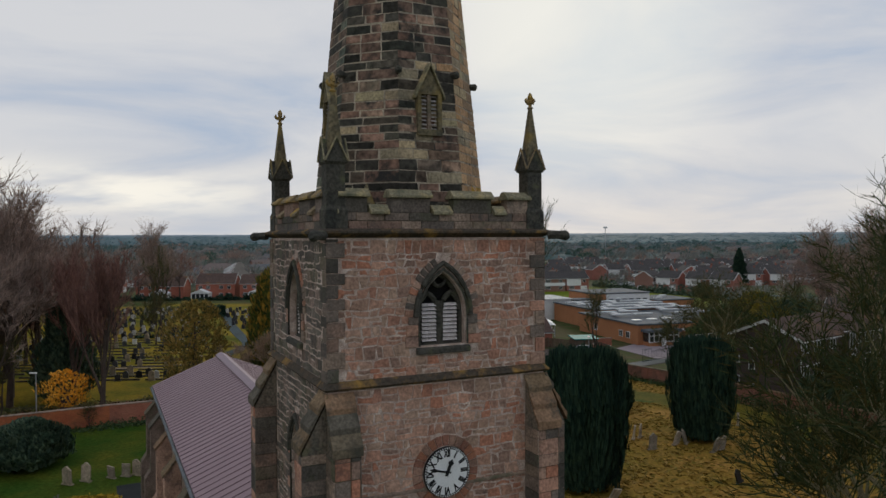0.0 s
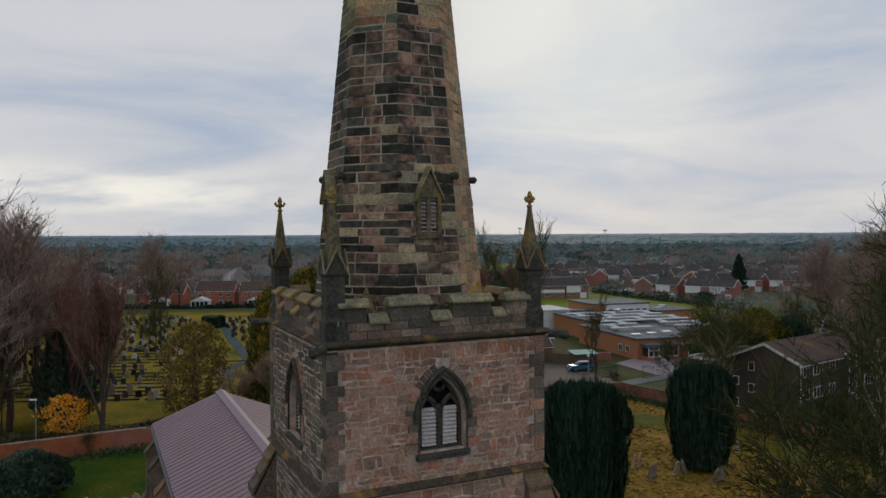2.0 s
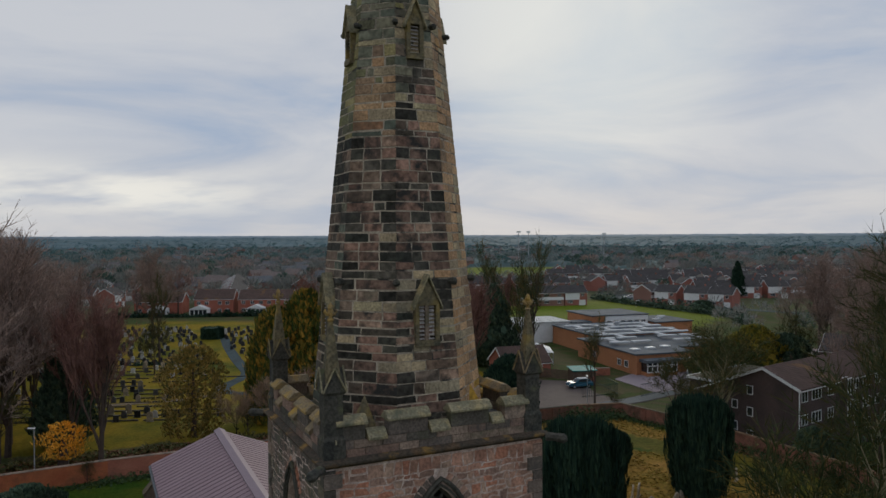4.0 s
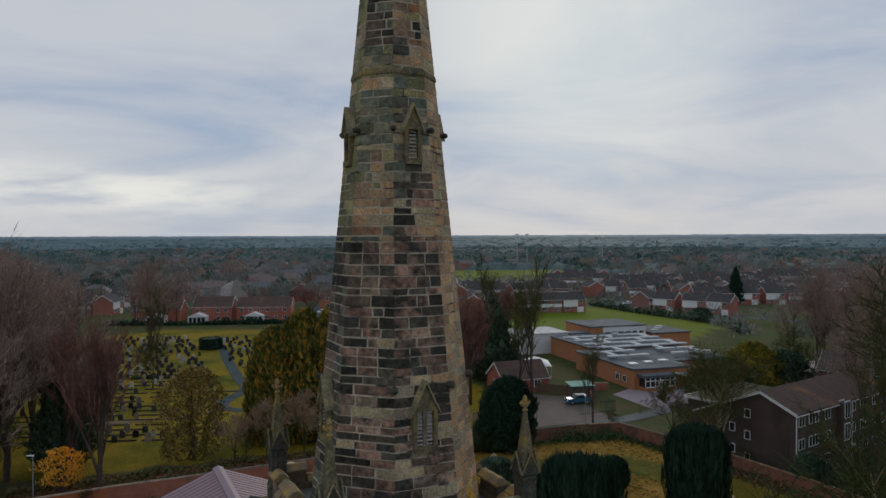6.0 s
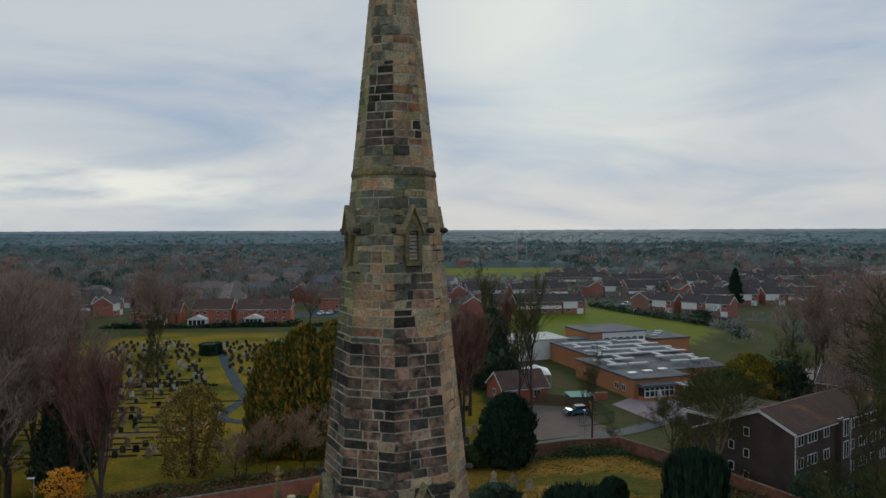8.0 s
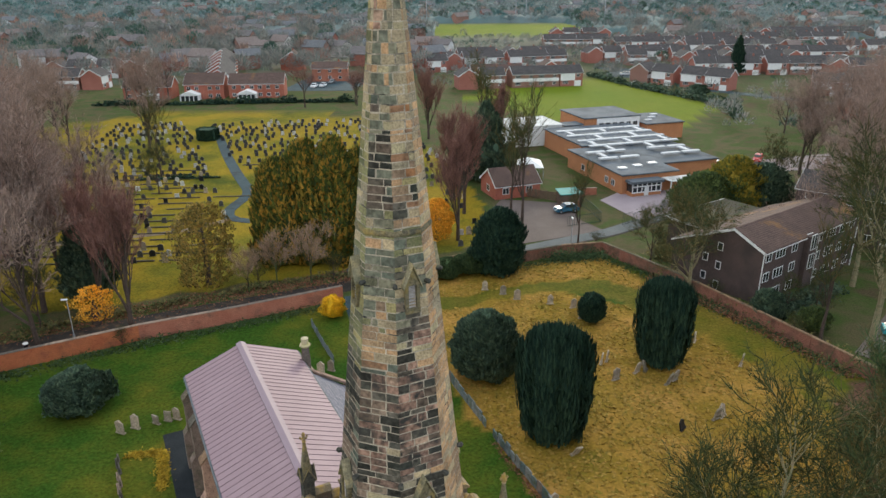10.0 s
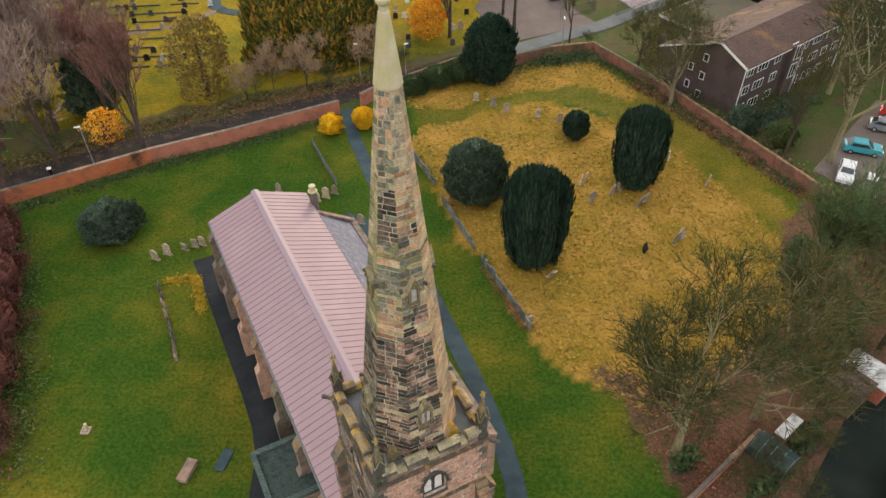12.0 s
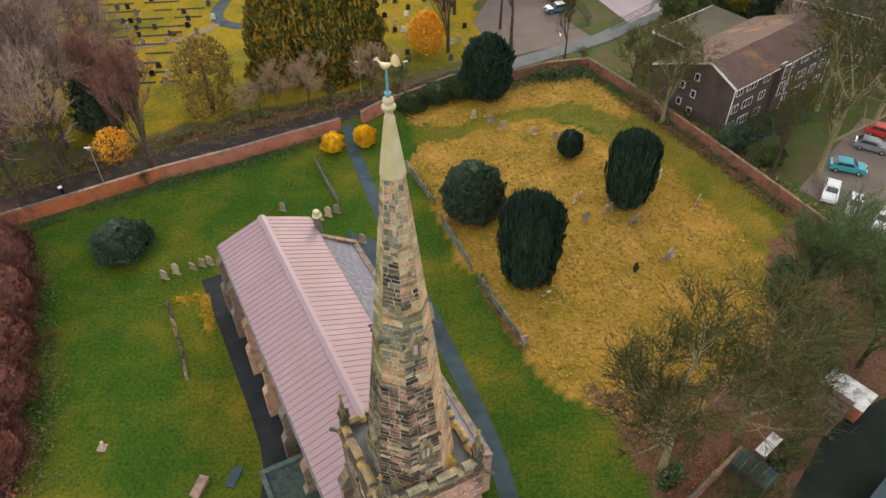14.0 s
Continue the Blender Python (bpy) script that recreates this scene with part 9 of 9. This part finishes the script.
def canopy(name, dmin, dmax, nd, na, top, material, label, keep, seed):
    """The closed, uneven treetops of the woods: one rolling sheet of fine crowns."""
    v, f = [], []
    r = random.Random(seed)
    ds = [dmin * (dmax / dmin) ** (i / (nd - 1)) for i in range(nd)]
    for i, d in enumerate(ds):
        for j in range(na):
            a = -0.76 + 1.52 * j / (na - 1) + r.uniform(-0.3, 0.3) * 1.52 / na
            x, y = d * math.sin(a), d * math.cos(a)
            rise = noise.noise((x * 0.012, y * 0.012, 3.0)) * 2.5 + noise.noise((x * 0.05, y * 0.05, 1.0)) * 2.6 + r.uniform(-1.3, 1.3)
            z = hgt(x, y) + top + rise
            if i in (0, nd - 1) or (keep and not keep(x, y)):
                z = hgt(x, y) - 1.5
            v.append((x, y, z))
    for i in range(nd - 1):
        for j in range(na - 1):
            q = i * na + j
            f.append((q, q + na, q + na + 1, q + 1))
    me = bpy.data.meshes.new(name)
    me.from_pydata(v, [], f)
    me.polygons.foreach_set("use_smooth", [True] * len(f))
    me.materials.append(material)
    return tagged(new(name, me), label, "woods", kind="stuff")


far_houses(260, 12)
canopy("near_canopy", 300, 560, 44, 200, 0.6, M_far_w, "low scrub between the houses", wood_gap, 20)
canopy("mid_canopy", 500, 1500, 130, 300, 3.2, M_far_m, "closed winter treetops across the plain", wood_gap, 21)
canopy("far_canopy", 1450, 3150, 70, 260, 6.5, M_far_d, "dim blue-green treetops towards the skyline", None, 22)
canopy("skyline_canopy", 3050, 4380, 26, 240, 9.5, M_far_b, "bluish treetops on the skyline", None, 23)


def garden(x, y):
    p = (np.array([x]), np.array([y]))
    if inside(*p, FIELD)[0] or inside(*p, FIELD2)[0] or not (-30 < x < 330 and 150 < y < 520) or (y < 262 and x < 66):
        return False
    return min((x - a) ** 2 + (y - b) ** 2 for a, b, _ in spots) > 36


woods("garden_trees", 420, 170, 520, 3, 7, M_wood_n, "small bare garden trees between the houses", 15, garden, 0.7, 90)
woods("garden_shrubs", 420, 170, 520, 1.5, 4, M_wood_e, "evergreen garden shrubs and hedges between the houses", 16, garden, 0.7, 70, True)
woods("near_woods", 760, 235, 620, 6, 12, M_wood_n, "bare brownish treetops between the houses", 3, wood_gap, 0.6, 230)
woods("russet_woods", 260, 260, 760, 7, 13, M_wood_r, "bare russet and pinkish treetops", 13, wood_gap, 0.6, 200)
woods("evergreen_woods", 330, 240, 1000, 6, 12, M_wood_e, "dark evergreen trees scattered over the plain", 9, wood_gap, 0.75, 190, True)
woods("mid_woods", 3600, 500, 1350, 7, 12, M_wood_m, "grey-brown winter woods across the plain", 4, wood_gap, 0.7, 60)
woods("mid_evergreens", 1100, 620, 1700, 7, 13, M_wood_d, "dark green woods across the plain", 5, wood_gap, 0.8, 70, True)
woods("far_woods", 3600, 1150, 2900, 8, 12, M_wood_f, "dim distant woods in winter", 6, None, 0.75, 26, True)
